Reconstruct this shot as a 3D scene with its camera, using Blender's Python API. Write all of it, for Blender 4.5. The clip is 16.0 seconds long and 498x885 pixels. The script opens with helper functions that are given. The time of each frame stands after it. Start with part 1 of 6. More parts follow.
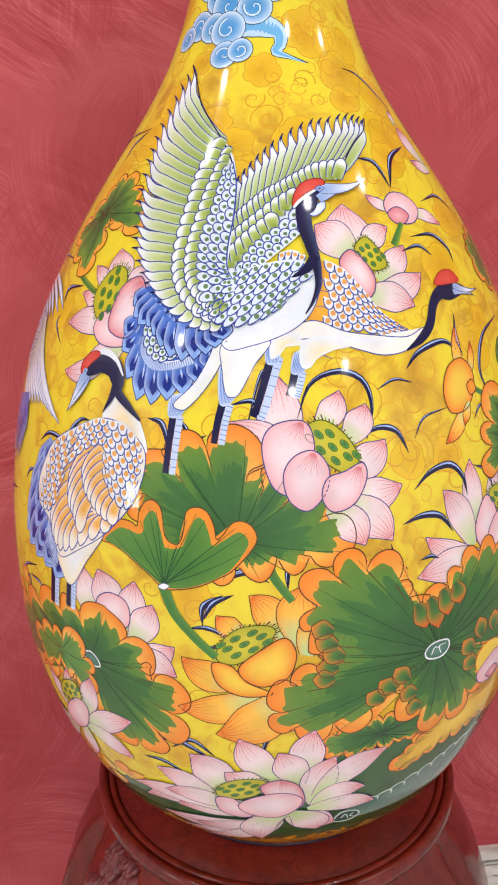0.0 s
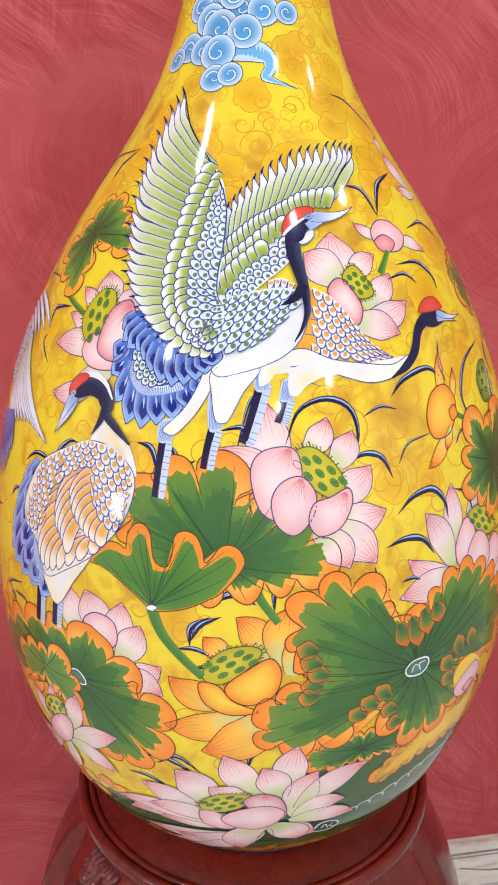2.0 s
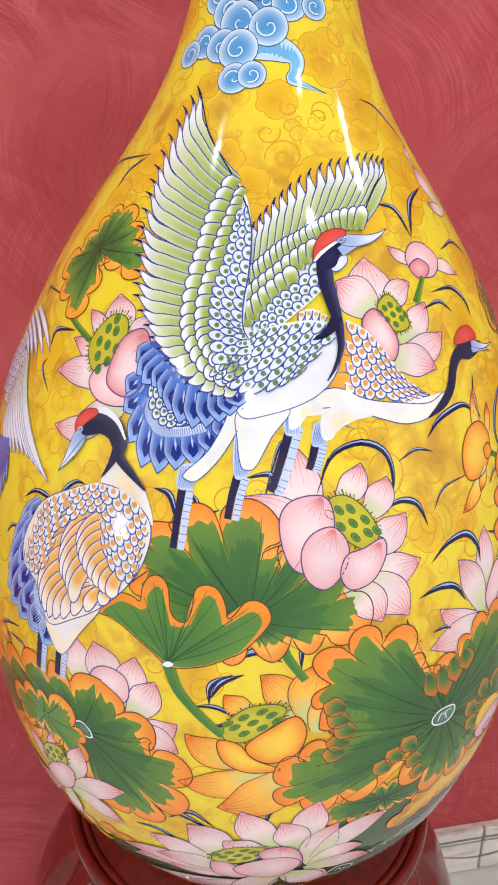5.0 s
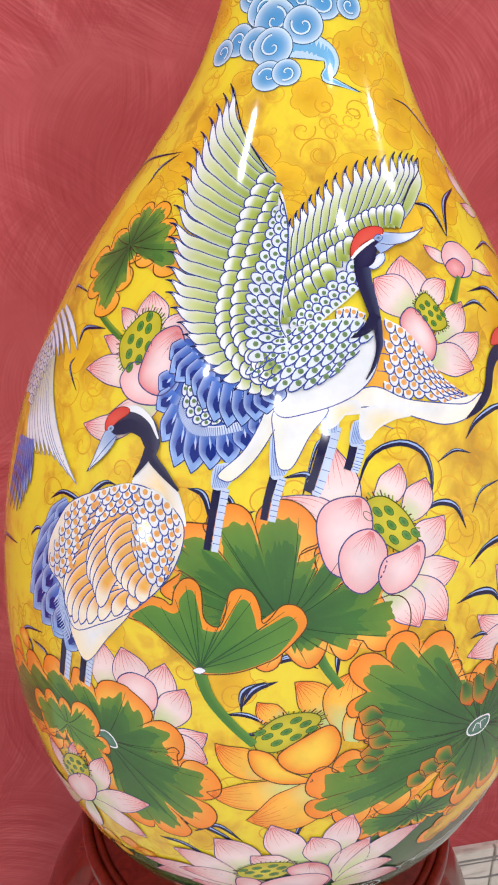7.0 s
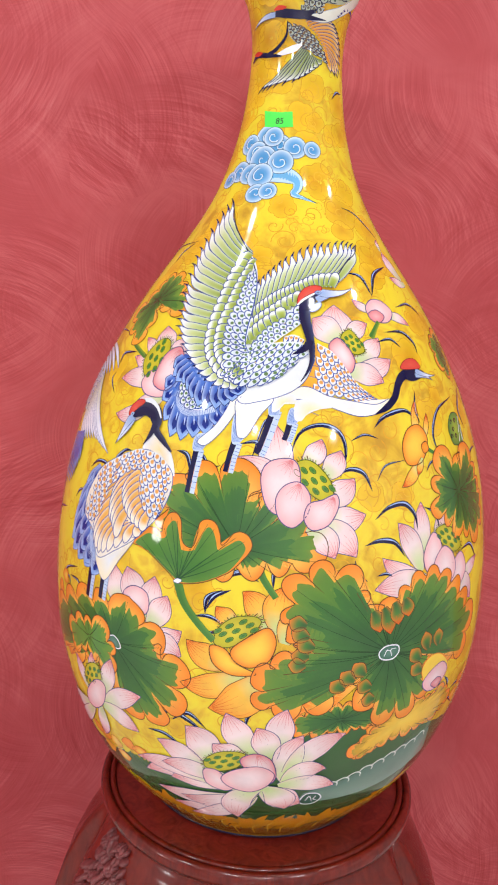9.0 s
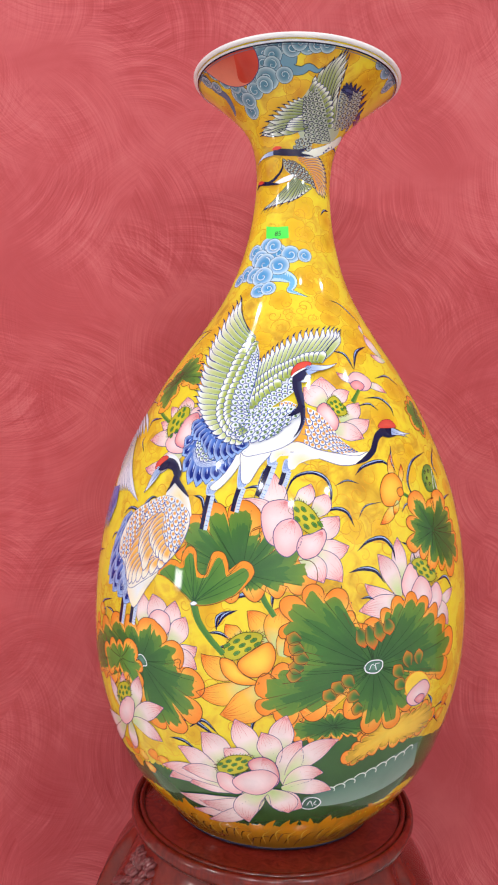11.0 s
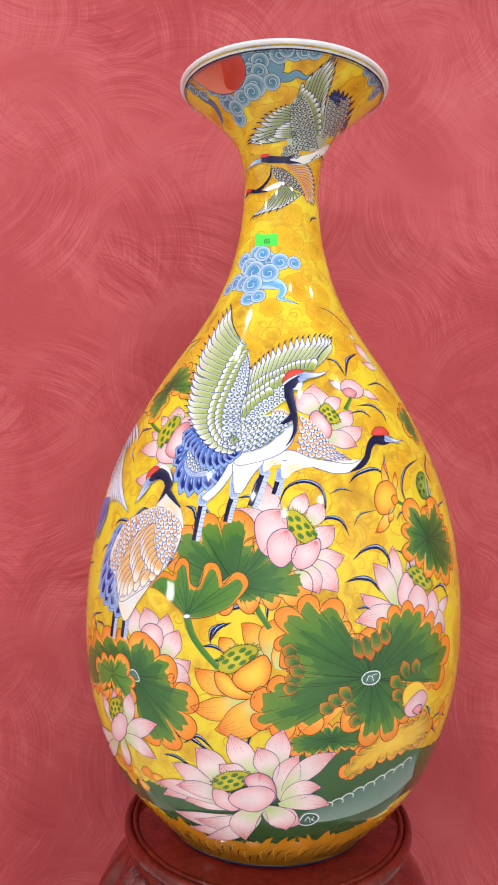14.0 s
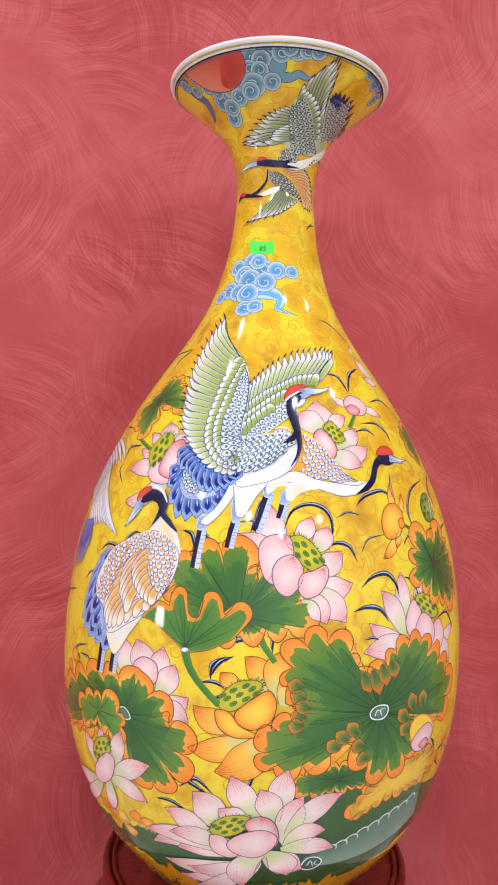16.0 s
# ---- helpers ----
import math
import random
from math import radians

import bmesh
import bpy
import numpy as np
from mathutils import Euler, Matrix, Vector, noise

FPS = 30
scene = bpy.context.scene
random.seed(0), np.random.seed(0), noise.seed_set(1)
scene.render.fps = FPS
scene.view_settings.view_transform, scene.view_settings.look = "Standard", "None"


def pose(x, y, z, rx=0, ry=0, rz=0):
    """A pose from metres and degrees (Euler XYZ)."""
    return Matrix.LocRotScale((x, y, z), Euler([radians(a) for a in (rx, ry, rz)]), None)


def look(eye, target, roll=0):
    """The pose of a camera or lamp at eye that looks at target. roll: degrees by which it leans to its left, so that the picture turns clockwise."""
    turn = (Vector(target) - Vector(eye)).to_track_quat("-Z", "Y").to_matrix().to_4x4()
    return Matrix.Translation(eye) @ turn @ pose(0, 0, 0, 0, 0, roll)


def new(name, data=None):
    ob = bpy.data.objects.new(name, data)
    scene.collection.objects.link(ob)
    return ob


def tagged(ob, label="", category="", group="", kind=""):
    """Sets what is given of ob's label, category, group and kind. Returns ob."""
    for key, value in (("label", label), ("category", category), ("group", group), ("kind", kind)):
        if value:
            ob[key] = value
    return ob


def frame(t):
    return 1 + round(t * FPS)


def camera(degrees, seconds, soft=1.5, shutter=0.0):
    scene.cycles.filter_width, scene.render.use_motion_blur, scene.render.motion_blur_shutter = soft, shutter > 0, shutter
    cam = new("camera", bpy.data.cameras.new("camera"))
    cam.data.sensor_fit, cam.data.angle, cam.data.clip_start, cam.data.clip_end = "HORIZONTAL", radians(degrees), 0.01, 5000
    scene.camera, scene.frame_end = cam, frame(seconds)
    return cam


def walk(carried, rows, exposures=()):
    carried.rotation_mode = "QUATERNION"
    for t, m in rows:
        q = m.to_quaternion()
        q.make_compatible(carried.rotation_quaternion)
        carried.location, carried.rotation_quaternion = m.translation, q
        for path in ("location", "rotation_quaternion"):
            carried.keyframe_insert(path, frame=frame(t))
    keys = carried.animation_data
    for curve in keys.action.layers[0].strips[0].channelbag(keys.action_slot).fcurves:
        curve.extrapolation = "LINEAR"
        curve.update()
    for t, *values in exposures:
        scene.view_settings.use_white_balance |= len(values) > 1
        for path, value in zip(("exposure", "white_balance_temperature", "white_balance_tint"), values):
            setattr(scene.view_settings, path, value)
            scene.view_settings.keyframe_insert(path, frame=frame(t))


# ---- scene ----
cam = camera(36.9, 16.0, 2.0)
METRES, EYE, TILT, LEAN, TURN = 1.0, 1.463, -16.84, 1.05, 0.0
AHEAD = (-0.0232, -0.8781)
ROWS = [
    (0.0, 0.0, 0.0, 0.0, 0.0, 0.0, -0.0),
    (0.5, -0.0015, -0.0064, 0.006, -1.69, -0.85, -0.24),
    (1.0, -0.0202, -0.0178, 0.0115, -1.83, -1.2, -0.48),
    (1.5, -0.0179, -0.0173, 0.0216, -2.61, -1.2, -0.6),
    (2.0, -0.0171, -0.0093, 0.031, -2.39, -0.84, -0.49),
    (2.5, -0.0165, -0.0092, 0.0359, -2.27, -0.72, -0.55),
    (3.0, -0.0272, 0.0078, 0.0516, -2.41, -1.24, -0.46),
    (3.5, -0.0463, 0.0253, 0.0711, -3.17, -2.29, -0.69),
    (6.0, -0.0894, 0.0703, 0.1018, -6.21, -3.64, -0.79),
    (6.5, -0.102, 0.0868, 0.0932, -6.15, -3.6, -0.87),
    (7.0, -0.1013, 0.0644, 0.0794, -6.05, -2.21, -1.22),
    (7.5, -0.0702, 0.0218, 0.056, -5.42, -0.92, -1.39),
    (8.0, -0.0367, -0.0337, 0.0179, -3.63, 0.55, -1.94),
    (8.5, -0.0083, -0.1045, -0.0278, -0.88, 2.07, -3.35),
    (9.0, 0.0136, -0.2024, -0.0731, 0.76, 7.39, -4.38),
    (11.5, 0.0853, -0.3879, -0.1654, 4.19, 14.67, -4.19),
    (12.0, 0.0908, -0.3988, -0.1716, 3.67, 15.35, -3.99),
    (12.5, 0.0905, -0.4019, -0.1728, 3.45, 15.72, -3.95),
    (13.0, 0.083, -0.3987, -0.172, 3.61, 15.61, -3.99),
    (13.5, 0.0795, -0.3822, -0.1679, 3.64, 15.29, -3.53),
    (14.0, 0.067, -0.3607, -0.1581, 3.2, 15.23, -3.34),
    (14.5, 0.0368, -0.3402, -0.1474, 1.81, 15.41, -3.04),
    (15.0, -0.0063, -0.3114, -0.1389, -0.69, 14.98, -2.99),
    (15.5, -0.0255, -0.2916, -0.1302, -1.41, 15.13, -2.66),
    (16.0, -0.0157, -0.3069, -0.1271, -1.25, 15.84, -2.64),
]
EXPOSURES = [(0.0, -0.06), (0.5, 0.0), (3.5, -0.04), (6.0, -0.06), (7.0, -0.06), (8.5, 0.06), (9.0, 0.07), (12.5, 0.10), (14.5, 0.08), (16.0, 0.03)]
walk(cam, [(t, pose(*AHEAD, EYE, TILT, LEAN, TURN) @ pose(METRES * x, METRES * y, METRES * z, 90 + pitch, roll, yaw)) for t, x, y, z, yaw, pitch, roll in ROWS], EXPOSURES)

# ---- light: a window on the left and small round lamps in the ceiling ----
world = bpy.data.worlds.new("world")
scene.world = world
world.use_nodes = True
world.node_tree.nodes["Background"].inputs[0].default_value = (0.75, 0.85, 1.0, 1)
world.node_tree.nodes["Background"].inputs[1].default_value = 0.35


def area_lamp(name, eye, target, sx, sy, power, colour):
    lamp = bpy.data.lights.new(name, "AREA")
    lamp.shape, lamp.size, lamp.size_y, lamp.energy, lamp.color = "RECTANGLE", sx, sy, power, colour
    ob = new(name, lamp)
    ob.matrix_world = look(eye, target)
    return ob


# window on the left-hand side, and small round lamps in the ceiling
area_lamp("window_daylight", (-2.98, -2.05, 1.1), (0, -2.05, 1.1), 0.36, 0.30, 7, (1.0, 0.98, 0.96))
# the lamps at (-1.9, -1.9) and (0.5, -3.6) are added for general brightness
LAMPS = [(-0.80, -0.31, 0.32), (1.27, -0.24, 0.45), (0.50, -0.85, 0.34), (-0.62, -2.9, 1.75), (1.70, -2.7, 1.7), (-1.9, -1.9, 1.3), (0.5, -3.6, 1.8)]
LAMP_POWER = 18.0
for lx, ly, share in LAMPS:
    area_lamp("ceiling_lamp_light", (lx, ly, 3.045), (lx, ly, 0), 0.05, 0.05, LAMP_POWER * share, (0.965, 0.985, 1.04)).data.shape = "DISK"

# ---- materials ----
def material(name):
    m = bpy.data.materials.new(name)
    m.use_nodes = True
    return m, m.node_tree.nodes, m.node_tree.links, m.node_tree.nodes["Principled BSDF"]


def ramp(nodes, stops):
    r = nodes.new("ShaderNodeValToRGB")
    e = r.color_ramp.elements
    while len(e) < len(stops):
        e.new(0.5)
    for i, (p, c) in enumerate(stops):
        e[i].position, e[i].color = p, (*c, 1)
    return r


def coords(nodes, links, scale=(1, 1, 1)):
    c, m = nodes.new("ShaderNodeTexCoord"), nodes.new("ShaderNodeMapping")
    m.inputs["Scale"].default_value = scale
    links.new(c.outputs["Object"], m.inputs["Vector"])
    return m.outputs["Vector"]


def noise_tex(nodes, links, vec, scale, detail=4.0, rough=0.55, warp=0.0):
    n = nodes.new("ShaderNodeTexNoise")
    n.inputs["Scale"].default_value, n.inputs["Detail"].default_value = scale, detail
    n.inputs["Roughness"].default_value, n.inputs["Distortion"].default_value = rough, warp
    links.new(vec, n.inputs["Vector"])
    return n.outputs["Fac"]


def maths(nodes, links, op, a, b=0.0, clamp=False):
    n = nodes.new("ShaderNodeMath")
    n.operation, n.use_clamp = op, clamp
    for i, v in enumerate((a, b)):
        if isinstance(v, (int, float)):
            n.inputs[i].default_value = v
        else:
            links.new(v, n.inputs[i])
    return n.outputs[0]


def mixed(nodes, links, fac, a, b, blend="MIX"):
    n = nodes.new("ShaderNodeMix")
    n.data_type, n.blend_type = "RGBA", blend
    for s, v in ((n.inputs[0], fac), (n.inputs[6], a), (n.inputs[7], b)):
        if isinstance(v, (int, float)):
            s.default_value = v
        elif isinstance(v, tuple):
            s.default_value = (*v, 1)
        else:
            links.new(v, s)
    return n.outputs[2]


def bump(nodes, links, height, strength, distance, shader):
    b = nodes.new("ShaderNodeBump")
    b.inputs["Strength"].default_value, b.inputs["Distance"].default_value = strength, distance
    links.new(height, b.inputs["Height"])
    links.new(b.outputs["Normal"], shader.inputs["Normal"])


def simple(name, colour, rough=0.5, grain=40.0, amount=0.15, relief=0.0, coat=0.0, metal=0.0):
    m, n, k, s = material(name)
    v = coords(n, k)
    f = noise_tex(n, k, v, grain)
    g = noise_tex(n, k, v, grain / 12, 3)
    h = maths(n, k, "ADD", maths(n, k, "MULTIPLY", f, 0.5), maths(n, k, "MULTIPLY", g, 0.5))
    lo, hi = (tuple(c * (1 - amount) for c in colour), tuple(min(1, c * (1 + amount)) for c in colour))
    r = ramp(n, ((0.3, lo), (0.7, hi)))
    k.new(h, r.inputs[0])
    k.new(r.outputs[0], s.inputs["Base Color"])
    s.inputs["Roughness"].default_value, s.inputs["Coat Weight"].default_value, s.inputs["Metallic"].default_value = rough, coat, metal
    if relief:
        bump(n, k, f, 0.4, relief, s)
    return m


def brushed_wall():
    """Red decorative plaster, laid on in short curved sweeps of a wide brush."""
    m, n, k, s = material("red_brushed_plaster")
    v = coords(n, k)
    sep, flat = n.new("ShaderNodeSeparateXYZ"), n.new("ShaderNodeCombineXYZ")
    k.new(v, sep.inputs[0])
    k.new(sep.outputs[0], flat.inputs[0])
    k.new(sep.outputs[2], flat.inputs[1])
    uv = flat.outputs[0]

    def mul(a, b):
        return maths(n, k, "MULTIPLY", a, b)

    def add(a, b):
        return maths(n, k, "ADD", a, b)

    total = fine = None
    for i, (size, bend, shove) in enumerate(((3.4, 2.2, 0.0), (4.4, -3.0, 7.3), (5.2, 3.4, 15.1), (3.9, -2.0, 23.7))):
        mp = n.new("ShaderNodeMapping")
        mp.inputs["Location"].default_value = (shove, shove * 0.7, 0)
        k.new(uv, mp.inputs["Vector"])
        vo = n.new("ShaderNodeTexVoronoi")
        vo.voronoi_dimensions, vo.inputs["Scale"].default_value = "2D", size
        k.new(mp.outputs[0], vo.inputs["Vector"])
        sub = n.new("ShaderNodeVectorMath")
        sub.operation = "SUBTRACT"
        k.new(mp.outputs[0], sub.inputs[0])
        k.new(vo.outputs["Position"], sub.inputs[1])
        rnd, loc = n.new("ShaderNodeSeparateXYZ"), n.new("ShaderNodeSeparateXYZ")
        k.new(vo.outputs["Color"], rnd.inputs[0])
        k.new(sub.outputs[0], loc.inputs[0])
        ang = mul(rnd.outputs[0], 6.283)
        co, si = maths(n, k, "COSINE", ang), maths(n, k, "SINE", ang)
        x = add(mul(loc.outputs[0], co), mul(loc.outputs[1], si))
        z = maths(n, k, "SUBTRACT", mul(loc.outputs[1], co), mul(loc.outputs[0], si))
        bow = add(x, mul(mul(z, z), bend))
        for freq, stretch, which in ((34.0, 0.12, 0), (240.0, 0.03, 1)):
            c = n.new("ShaderNodeCombineXYZ")
            k.new(mul(bow, freq), c.inputs[0])
            k.new(add(mul(z, freq * stretch), mul(rnd.outputs[1], 90.0)), c.inputs[1])
            t = n.new("ShaderNodeTexNoise")
            t.noise_dimensions = "2D"
            t.inputs["Scale"].default_value, t.inputs["Detail"].default_value, t.inputs["Roughness"].default_value = 1.0, 2.0, 0.55
            k.new(c.outputs[0], t.inputs["Vector"])
            fade = n.new("ShaderNodeMapRange")
            fade.interpolation_type = "SMOOTHSTEP"
            fade.inputs[1].default_value, fade.inputs[2].default_value = 0.62, 0.18
            k.new(vo.outputs["Distance"], fade.inputs[0])
            wob = noise_tex(n, k, mp.outputs[0], 5.0, 2, 0.5)
            o = mul(maths(n, k, "SUBTRACT", t.outputs["Fac"], 0.5), mul(fade.outputs[0], mul(add(rnd.outputs[2], 0.25), wob)))
            if which:
                fine = o if fine is None else add(fine, o)
            else:
                total = o if total is None else add(total, o)
    cloud = noise_tex(n, k, v, 1.6, 3, 0.55, 0.5)
    mid = noise_tex(n, k, v, 5.0, 4, 0.6, 0.8)
    t = add(mul(total, 0.75), mul(fine, 0.95))
    t = add(t, mul(maths(n, k, "SUBTRACT", cloud, 0.5), 0.7))
    t = add(t, mul(maths(n, k, "SUBTRACT", mid, 0.5), 0.6))
    t = maths(n, k, "ADD", t, 0.5, True)
    r = ramp(n, ((0.15, (0.38, 0.044, 0.052)), (0.45, (0.46, 0.070, 0.078)), (0.62, (0.53, 0.100, 0.108)), (0.92, (0.60, 0.15, 0.158))))
    k.new(t, r.inputs[0])
    k.new(r.outputs[0], s.inputs["Base Color"])
    s.inputs["Roughness"].default_value = 0.5
    s.inputs["Specular IOR Level"].default_value = 0.2
    bump(n, k, add(mul(total, 0.5), fine), 0.5, 0.003, s)
    return m


def lacquer(name, dark, light, rough=0.22):
    m, n, k, s = material(name)
    v = coords(n, k, (9, 9, 1.6))
    g = noise_tex(n, k, v, 5.0, 6, 0.65, 1.5)
    w = noise_tex(n, k, coords(n, k), 3.0, 3)
    t = maths(n, k, "ADD", maths(n, k, "MULTIPLY", g, 0.6), maths(n, k, "MULTIPLY", w, 0.4))
    r = ramp(n, ((0.36, dark), (0.62, light)))
    k.new(t, r.inputs[0])
    k.new(r.outputs[0], s.inputs["Base Color"])
    s.inputs["Roughness"].default_value = rough
    s.inputs["Coat Weight"].default_value, s.inputs["Coat Roughness"].default_value = 0.15, 0.1
    s.inputs["Specular IOR Level"].default_value = 0.38
    bump(n, k, g, 0.08, 0.001, s)
    return m


def glaze(name, painted):
    """Fired glaze. painted: its colour comes from the brush; else the mottled yellow ground."""
    m, n, k, s = material(name)
    v = coords(n, k)
    f = noise_tex(n, k, v, 60.0, 3)
    if painted:
        a = n.new("ShaderNodeVertexColor")
        a.layer_name = "paint"
        wash = noise_tex(n, k, v, 26.0, 4, 0.6)
        r = ramp(n, ((0.33, (0.87, 0.88, 0.89)), (0.58, (1, 1, 1))))
        k.new(wash, r.inputs[0])
        k.new(mixed(n, k, 1.0, a.outputs[0], r.outputs[0], "MULTIPLY"), s.inputs["Base Color"])
    else:
        big = noise_tex(n, k, v, 8.5, 4, 0.55, 1.0)
        mid = noise_tex(n, k, v, 26.0, 4, 0.55, 1.6)
        t = maths(n, k, "ADD", maths(n, k, "MULTIPLY", big, 0.55), maths(n, k, "MULTIPLY", mid, 0.45))
        r = ramp(n, ((0.43, (0.81, 0.66, 0.036)), (0.505, (0.79, 0.595, 0.034)), (0.55, (0.73, 0.47, 0.030)), (0.59, (0.66, 0.40, 0.026)), (0.66, (0.53, 0.29, 0.022))))
        k.new(t, r.inputs[0])
        k.new(r.outputs[0], s.inputs["Base Color"])
    s.inputs["Roughness"].default_value = 0.06
    s.inputs["IOR"].default_value = 1.5
    ripple = noise_tex(n, k, v, 17.0, 2, 0.5)
    bump(n, k, maths(n, k, "ADD", ripple, maths(n, k, "MULTIPLY", f, 0.02)), 0.12, 0.004, s)
    return m


def marble_tile():
    m, n, k, s = material("veined_cream_tile")
    v = coords(n, k)
    w = noise_tex(n, k, coords(n, k, (2.0, 1.0, 9.0)), 2.2, 5, 0.6, 1.8)
    f = noise_tex(n, k, v, 30.0, 3)
    t = maths(n, k, "ADD", w, maths(n, k, "MULTIPLY", maths(n, k, "SUBTRACT", f, 0.5), 0.15))
    r = ramp(n, ((0.32, (0.48, 0.43, 0.37)), (0.45, (0.70, 0.65, 0.57)), (0.6, (0.79, 0.75, 0.68))))
    k.new(t, r.inputs[0])
    k.new(r.outputs[0], s.inputs["Base Color"])
    s.inputs["Roughness"].default_value = 0.3
    return m


WALL = brushed_wall()
WOOD = lacquer("red_brown_lacquered_wood", (0.075, 0.005, 0.003), (0.175, 0.015, 0.008), 0.18)
CARVED = lacquer("carved_lacquered_wood", (0.06, 0.008, 0.008), (0.20, 0.05, 0.05), 0.16)
GROUND = glaze("yellow_glaze", False)
PAINT = glaze("painted_glaze", True)
WHITE = simple("white_glaze", (0.82, 0.82, 0.83), 0.1, 30, 0.03)
NAVY = simple("navy_glaze", (0.012, 0.012, 0.035), 0.12, 30, 0.2)
TILE = marble_tile()
SCROLL = simple("grey_relief_glaze", (0.20, 0.19, 0.17), 0.35, 50, 0.35)
FLOOR = simple("pale_floor_tile", (0.60, 0.58, 0.55), 0.3, 20, 0.12)
PLASTER = simple("white_plaster", (0.80, 0.79, 0.77), 0.8, 25, 0.05)
INK = simple("black_ink", (0.01, 0.02, 0.012), 0.5, 80, 0.1)
TUBE, tn, tk, ts = material("lamp_diffuser")
ts.inputs["Emission Color"].default_value, ts.inputs["Emission Strength"].default_value = (1, 0.97, 0.92, 1), 8.0
LAMP_BODY = simple("white_enamel", (0.75, 0.75, 0.75), 0.4)


# ---- building helpers ----
def finish(name, bm, mat, parent=None, label="", smooth=False):
    me = bpy.data.meshes.new(name)
    bm.to_mesh(me)
    bm.free()
    me.materials.append(mat)
    if smooth:
        me.polygons.foreach_set("use_smooth", [True] * len(me.polygons))
    ob = new(name, me)
    if parent is not None:
        ob.parent = parent
        ob.matrix_parent_inverse = parent.matrix_world.inverted()
    return tagged(ob, label)


def part(name, bm, mat, parent, label="", smooth=False):
    return finish(name, bm, mat, parent, label, smooth)


def thing(name, label, category, group="", at=(0, 0, 0)):
    ob = new(name)
    ob.location = at
    ob.matrix_world = Matrix.Translation(at)
    return tagged(ob, label, category, group)


def box(x0, x1, y0, y1, z0, z1, bevel=0.0):
    bm = bmesh.new()
    bmesh.ops.create_cube(bm, size=1)
    for v in bm.verts:
        v.co = ((x0 + x1) / 2 + v.co.x * (x1 - x0), (y0 + y1) / 2 + v.co.y * (y1 - y0), (z0 + z1) / 2 + v.co.z * (z1 - z0))
    if bevel:
        bmesh.ops.bevel(bm, geom=bm.edges[:], offset=bevel, segments=2, affect="EDGES")
    return bm


def lathe(points, steps=96, warp=None):
    """Turns (radius, height) points about the z axis; warp(angle, r, z) may change the radius."""
    bm = bmesh.new()
    rings = []
    for r, z in points:
        ring = []
        for i in range(steps):
            a = 2 * math.pi * i / steps
            q = warp(a, r, z) if warp else r
            ring.append(bm.verts.new((q * math.sin(a), -q * math.cos(a), z)))
        rings.append(ring)
    for a, b in zip(rings, rings[1:]):
        for i in range(steps):
            j = (i + 1) % steps
            bm.faces.new((a[i], a[j], b[j], b[i]))
    return bm, rings


def bead_ring(r, z, thick, steps=128, sides=10, flat=1.0):
    pts = [(r + thick * math.cos(2 * math.pi * k / sides), z + flat * thick * math.sin(2 * math.pi * k / sides)) for k in range(sides + 1)]
    return lathe(pts, steps)[0]


# ---- the room ----
FOOT = 0.75          # height of the vase's foot
BACK = 0.39          # the red wall, behind the vase's axis
WALL_TURN = Matrix.Translation((0, BACK, 0)) @ Matrix.Rotation(math.atan(0.115), 4, "Z") @ Matrix.Translation((0, -BACK, 0))   # it stands slightly askew
tagged(finish("floor", box(-3.2, 3.2, -4.8, 1.0, -0.1, 0.0), FLOOR), "plain pale shop floor", "floor", kind="structure")
tagged(finish("wall_north", box(-3.4, 3.4, BACK, BACK + 0.2, 0.002, 3.1), WALL), "red plaster wall with curved brush sweeps", "wall", kind="structure").matrix_world = WALL_TURN
# these white walls and the ceiling are unseen, added to bounce light
tagged(finish("wall_east", box(3.0, 3.2, -4.6, 0.72, 0.002, 3.1), PLASTER), "unseen plain wall of white plaster, bounces light", "wall", kind="structure")
for b in ((-3.2, -3.0, -4.6, -2.45, 0.0, 3.1), (-3.2, -3.0, -1.65, 0.03, 0.002, 3.1), (-3.2, -3.0, -2.447, -1.653, 0.0, 0.7), (-3.2, -3.0, -2.447, -1.653, 1.5, 3.1)):
    tagged(finish("wall_west", box(*b), PLASTER), "unseen white plaster wall round a small window opening, bounces light", "wall", kind="structure")
tagged(finish("ceiling", box(-3.2, 3.2, -4.8, 1.0, 3.103, 3.2), PLASTER), "unseen plain ceiling of white plaster, bounces light", "ceiling", kind="structure")
tagged(finish("wall_south", box(-3.2, 3.2, -4.8, -4.603, 0.0, 3.1), PLASTER), "unseen plain wall of white plaster, bounces light", "wall", kind="structure")

# round lamps let into the ceiling
for lx, ly, share in LAMPS:
    lamp = thing("ceiling_lamp", "small round white lamp in the ceiling", "lamp", "round lamps in the ceiling", (lx, ly, 3.103))
    ring = lathe([(0.06, 3.05), (0.075, 3.05), (0.08, 3.06), (0.08, 3.103), (0.06, 3.103), (0.06, 3.05)], 40)[0]
    bmesh.ops.translate(ring, verts=ring.verts, vec=(lx, ly, 0))
    part("rim", ring, LAMP_BODY, lamp, "", True)
    disc = lathe([(0.0005, 3.062), (0.06, 3.062), (0.06, 3.07), (0.0005, 3.07)], 40)[0]
    bmesh.ops.translate(disc, verts=disc.verts, vec=(lx, ly, 0))
    part("diffuser", disc, TUBE, lamp, "glowing white diffuser")

# tiled skirting with a scroll border along the red wall
SKIRT = 0.127
skirting = tagged(finish("baseboard", box(-3.0, 3.0, BACK - 0.010, BACK - 0.0005, 0.0, SKIRT - 0.004), TILE), "cream veined ceramic skirting with grey scroll border", "baseboard", kind="structure")


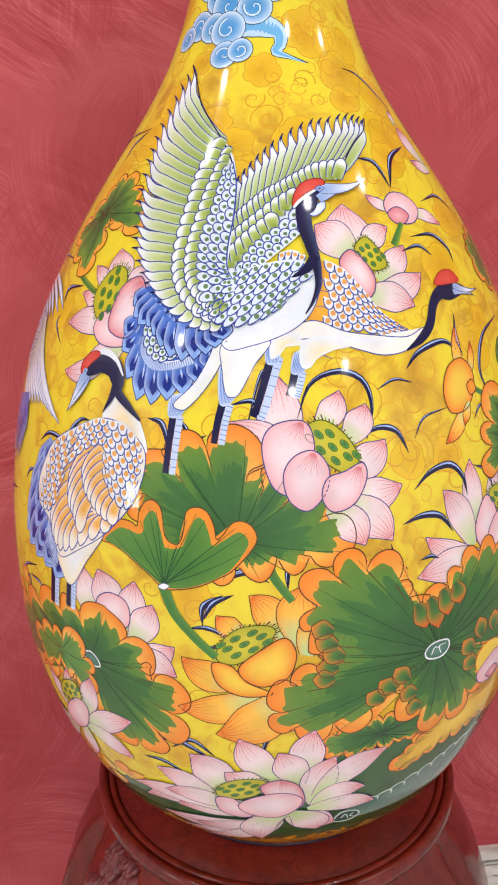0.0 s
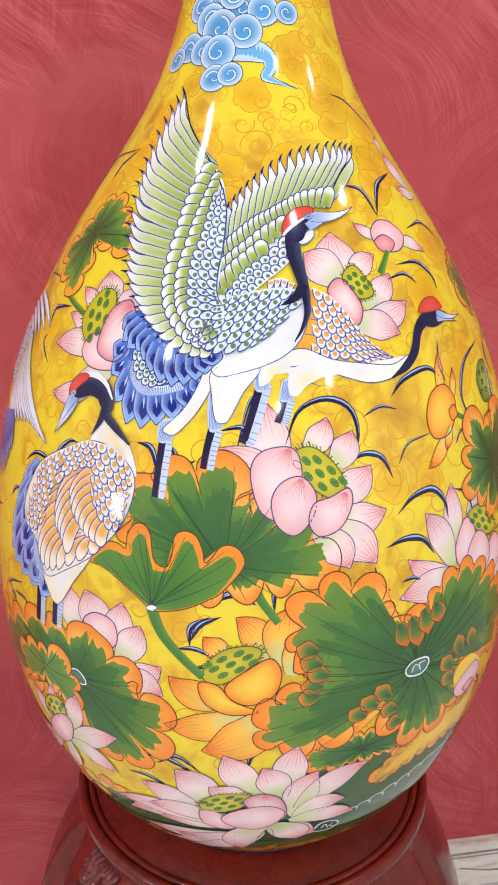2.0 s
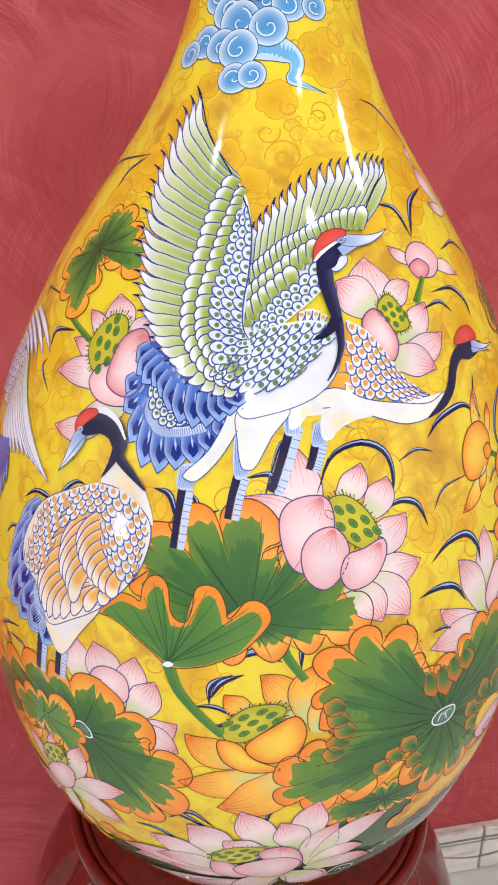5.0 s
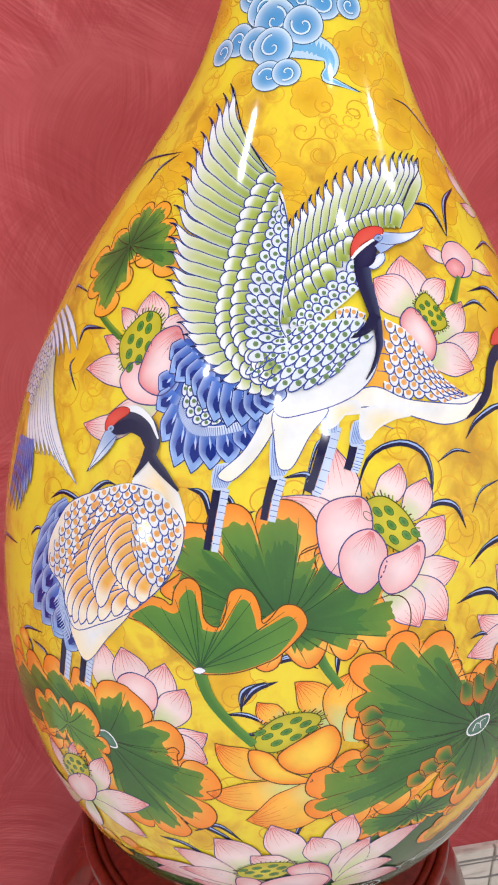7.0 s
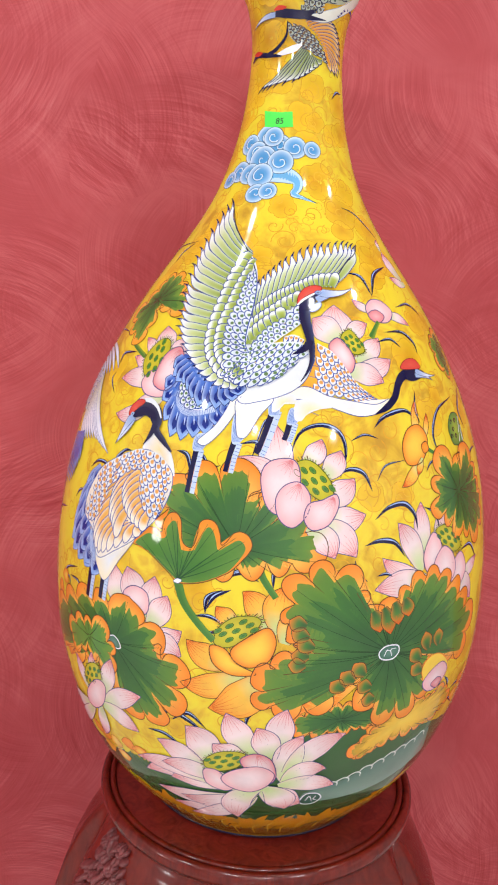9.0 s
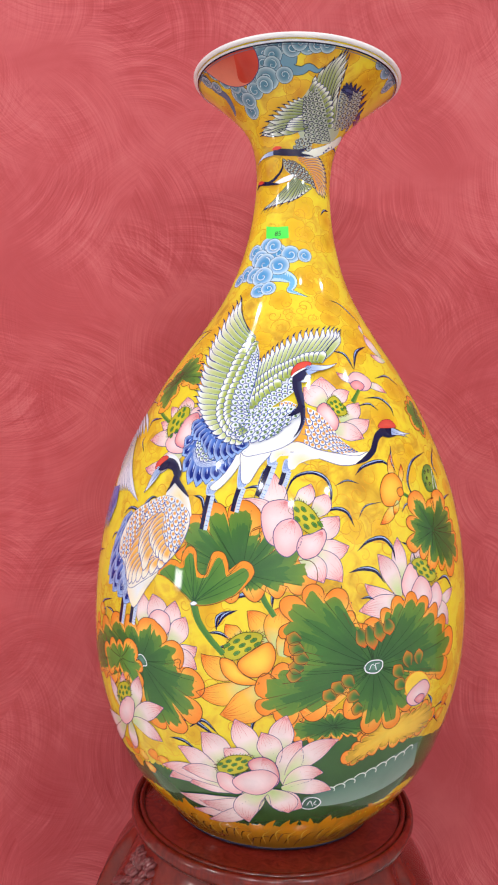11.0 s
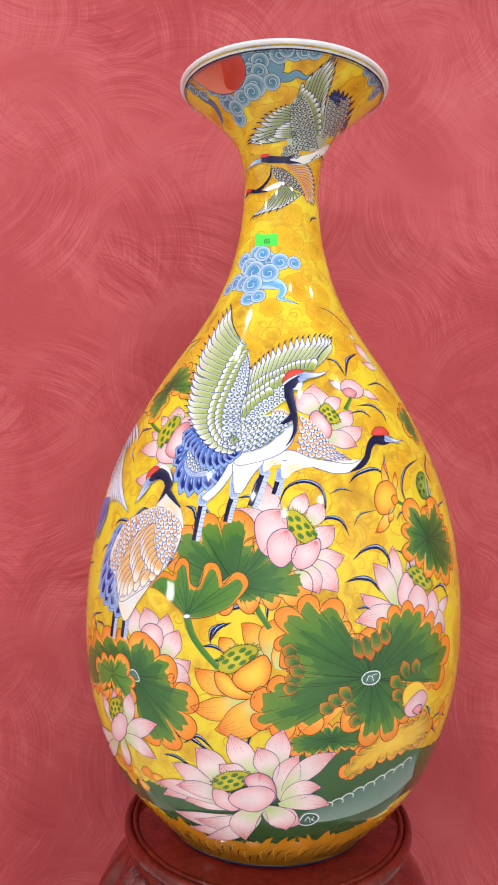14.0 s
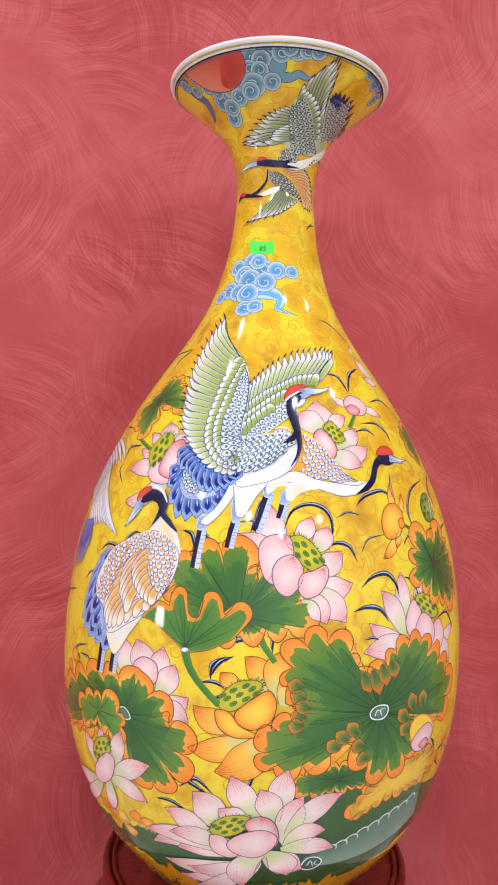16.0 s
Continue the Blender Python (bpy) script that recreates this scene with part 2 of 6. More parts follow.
def skirting_tile(x):
    bm = box(-0.1975, 0.1975, -0.006, 0.006, -SKIRT / 2 + 0.002, SKIRT / 2)
    for v in bm.verts:
        if v.co.z > 0:
            v.co.z += 0.002 * math.sin(31 * v.co.x)
    bmesh.ops.bevel(bm, geom=bm.edges[:], offset=0.002, segments=2, affect="EDGES")
    return bm


base_tile = None
for i in range(15):
    x = -2.8 + i * 0.4
    if base_tile is None:
        base_tile = part("tile", skirting_tile(x), TILE, skirting)
        base_tile.location = (x, BACK - 0.017, SKIRT / 2)
    else:
        t_ = base_tile.copy()
        scene.collection.objects.link(t_)
        t_.location = (x, BACK - 0.017, SKIRT / 2)


def ribbon(points, width, y, depth=0.002):
    """A thin raised line along points (x, z) on the face of the skirting."""
    bm = bmesh.new()
    rows = []
    for i, (x, z) in enumerate(points):
        a, b = points[max(0, i - 1)], points[min(len(points) - 1, i + 1)]
        dx, dz = b[0] - a[0], b[1] - a[1]
        ln = math.hypot(dx, dz) or 1
        w = width * math.sin(math.pi * (0.12 + 0.76 * i / (len(points) - 1)))
        nx, nz = -dz / ln * w, dx / ln * w
        rows.append([bm.verts.new((x + nx, y, z + nz)), bm.verts.new((x, y - depth, z)), bm.verts.new((x - nx, y, z - nz))])
    for a, b in zip(rows, rows[1:]):
        for j in range(2):
            bm.faces.new((a[j], a[j + 1], b[j + 1], b[j]))
    return bm


face = BACK - 0.0232
for zz, ww in ((SKIRT - 0.026, 0.0035), (SKIRT - 0.036, 0.0018)):
    tagged(finish("trim", ribbon([(-3 + 0.1 * i, zz) for i in range(61)], ww, face), SCROLL), "grey line along the skirting", "trim", kind="structure").matrix_world = WALL_TURN
for i in range(16):
    x0 = -2.3 + i * 0.31
    pts = []
    for j in range(40):
        a = j / 39
        if a < 0.55:
            q = a / 0.55
            pts.append((x0 + 0.17 * q, SKIRT - 0.066 - 0.018 * math.sin(q * 2.6)))
        else:
            q = (a - 0.55) / 0.45 * 5.6
            rr = 0.024 * (1 - (a - 0.55) / 0.45 * 0.75)
            pts.append((x0 + 0.17 + rr * math.sin(q), SKIRT - 0.0535 - rr * math.cos(q) + 0.0))
    part("scroll", ribbon(pts, 0.0035, face), SCROLL, skirting, "grey curling scroll ornament")

skirting.matrix_world = WALL_TURN

# ---- the stand ----
stand = thing("vase_stand", "dark red lacquered round wooden stand with carved floral panels", "stand", at=(0, 0, 0))
TOP = FOOT - 0.004
part("top_board", lathe([(0.0005, TOP - 0.02), (0.221, TOP - 0.02), (0.221, TOP - 0.002), (0.220, TOP), (0.0005, TOP)], 128)[0], WOOD, stand, "dark red glossy round top board", True)
part("rim_bead", bead_ring(0.2255, TOP - 0.001, 0.0048, flat=0.9), WOOD, stand, "thin rounded bead inside the rim", True)
part("rim", lathe([(0.2275, TOP - 0.014), (0.2300, TOP - 0.003), (0.2325, TOP + 0.0022), (0.2365, TOP + 0.0032), (0.2405, TOP + 0.001), (0.2430, TOP - 0.004), (0.2435, TOP - 0.011), (0.2405, TOP - 0.019), (0.234, TOP - 0.026), (0.222, TOP - 0.029), (0.222, TOP - 0.016), (0.2275, TOP - 0.014)], 160)[0], WOOD, stand, "rounded moulded rim", True)
RIDGES = [62, -74, 152, -164]


def shoulder(a, r, z):
    """Shallow grooves where the bulging sides of the stand meet."""
    q = 0.0
    for g in RIDGES:
        d = (math.degrees(a) - g + 180) % 360 - 180
        q += 0.016 * math.exp(-(d / 3.0) ** 2) - 0.008 * math.exp(-((d + 5) / 4.0) ** 2)
    for g in (-93, 177):
        d = (math.degrees(a) - g + 180) % 360 - 180
        q -= 0.006 * math.exp(-(d / 15.0) ** 2)
    k = max(0.0, min(1.0, (TOP - 0.036 - z) / 0.05)) * max(0.0, min(1.0, (z - 0.16) / 0.1))
    return r - q * k


profile_stand = [(0.19, TOP - 0.024), (0.226, TOP - 0.029), (0.230, TOP - 0.036), (0.236, TOP - 0.050), (0.249, TOP - 0.070), (0.267, TOP - 0.100), (0.286, TOP - 0.140), (0.302, TOP - 0.190), (0.309, TOP - 0.250), (0.302, TOP - 0.33), (0.282, TOP - 0.41), (0.262, TOP - 0.48), (0.25, 0.20), (0.25, 0.15), (0.262, 0.135)]
fine_prof = []
for (r0, z0), (r1, z1) in zip(profile_stand, profile_stand[1:]):
    for j in range(4):
        fine_prof.append((r0 + (r1 - r0) * j / 4, z0 + (z1 - z0) * j / 4))
part("body", lathe(fine_prof + [profile_stand[-1], (0.1, 0.135)], 240, shoulder)[0], WOOD, stand, "bulging dark red lacquered body with grooved shoulders", True)
part("base_ring", lathe([(0.10, 0.06), (0.27, 0.06), (0.285, 0.075), (0.29, 0.10), (0.28, 0.125), (0.262, 0.137), (0.10, 0.137)], 96)[0], WOOD, stand, "stepped base ring", True)
for k in range(4):
    a = math.radians(45 + 90 * k)
    bm = bmesh.new()
    bmesh.ops.create_icosphere(bm, subdivisions=3, radius=0.045)
    for v in bm.verts:
        v.co = (v.co.x * 1.1 + 0.235 * math.sin(a), v.co.y * 1.1 - 0.235 * math.cos(a), max(0.0, 0.035 + v.co.z * 0.9))
    part("foot", bm, WOOD, stand, "", True)


def stand_radius(z):
    zs = [q[1] for q in reversed(profile_stand)]
    rs = [q[0] for q in reversed(profile_stand)]
    return float(np.interp(z, zs, rs))


def carving(mid, ztop, seed):
    """A carved spray of blossoms and leaves in low relief round the side of the stand."""
    rnd = random.Random(seed)
    bm = bmesh.new()

    def lump(da, z, rx, rz, out, turn):
        base = bmesh.ops.create_icosphere(bm, subdivisions=2, radius=1.0)["verts"]
        for v in base:
            p, q, h = v.co.x * rx, v.co.z * rz, v.co.y * out
            p, q = p * math.cos(turn) - q * math.sin(turn), p * math.sin(turn) + q * math.cos(turn)
            r = stand_radius(z + q)
            a = math.radians(mid) + da + p / r
            r = r + 0.001 - h
            v.co = (r * math.sin(a), -r * math.cos(a), z + q)

    for row in range(7):
        z = ztop - 0.012 - row * 0.022
        half = 0.10 + 0.055 * math.sin(min(1, (row + 0.5) / 3) * 1.5)
        for c in range(6):
            da = -half + 2 * half * (c + 0.5 * (row % 2)) / 5.5 + rnd.uniform(-0.01, 0.01)
            if rnd.random() < 0.45:
                for kk in range(5):
                    w = 2 * math.pi * kk / 5 + rnd.random()
                    lump(da + 0.030 * math.cos(w), z + 0.008 * math.sin(w), 0.0065, 0.004, 0.011, w)
                lump(da, z, 0.003, 0.003, 0.008, 0)
            else:
                lump(da, z, rnd.uniform(0.011, 0.018), rnd.uniform(0.004, 0.006), rnd.uniform(0.008, 0.015), rnd.uniform(-1.4, 1.4))
    return bm


for mid, zt, lab in ((-54, TOP - 0.040, "carved floral relief"), (37, TOP - 0.070, "carved floral relief with pale inlay"), (126, TOP - 0.07, ""), (216, TOP - 0.07, "")):
    panel = part("carved_panel", carving(mid, zt, mid), CARVED, stand, lab, True)

# ---- the vase ----
PROFILE = [(0.0, 0.172), (0.008, 0.177), (0.027, 0.194), (0.087, 0.244), (0.167, 0.2823), (0.247, 0.3037), (0.347, 0.3112), (0.447, 0.3043), (0.547, 0.2826), (0.647, 0.2418), (0.747, 0.1829), (0.847, 0.115), (0.947, 0.0759), (1.027, 0.0633), (1.097, 0.0664), (1.147, 0.0892), (1.187, 0.1315), (1.2175, 0.1700)]


def natural_spline(xs, ys):
    n = len(xs)
    h = np.diff(xs)
    a, b = np.zeros((n, n)), np.zeros(n)
    a[0, 0] = a[-1, -1] = 1
    for i in range(1, n - 1):
        a[i, i - 1], a[i, i], a[i, i + 1] = h[i - 1], 2 * (h[i - 1] + h[i]), h[i]
        b[i] = 6 * ((ys[i + 1] - ys[i]) / h[i] - (ys[i] - ys[i - 1]) / h[i - 1])
    m = np.linalg.solve(a, b)

    def value(x):
        x = np.clip(x, xs[0], xs[-1])
        i = np.clip(np.searchsorted(xs, x) - 1, 0, n - 2)
        d, u, v = h[i], xs[i + 1] - x, x - xs[i]
        return (m[i] * u ** 3 + m[i + 1] * v ** 3) / (6 * d) + (ys[i] / d - m[i] * d / 6) * u + (ys[i + 1] / d - m[i + 1] * d / 6) * v

    return value


radius_exact = natural_spline(np.array([p[0] for p in PROFILE]), np.array([p[1] for p in PROFILE]))
ZS = np.linspace(0, PROFILE[-1][0], 1600)
RS = radius_exact(ZS)
GS = np.gradient(RS, ZS)
HIGH = PROFILE[-1][0]

vase = thing("vase", "tall yellow porcelain vase painted with cranes, lotuses and green leaves", "vase", at=(0, 0, FOOT))
outer = [(float(np.interp(z, ZS, RS)), z + FOOT) for z in np.linspace(0.004, HIGH, 220)]
inner = [(float(np.interp(z, ZS, RS)) - 0.008, z + FOOT) for z in np.linspace(HIGH, 0.02, 60)]
part("body", lathe([(0.02, FOOT + 0.006), (0.165, FOOT + 0.006)] + outer + inner[1:] + [(0.0005, FOOT + 0.02)], 256)[0], GROUND, vase, "pear-shaped yellow glazed body", True)
part("foot_ring", lathe([(0.160, FOOT), (0.171, FOOT), (0.1755, FOOT + 0.003), (0.1775, FOOT + 0.008), (0.172, FOOT + 0.009), (0.160, FOOT + 0.008), (0.160, FOOT)], 160)[0], NAVY, vase, "dark blue foot ring", True)
rt = FOOT + HIGH
part("lip", lathe([(0.1640, rt - 0.0012), (0.1700, rt - 0.0010), (0.1718, rt + 0.0002), (0.1732, rt + 0.0020), (0.1735, rt + 0.0038), (0.1726, rt + 0.0054), (0.1695, rt + 0.0060), (0.165, rt + 0.0042), (0.161, rt), (0.1640, rt - 0.0012)], 192)[0], WHITE, vase, "white glazed lip", True)

# ---- the painting on the vase: thin layers of enamel over the yellow ground ----
# places on the vase are (degrees round the axis from the front, centimetres above the foot)
def rgb(h):
    return tuple((c / 255 / 12.92 if c / 255 <= 0.04045 else ((c / 255 + 0.055) / 1.055) ** 2.4) for c in ((h >> 16) & 255, (h >> 8) & 255, h & 255))


C_NAVY, C_BLUE, C_PALEBLUE, C_WHITE = rgb(0x14143F), rgb(0x2B4FB0), rgb(0x8FB4E6), rgb(0xE9EDF3)
C_LINE, C_BROWN, C_GREYBLUE = rgb(0x45457A), rgb(0x5A3A1C), rgb(0x7C8CB8)
C_PINK, C_ROSE, C_BLUSH, C_PALEGREEN = rgb(0xEDB0B4), rgb(0xDE8286), rgb(0xF1DADC), rgb(0xC2D690)
C_GREEN, C_DARKGREEN, C_MIDGREEN, C_OLIVE = rgb(0x467A34), rgb(0x316030), rgb(0x5C8E3C), rgb(0x8FA637)
C_ORANGE, C_AMBER, C_GOLD, C_OCHRE = rgb(0xF08526), rgb(0xF5A62C), rgb(0xF9D24A), rgb(0xC88414)
C_RED, C_CREAM, C_SKY, C_TEAL = rgb(0xD9402E), rgb(0xF7E3A8), rgb(0x4C9AD6), rgb(0x5F8474)
STEP = 0.000075


def lerp(a, b, t):
    return tuple(x + (y - x) * t for x, y in zip(a, b))


class Motif:
    """One painted motif: collects its brush shapes into one mesh on the surface of the vase."""

    def __init__(self, name, label, level):
        self.name, self.label, self.level = name, label, level
        self.th, self.z, self.h, self.c, self.f, self.n = [], [], [], [], [], 0

    def grid(self, th, z, cols, level):
        """th, z: arrays rows x columns; cols: rows x columns x 3."""
        a, b = th.shape
        i = self.n + np.arange(a * b).reshape(a, b)
        self.f.append(np.stack([i[:-1, :-1], i[:-1, 1:], i[1:, 1:], i[1:, :-1]], -1).reshape(-1, 4))
        self.th.append(th.ravel()), self.z.append(z.ravel()), self.c.append(np.asarray(cols).reshape(-1, 3))
        self.h.append(np.full(a * b, (self.level + level) * STEP + 0.00008))
        self.n += a * b

    def done(self):
        th, z, h, c = np.concatenate(self.th), np.concatenate(self.z), np.concatenate(self.h), np.concatenate(self.c)
        z = np.clip(z, 0.004, HIGH - 0.002)
        r, g = np.interp(z, ZS, RS), np.interp(z, ZS, GS)
        q = np.sqrt(1 + g * g)
        nr, nz = 1 / q, -g / q
        rr = r + h * nr
        co = np.stack([rr * np.sin(th), -rr * np.cos(th), z + h * nz], -1)
        nor = np.stack([nr * np.sin(th), -nr * np.cos(th), nz], -1)
        faces = np.concatenate(self.f)
        v = co[faces]
        cr = np.cross(v[:, 2] - v[:, 0], v[:, 3] - v[:, 1])
        flip = (cr * nor[faces[:, 0]]).sum(-1) < 0
        faces[flip] = faces[flip][:, ::-1]
        me = bpy.data.meshes.new(self.name)
        me.vertices.add(len(co)), me.loops.add(faces.size), me.polygons.add(len(faces))
        me.vertices.foreach_set("co", co.ravel())
        me.loops.foreach_set("vertex_index", faces.ravel().astype(np.int32))
        me.polygons.foreach_set("loop_start", np.arange(0, faces.size, 4, dtype=np.int32))
        me.polygons.foreach_set("use_smooth", np.ones(len(faces), dtype=bool))
        me.update(calc_edges=True)
        at = me.color_attributes.new("paint", "FLOAT_COLOR", "POINT")
        at.data.foreach_set("color", np.concatenate([c, np.ones((len(c), 1))], 1).ravel().astype(np.float32))
        me.normals_split_custom_set_from_vertices(nor.tolist())
        me.materials.append(PAINT)
        ob = new(self.name, me)
        ob.parent = vase
        return tagged(ob, self.label)


def metric(z):
    return np.interp(z, ZS, RS), np.sqrt(1 + np.interp(z, ZS, GS) ** 2)


def shift(th, z, a, b):
    """Moves by a metres round the vase and b metres up its side."""
    r, q = metric(z)
    return th + a / r, z + b / q


def line(points, n, closed=False):
    """A smooth curve through points (degrees, centimetres): n places in radians and metres."""
    p = np.array(points, float) * (math.pi / 180, 0.01)
    if closed:
        p = np.concatenate([p[-1:], p, p[:2]])
    else:
        p = np.concatenate([2 * p[:1] - p[1:2], p, 2 * p[-1:] - p[-2:-1]])
    k = len(p) - 3
    t = np.linspace(0, k, n, endpoint=not closed)
    i = np.minimum(t.astype(int), k - 1)
    u = (t - i)[:, None]
    a, b, c, d = p[i], p[i + 1], p[i + 2], p[i + 3]
    return 0.5 * (2 * b + (c - a) * u + (2 * a - 5 * b + 4 * c - d) * u * u + (3 * b - a - 3 * c + d) * u ** 3)


def sides(q, closed=False):
    """Unit directions across a curve, and its length."""
    r, g = metric(q[:, 1])
    if closed:
        d = np.roll(q, -1, 0) - np.roll(q, 1, 0)
    else:
        d = np.gradient(q, axis=0)
    a, b = d[:, 0] * r, d[:, 1] * g
    ln = np.hypot(a, b) + 1e-9
    return -b / ln, a / ln, float(ln.sum())


def stroke(m, points, w, colour, level=0, n=0, side=None, raw=False):
    """A brush stroke. w: widths in mm at the start, middle and end; side: a second colour for one edge."""
    q = points if raw else line(points, n or 14)
    t = np.linspace(0, 1, len(q))
    w = np.interp(t, np.linspace(0, 1, len(w)), w) * 0.0005
    sx, sy, _ = sides(q)
    offs = (-1, -0.1, 1)
    th, z = zip(*(shift(q[:, 0], q[:, 1], sx * w * o, sy * w * o) for o in offs))
    c = np.array([colour, colour, side or colour])
    m.grid(np.stack(th, 1), np.stack(z, 1), np.broadcast_to(c, (len(q), 3, 3)), level)


def closed_outline(m, q, w, colour, level):
    q = np.concatenate([q, q[:2]])
    stroke(m, q, (w, w), colour, level, raw=True)


def blob(m, points, mid, edge, level=0, n=40, outline=None, w=1.1, rings=7, power=1.0, raw=False, heart=None):
    """A filled closed shape, shaded from its middle to its edge."""
    q = points if raw else line(points, n, True)
    c = q.mean(0) if heart is None else np.array(heart) * (math.pi / 180, 0.01)
    s = np.linspace(0.0, 1, rings)
    g = c + (np.concatenate([q, q[:1]])[None] - c) * s[:, None, None]
    col = np.array([lerp(mid, edge, x ** power) for x in s])[:, None].repeat(len(q) + 1, 1)
    m.grid(g[..., 0], g[..., 1], col, level)
    if outline:
        closed_outline(m, q, w, outline, level + 0.5)
    return q


def shape_petal(base, tip, w, bend=0.0, fat=0.55, n=13, root=0.35, sharp=1.0, hook=0.0, wave=0.0):
    """The middle line and half widths of a pointed petal; w: width in mm; bend: sideways sag as a share of its length."""
    b, t = np.array(base) * (math.pi / 180, 0.01), np.array(tip) * (math.pi / 180, 0.01)
    r, g = metric((b[1] + t[1]) / 2)
    dx, dz = (t[0] - b[0]) * r, (t[1] - b[1]) * g
    s = np.linspace(0, 1, n)
    sag = bend * 4 * s * (1 - s) + hook * np.clip((s - 0.6) / 0.4, 0, 1) ** 2 + wave * np.sin(2 * math.pi * np.clip((s - 0.45) / 0.55, 0, 1)) * np.clip((s - 0.45) / 0.55, 0, 1)
    q = np.stack([b[0] + (dx * s - dz * sag) / r, b[1] + (dz * s + dx * sag) / g], -1)
    half = w * 0.0005 * np.where(s < fat, root + (1 - root) * np.sin(s / fat * math.pi / 2), np.cos(np.clip((s - fat) / (1 - fat), 0, 1) * math.pi / 2) ** sharp)
    return q, half


def petal(m, base, tip, w, bend=0.0, cols=None, level=0, outline=C_LINE, ow=0.9, fat=0.55, root=0.35, veins=0, across=7, n=13, sharp=0.95, hook=0.0, lift=0.32, early=1.0, wave=0.0):
    """A petal or feather. cols: base, middle, tip and edge colours."""
    q, half = shape_petal(base, tip, w, bend, fat, n, root, sharp, hook, wave)
    sx, sy, _ = sides(q)
    u = np.linspace(-1, 1, across)
    th, z = zip(*(shift(q[:, 0], q[:, 1], sx * half * o, sy * half * o) for o in u))
    s = np.linspace(0, 1, n)
    base_c, mid_c, tip_c, edge_c = (np.array(c) for c in cols)
    along = np.where(s[:, None] < 0.5, base_c + (mid_c - base_c) * (s[:, None] / 0.5).clip(0, 1) ** 1.6, mid_c + (tip_c - mid_c) * np.clip((s[:, None] - 0.5) / 0.5 * early, 0, 1) ** 1.3)
    e = (np.abs(u) ** 3)[None, :, None] * 0.7
    col = along[:, None] * (1 - e) + edge_c * e
    m.grid(np.stack(th, 1), np.stack(z, 1), col, level)
    if veins:
        for i, o in enumerate(np.linspace(-0.8, 0.8, veins)):
            k = slice(int(n * (0.55 + 0.1 * (i % 2))), n - 1)
            a, b = shift(q[k, 0], q[k, 1], sx[k] * half[k] * o, sy[k] * half[k] * o)
            stroke(m, np.stack([a, b], -1), (0.15, 0.7), tuple(tip_c * (0.8, 0.45, 0.45)), level + 0.28, raw=True)
    if outline:
        for o in (-1, 1):
            a, b = shift(q[:, 0], q[:, 1], sx * half * o, sy * half * o)
            stroke(m, np.stack([a, b], -1), (ow * 0.7, ow, ow * 0.9), outline, level + lift, raw=True)


PINK = (C_PALEGREEN, rgb(0xF1DCDC), rgb(0xE9A4A6), rgb(0xEDC4C6))
AMBER = (C_PALEGREEN, rgb(0xF7C04A), C_ORANGE, rgb(0xF2962C))


def petals(m, rows, cols, level, outline=C_LINE, veins=7, step=0.6):
    """rows: base, tip, width in mm, bend."""
    for i, (b, t, w, bend) in enumerate(rows):
        petal(m, b, t, w, bend, cols, level + i * step, outline, veins=veins, across=9, n=19)


def pod(m, points, seeds, level, turn=0.0):
    """A seed pod: a yellow disc with green seeds and a fringe of stamens. points: a closed oval."""
    q = line(points, 44, True)
    c = q.mean(0)
    for i in range(0, 44):
        d = q[i] - c
        stroke(m, np.stack([c + d * 0.95, c + d * (1.16 + 0.05 * math.sin(i * 2.3))]), (0.9, 1.2), C_OLIVE if i % 2 else C_BROWN, level, raw=True)
    blob(m, q, rgb(0xD3C83A), rgb(0xB9B22C), level + 1, raw=True, outline=rgb(0x4D5A17), w=1.0)
    a = (q[len(q) // 4] - c)
    b = (q[0] - c)
    for u, v in seeds:
        p = c + b * u + a * v
        k = 0.17
        ring = np.stack([p + (b * math.cos(w) + a * math.sin(w)) * k for w in np.linspace(0, 2 * math.pi, 13)[:-1]])
        blob(m, ring, rgb(0x2E6A38), rgb(0x64943A), level + 2, raw=True, rings=3, outline=rgb(0x3F5A18), w=0.6)


SEEDS = [(0.0, 0.0), (0.55, 0.1), (-0.55, 0.05), (0.25, 0.5), (-0.3, 0.5), (0.3, -0.5), (-0.25, -0.5), (0.75, -0.35), (-0.78, 0.4)]


def blade(m, points, w=5.0, level=0):
    """A curved blade of grass in navy with a pale inner edge."""
    q = line(points, 18)
    stroke(m, q, (0.4, w * 0.7, w, w * 0.7, 0.5), C_NAVY, level, raw=True)
    sx, sy, _ = sides(q)
    a, b = shift(q[3:-3, 0], q[3:-3, 1], sx[3:-3] * w * 0.00016, sy[3:-3] * w * 0.00016)
    stroke(m, np.stack([a, b], -1), (0.1, w * 0.28, 0.1), rgb(0x9DB6E8), level + 0.5, raw=True)


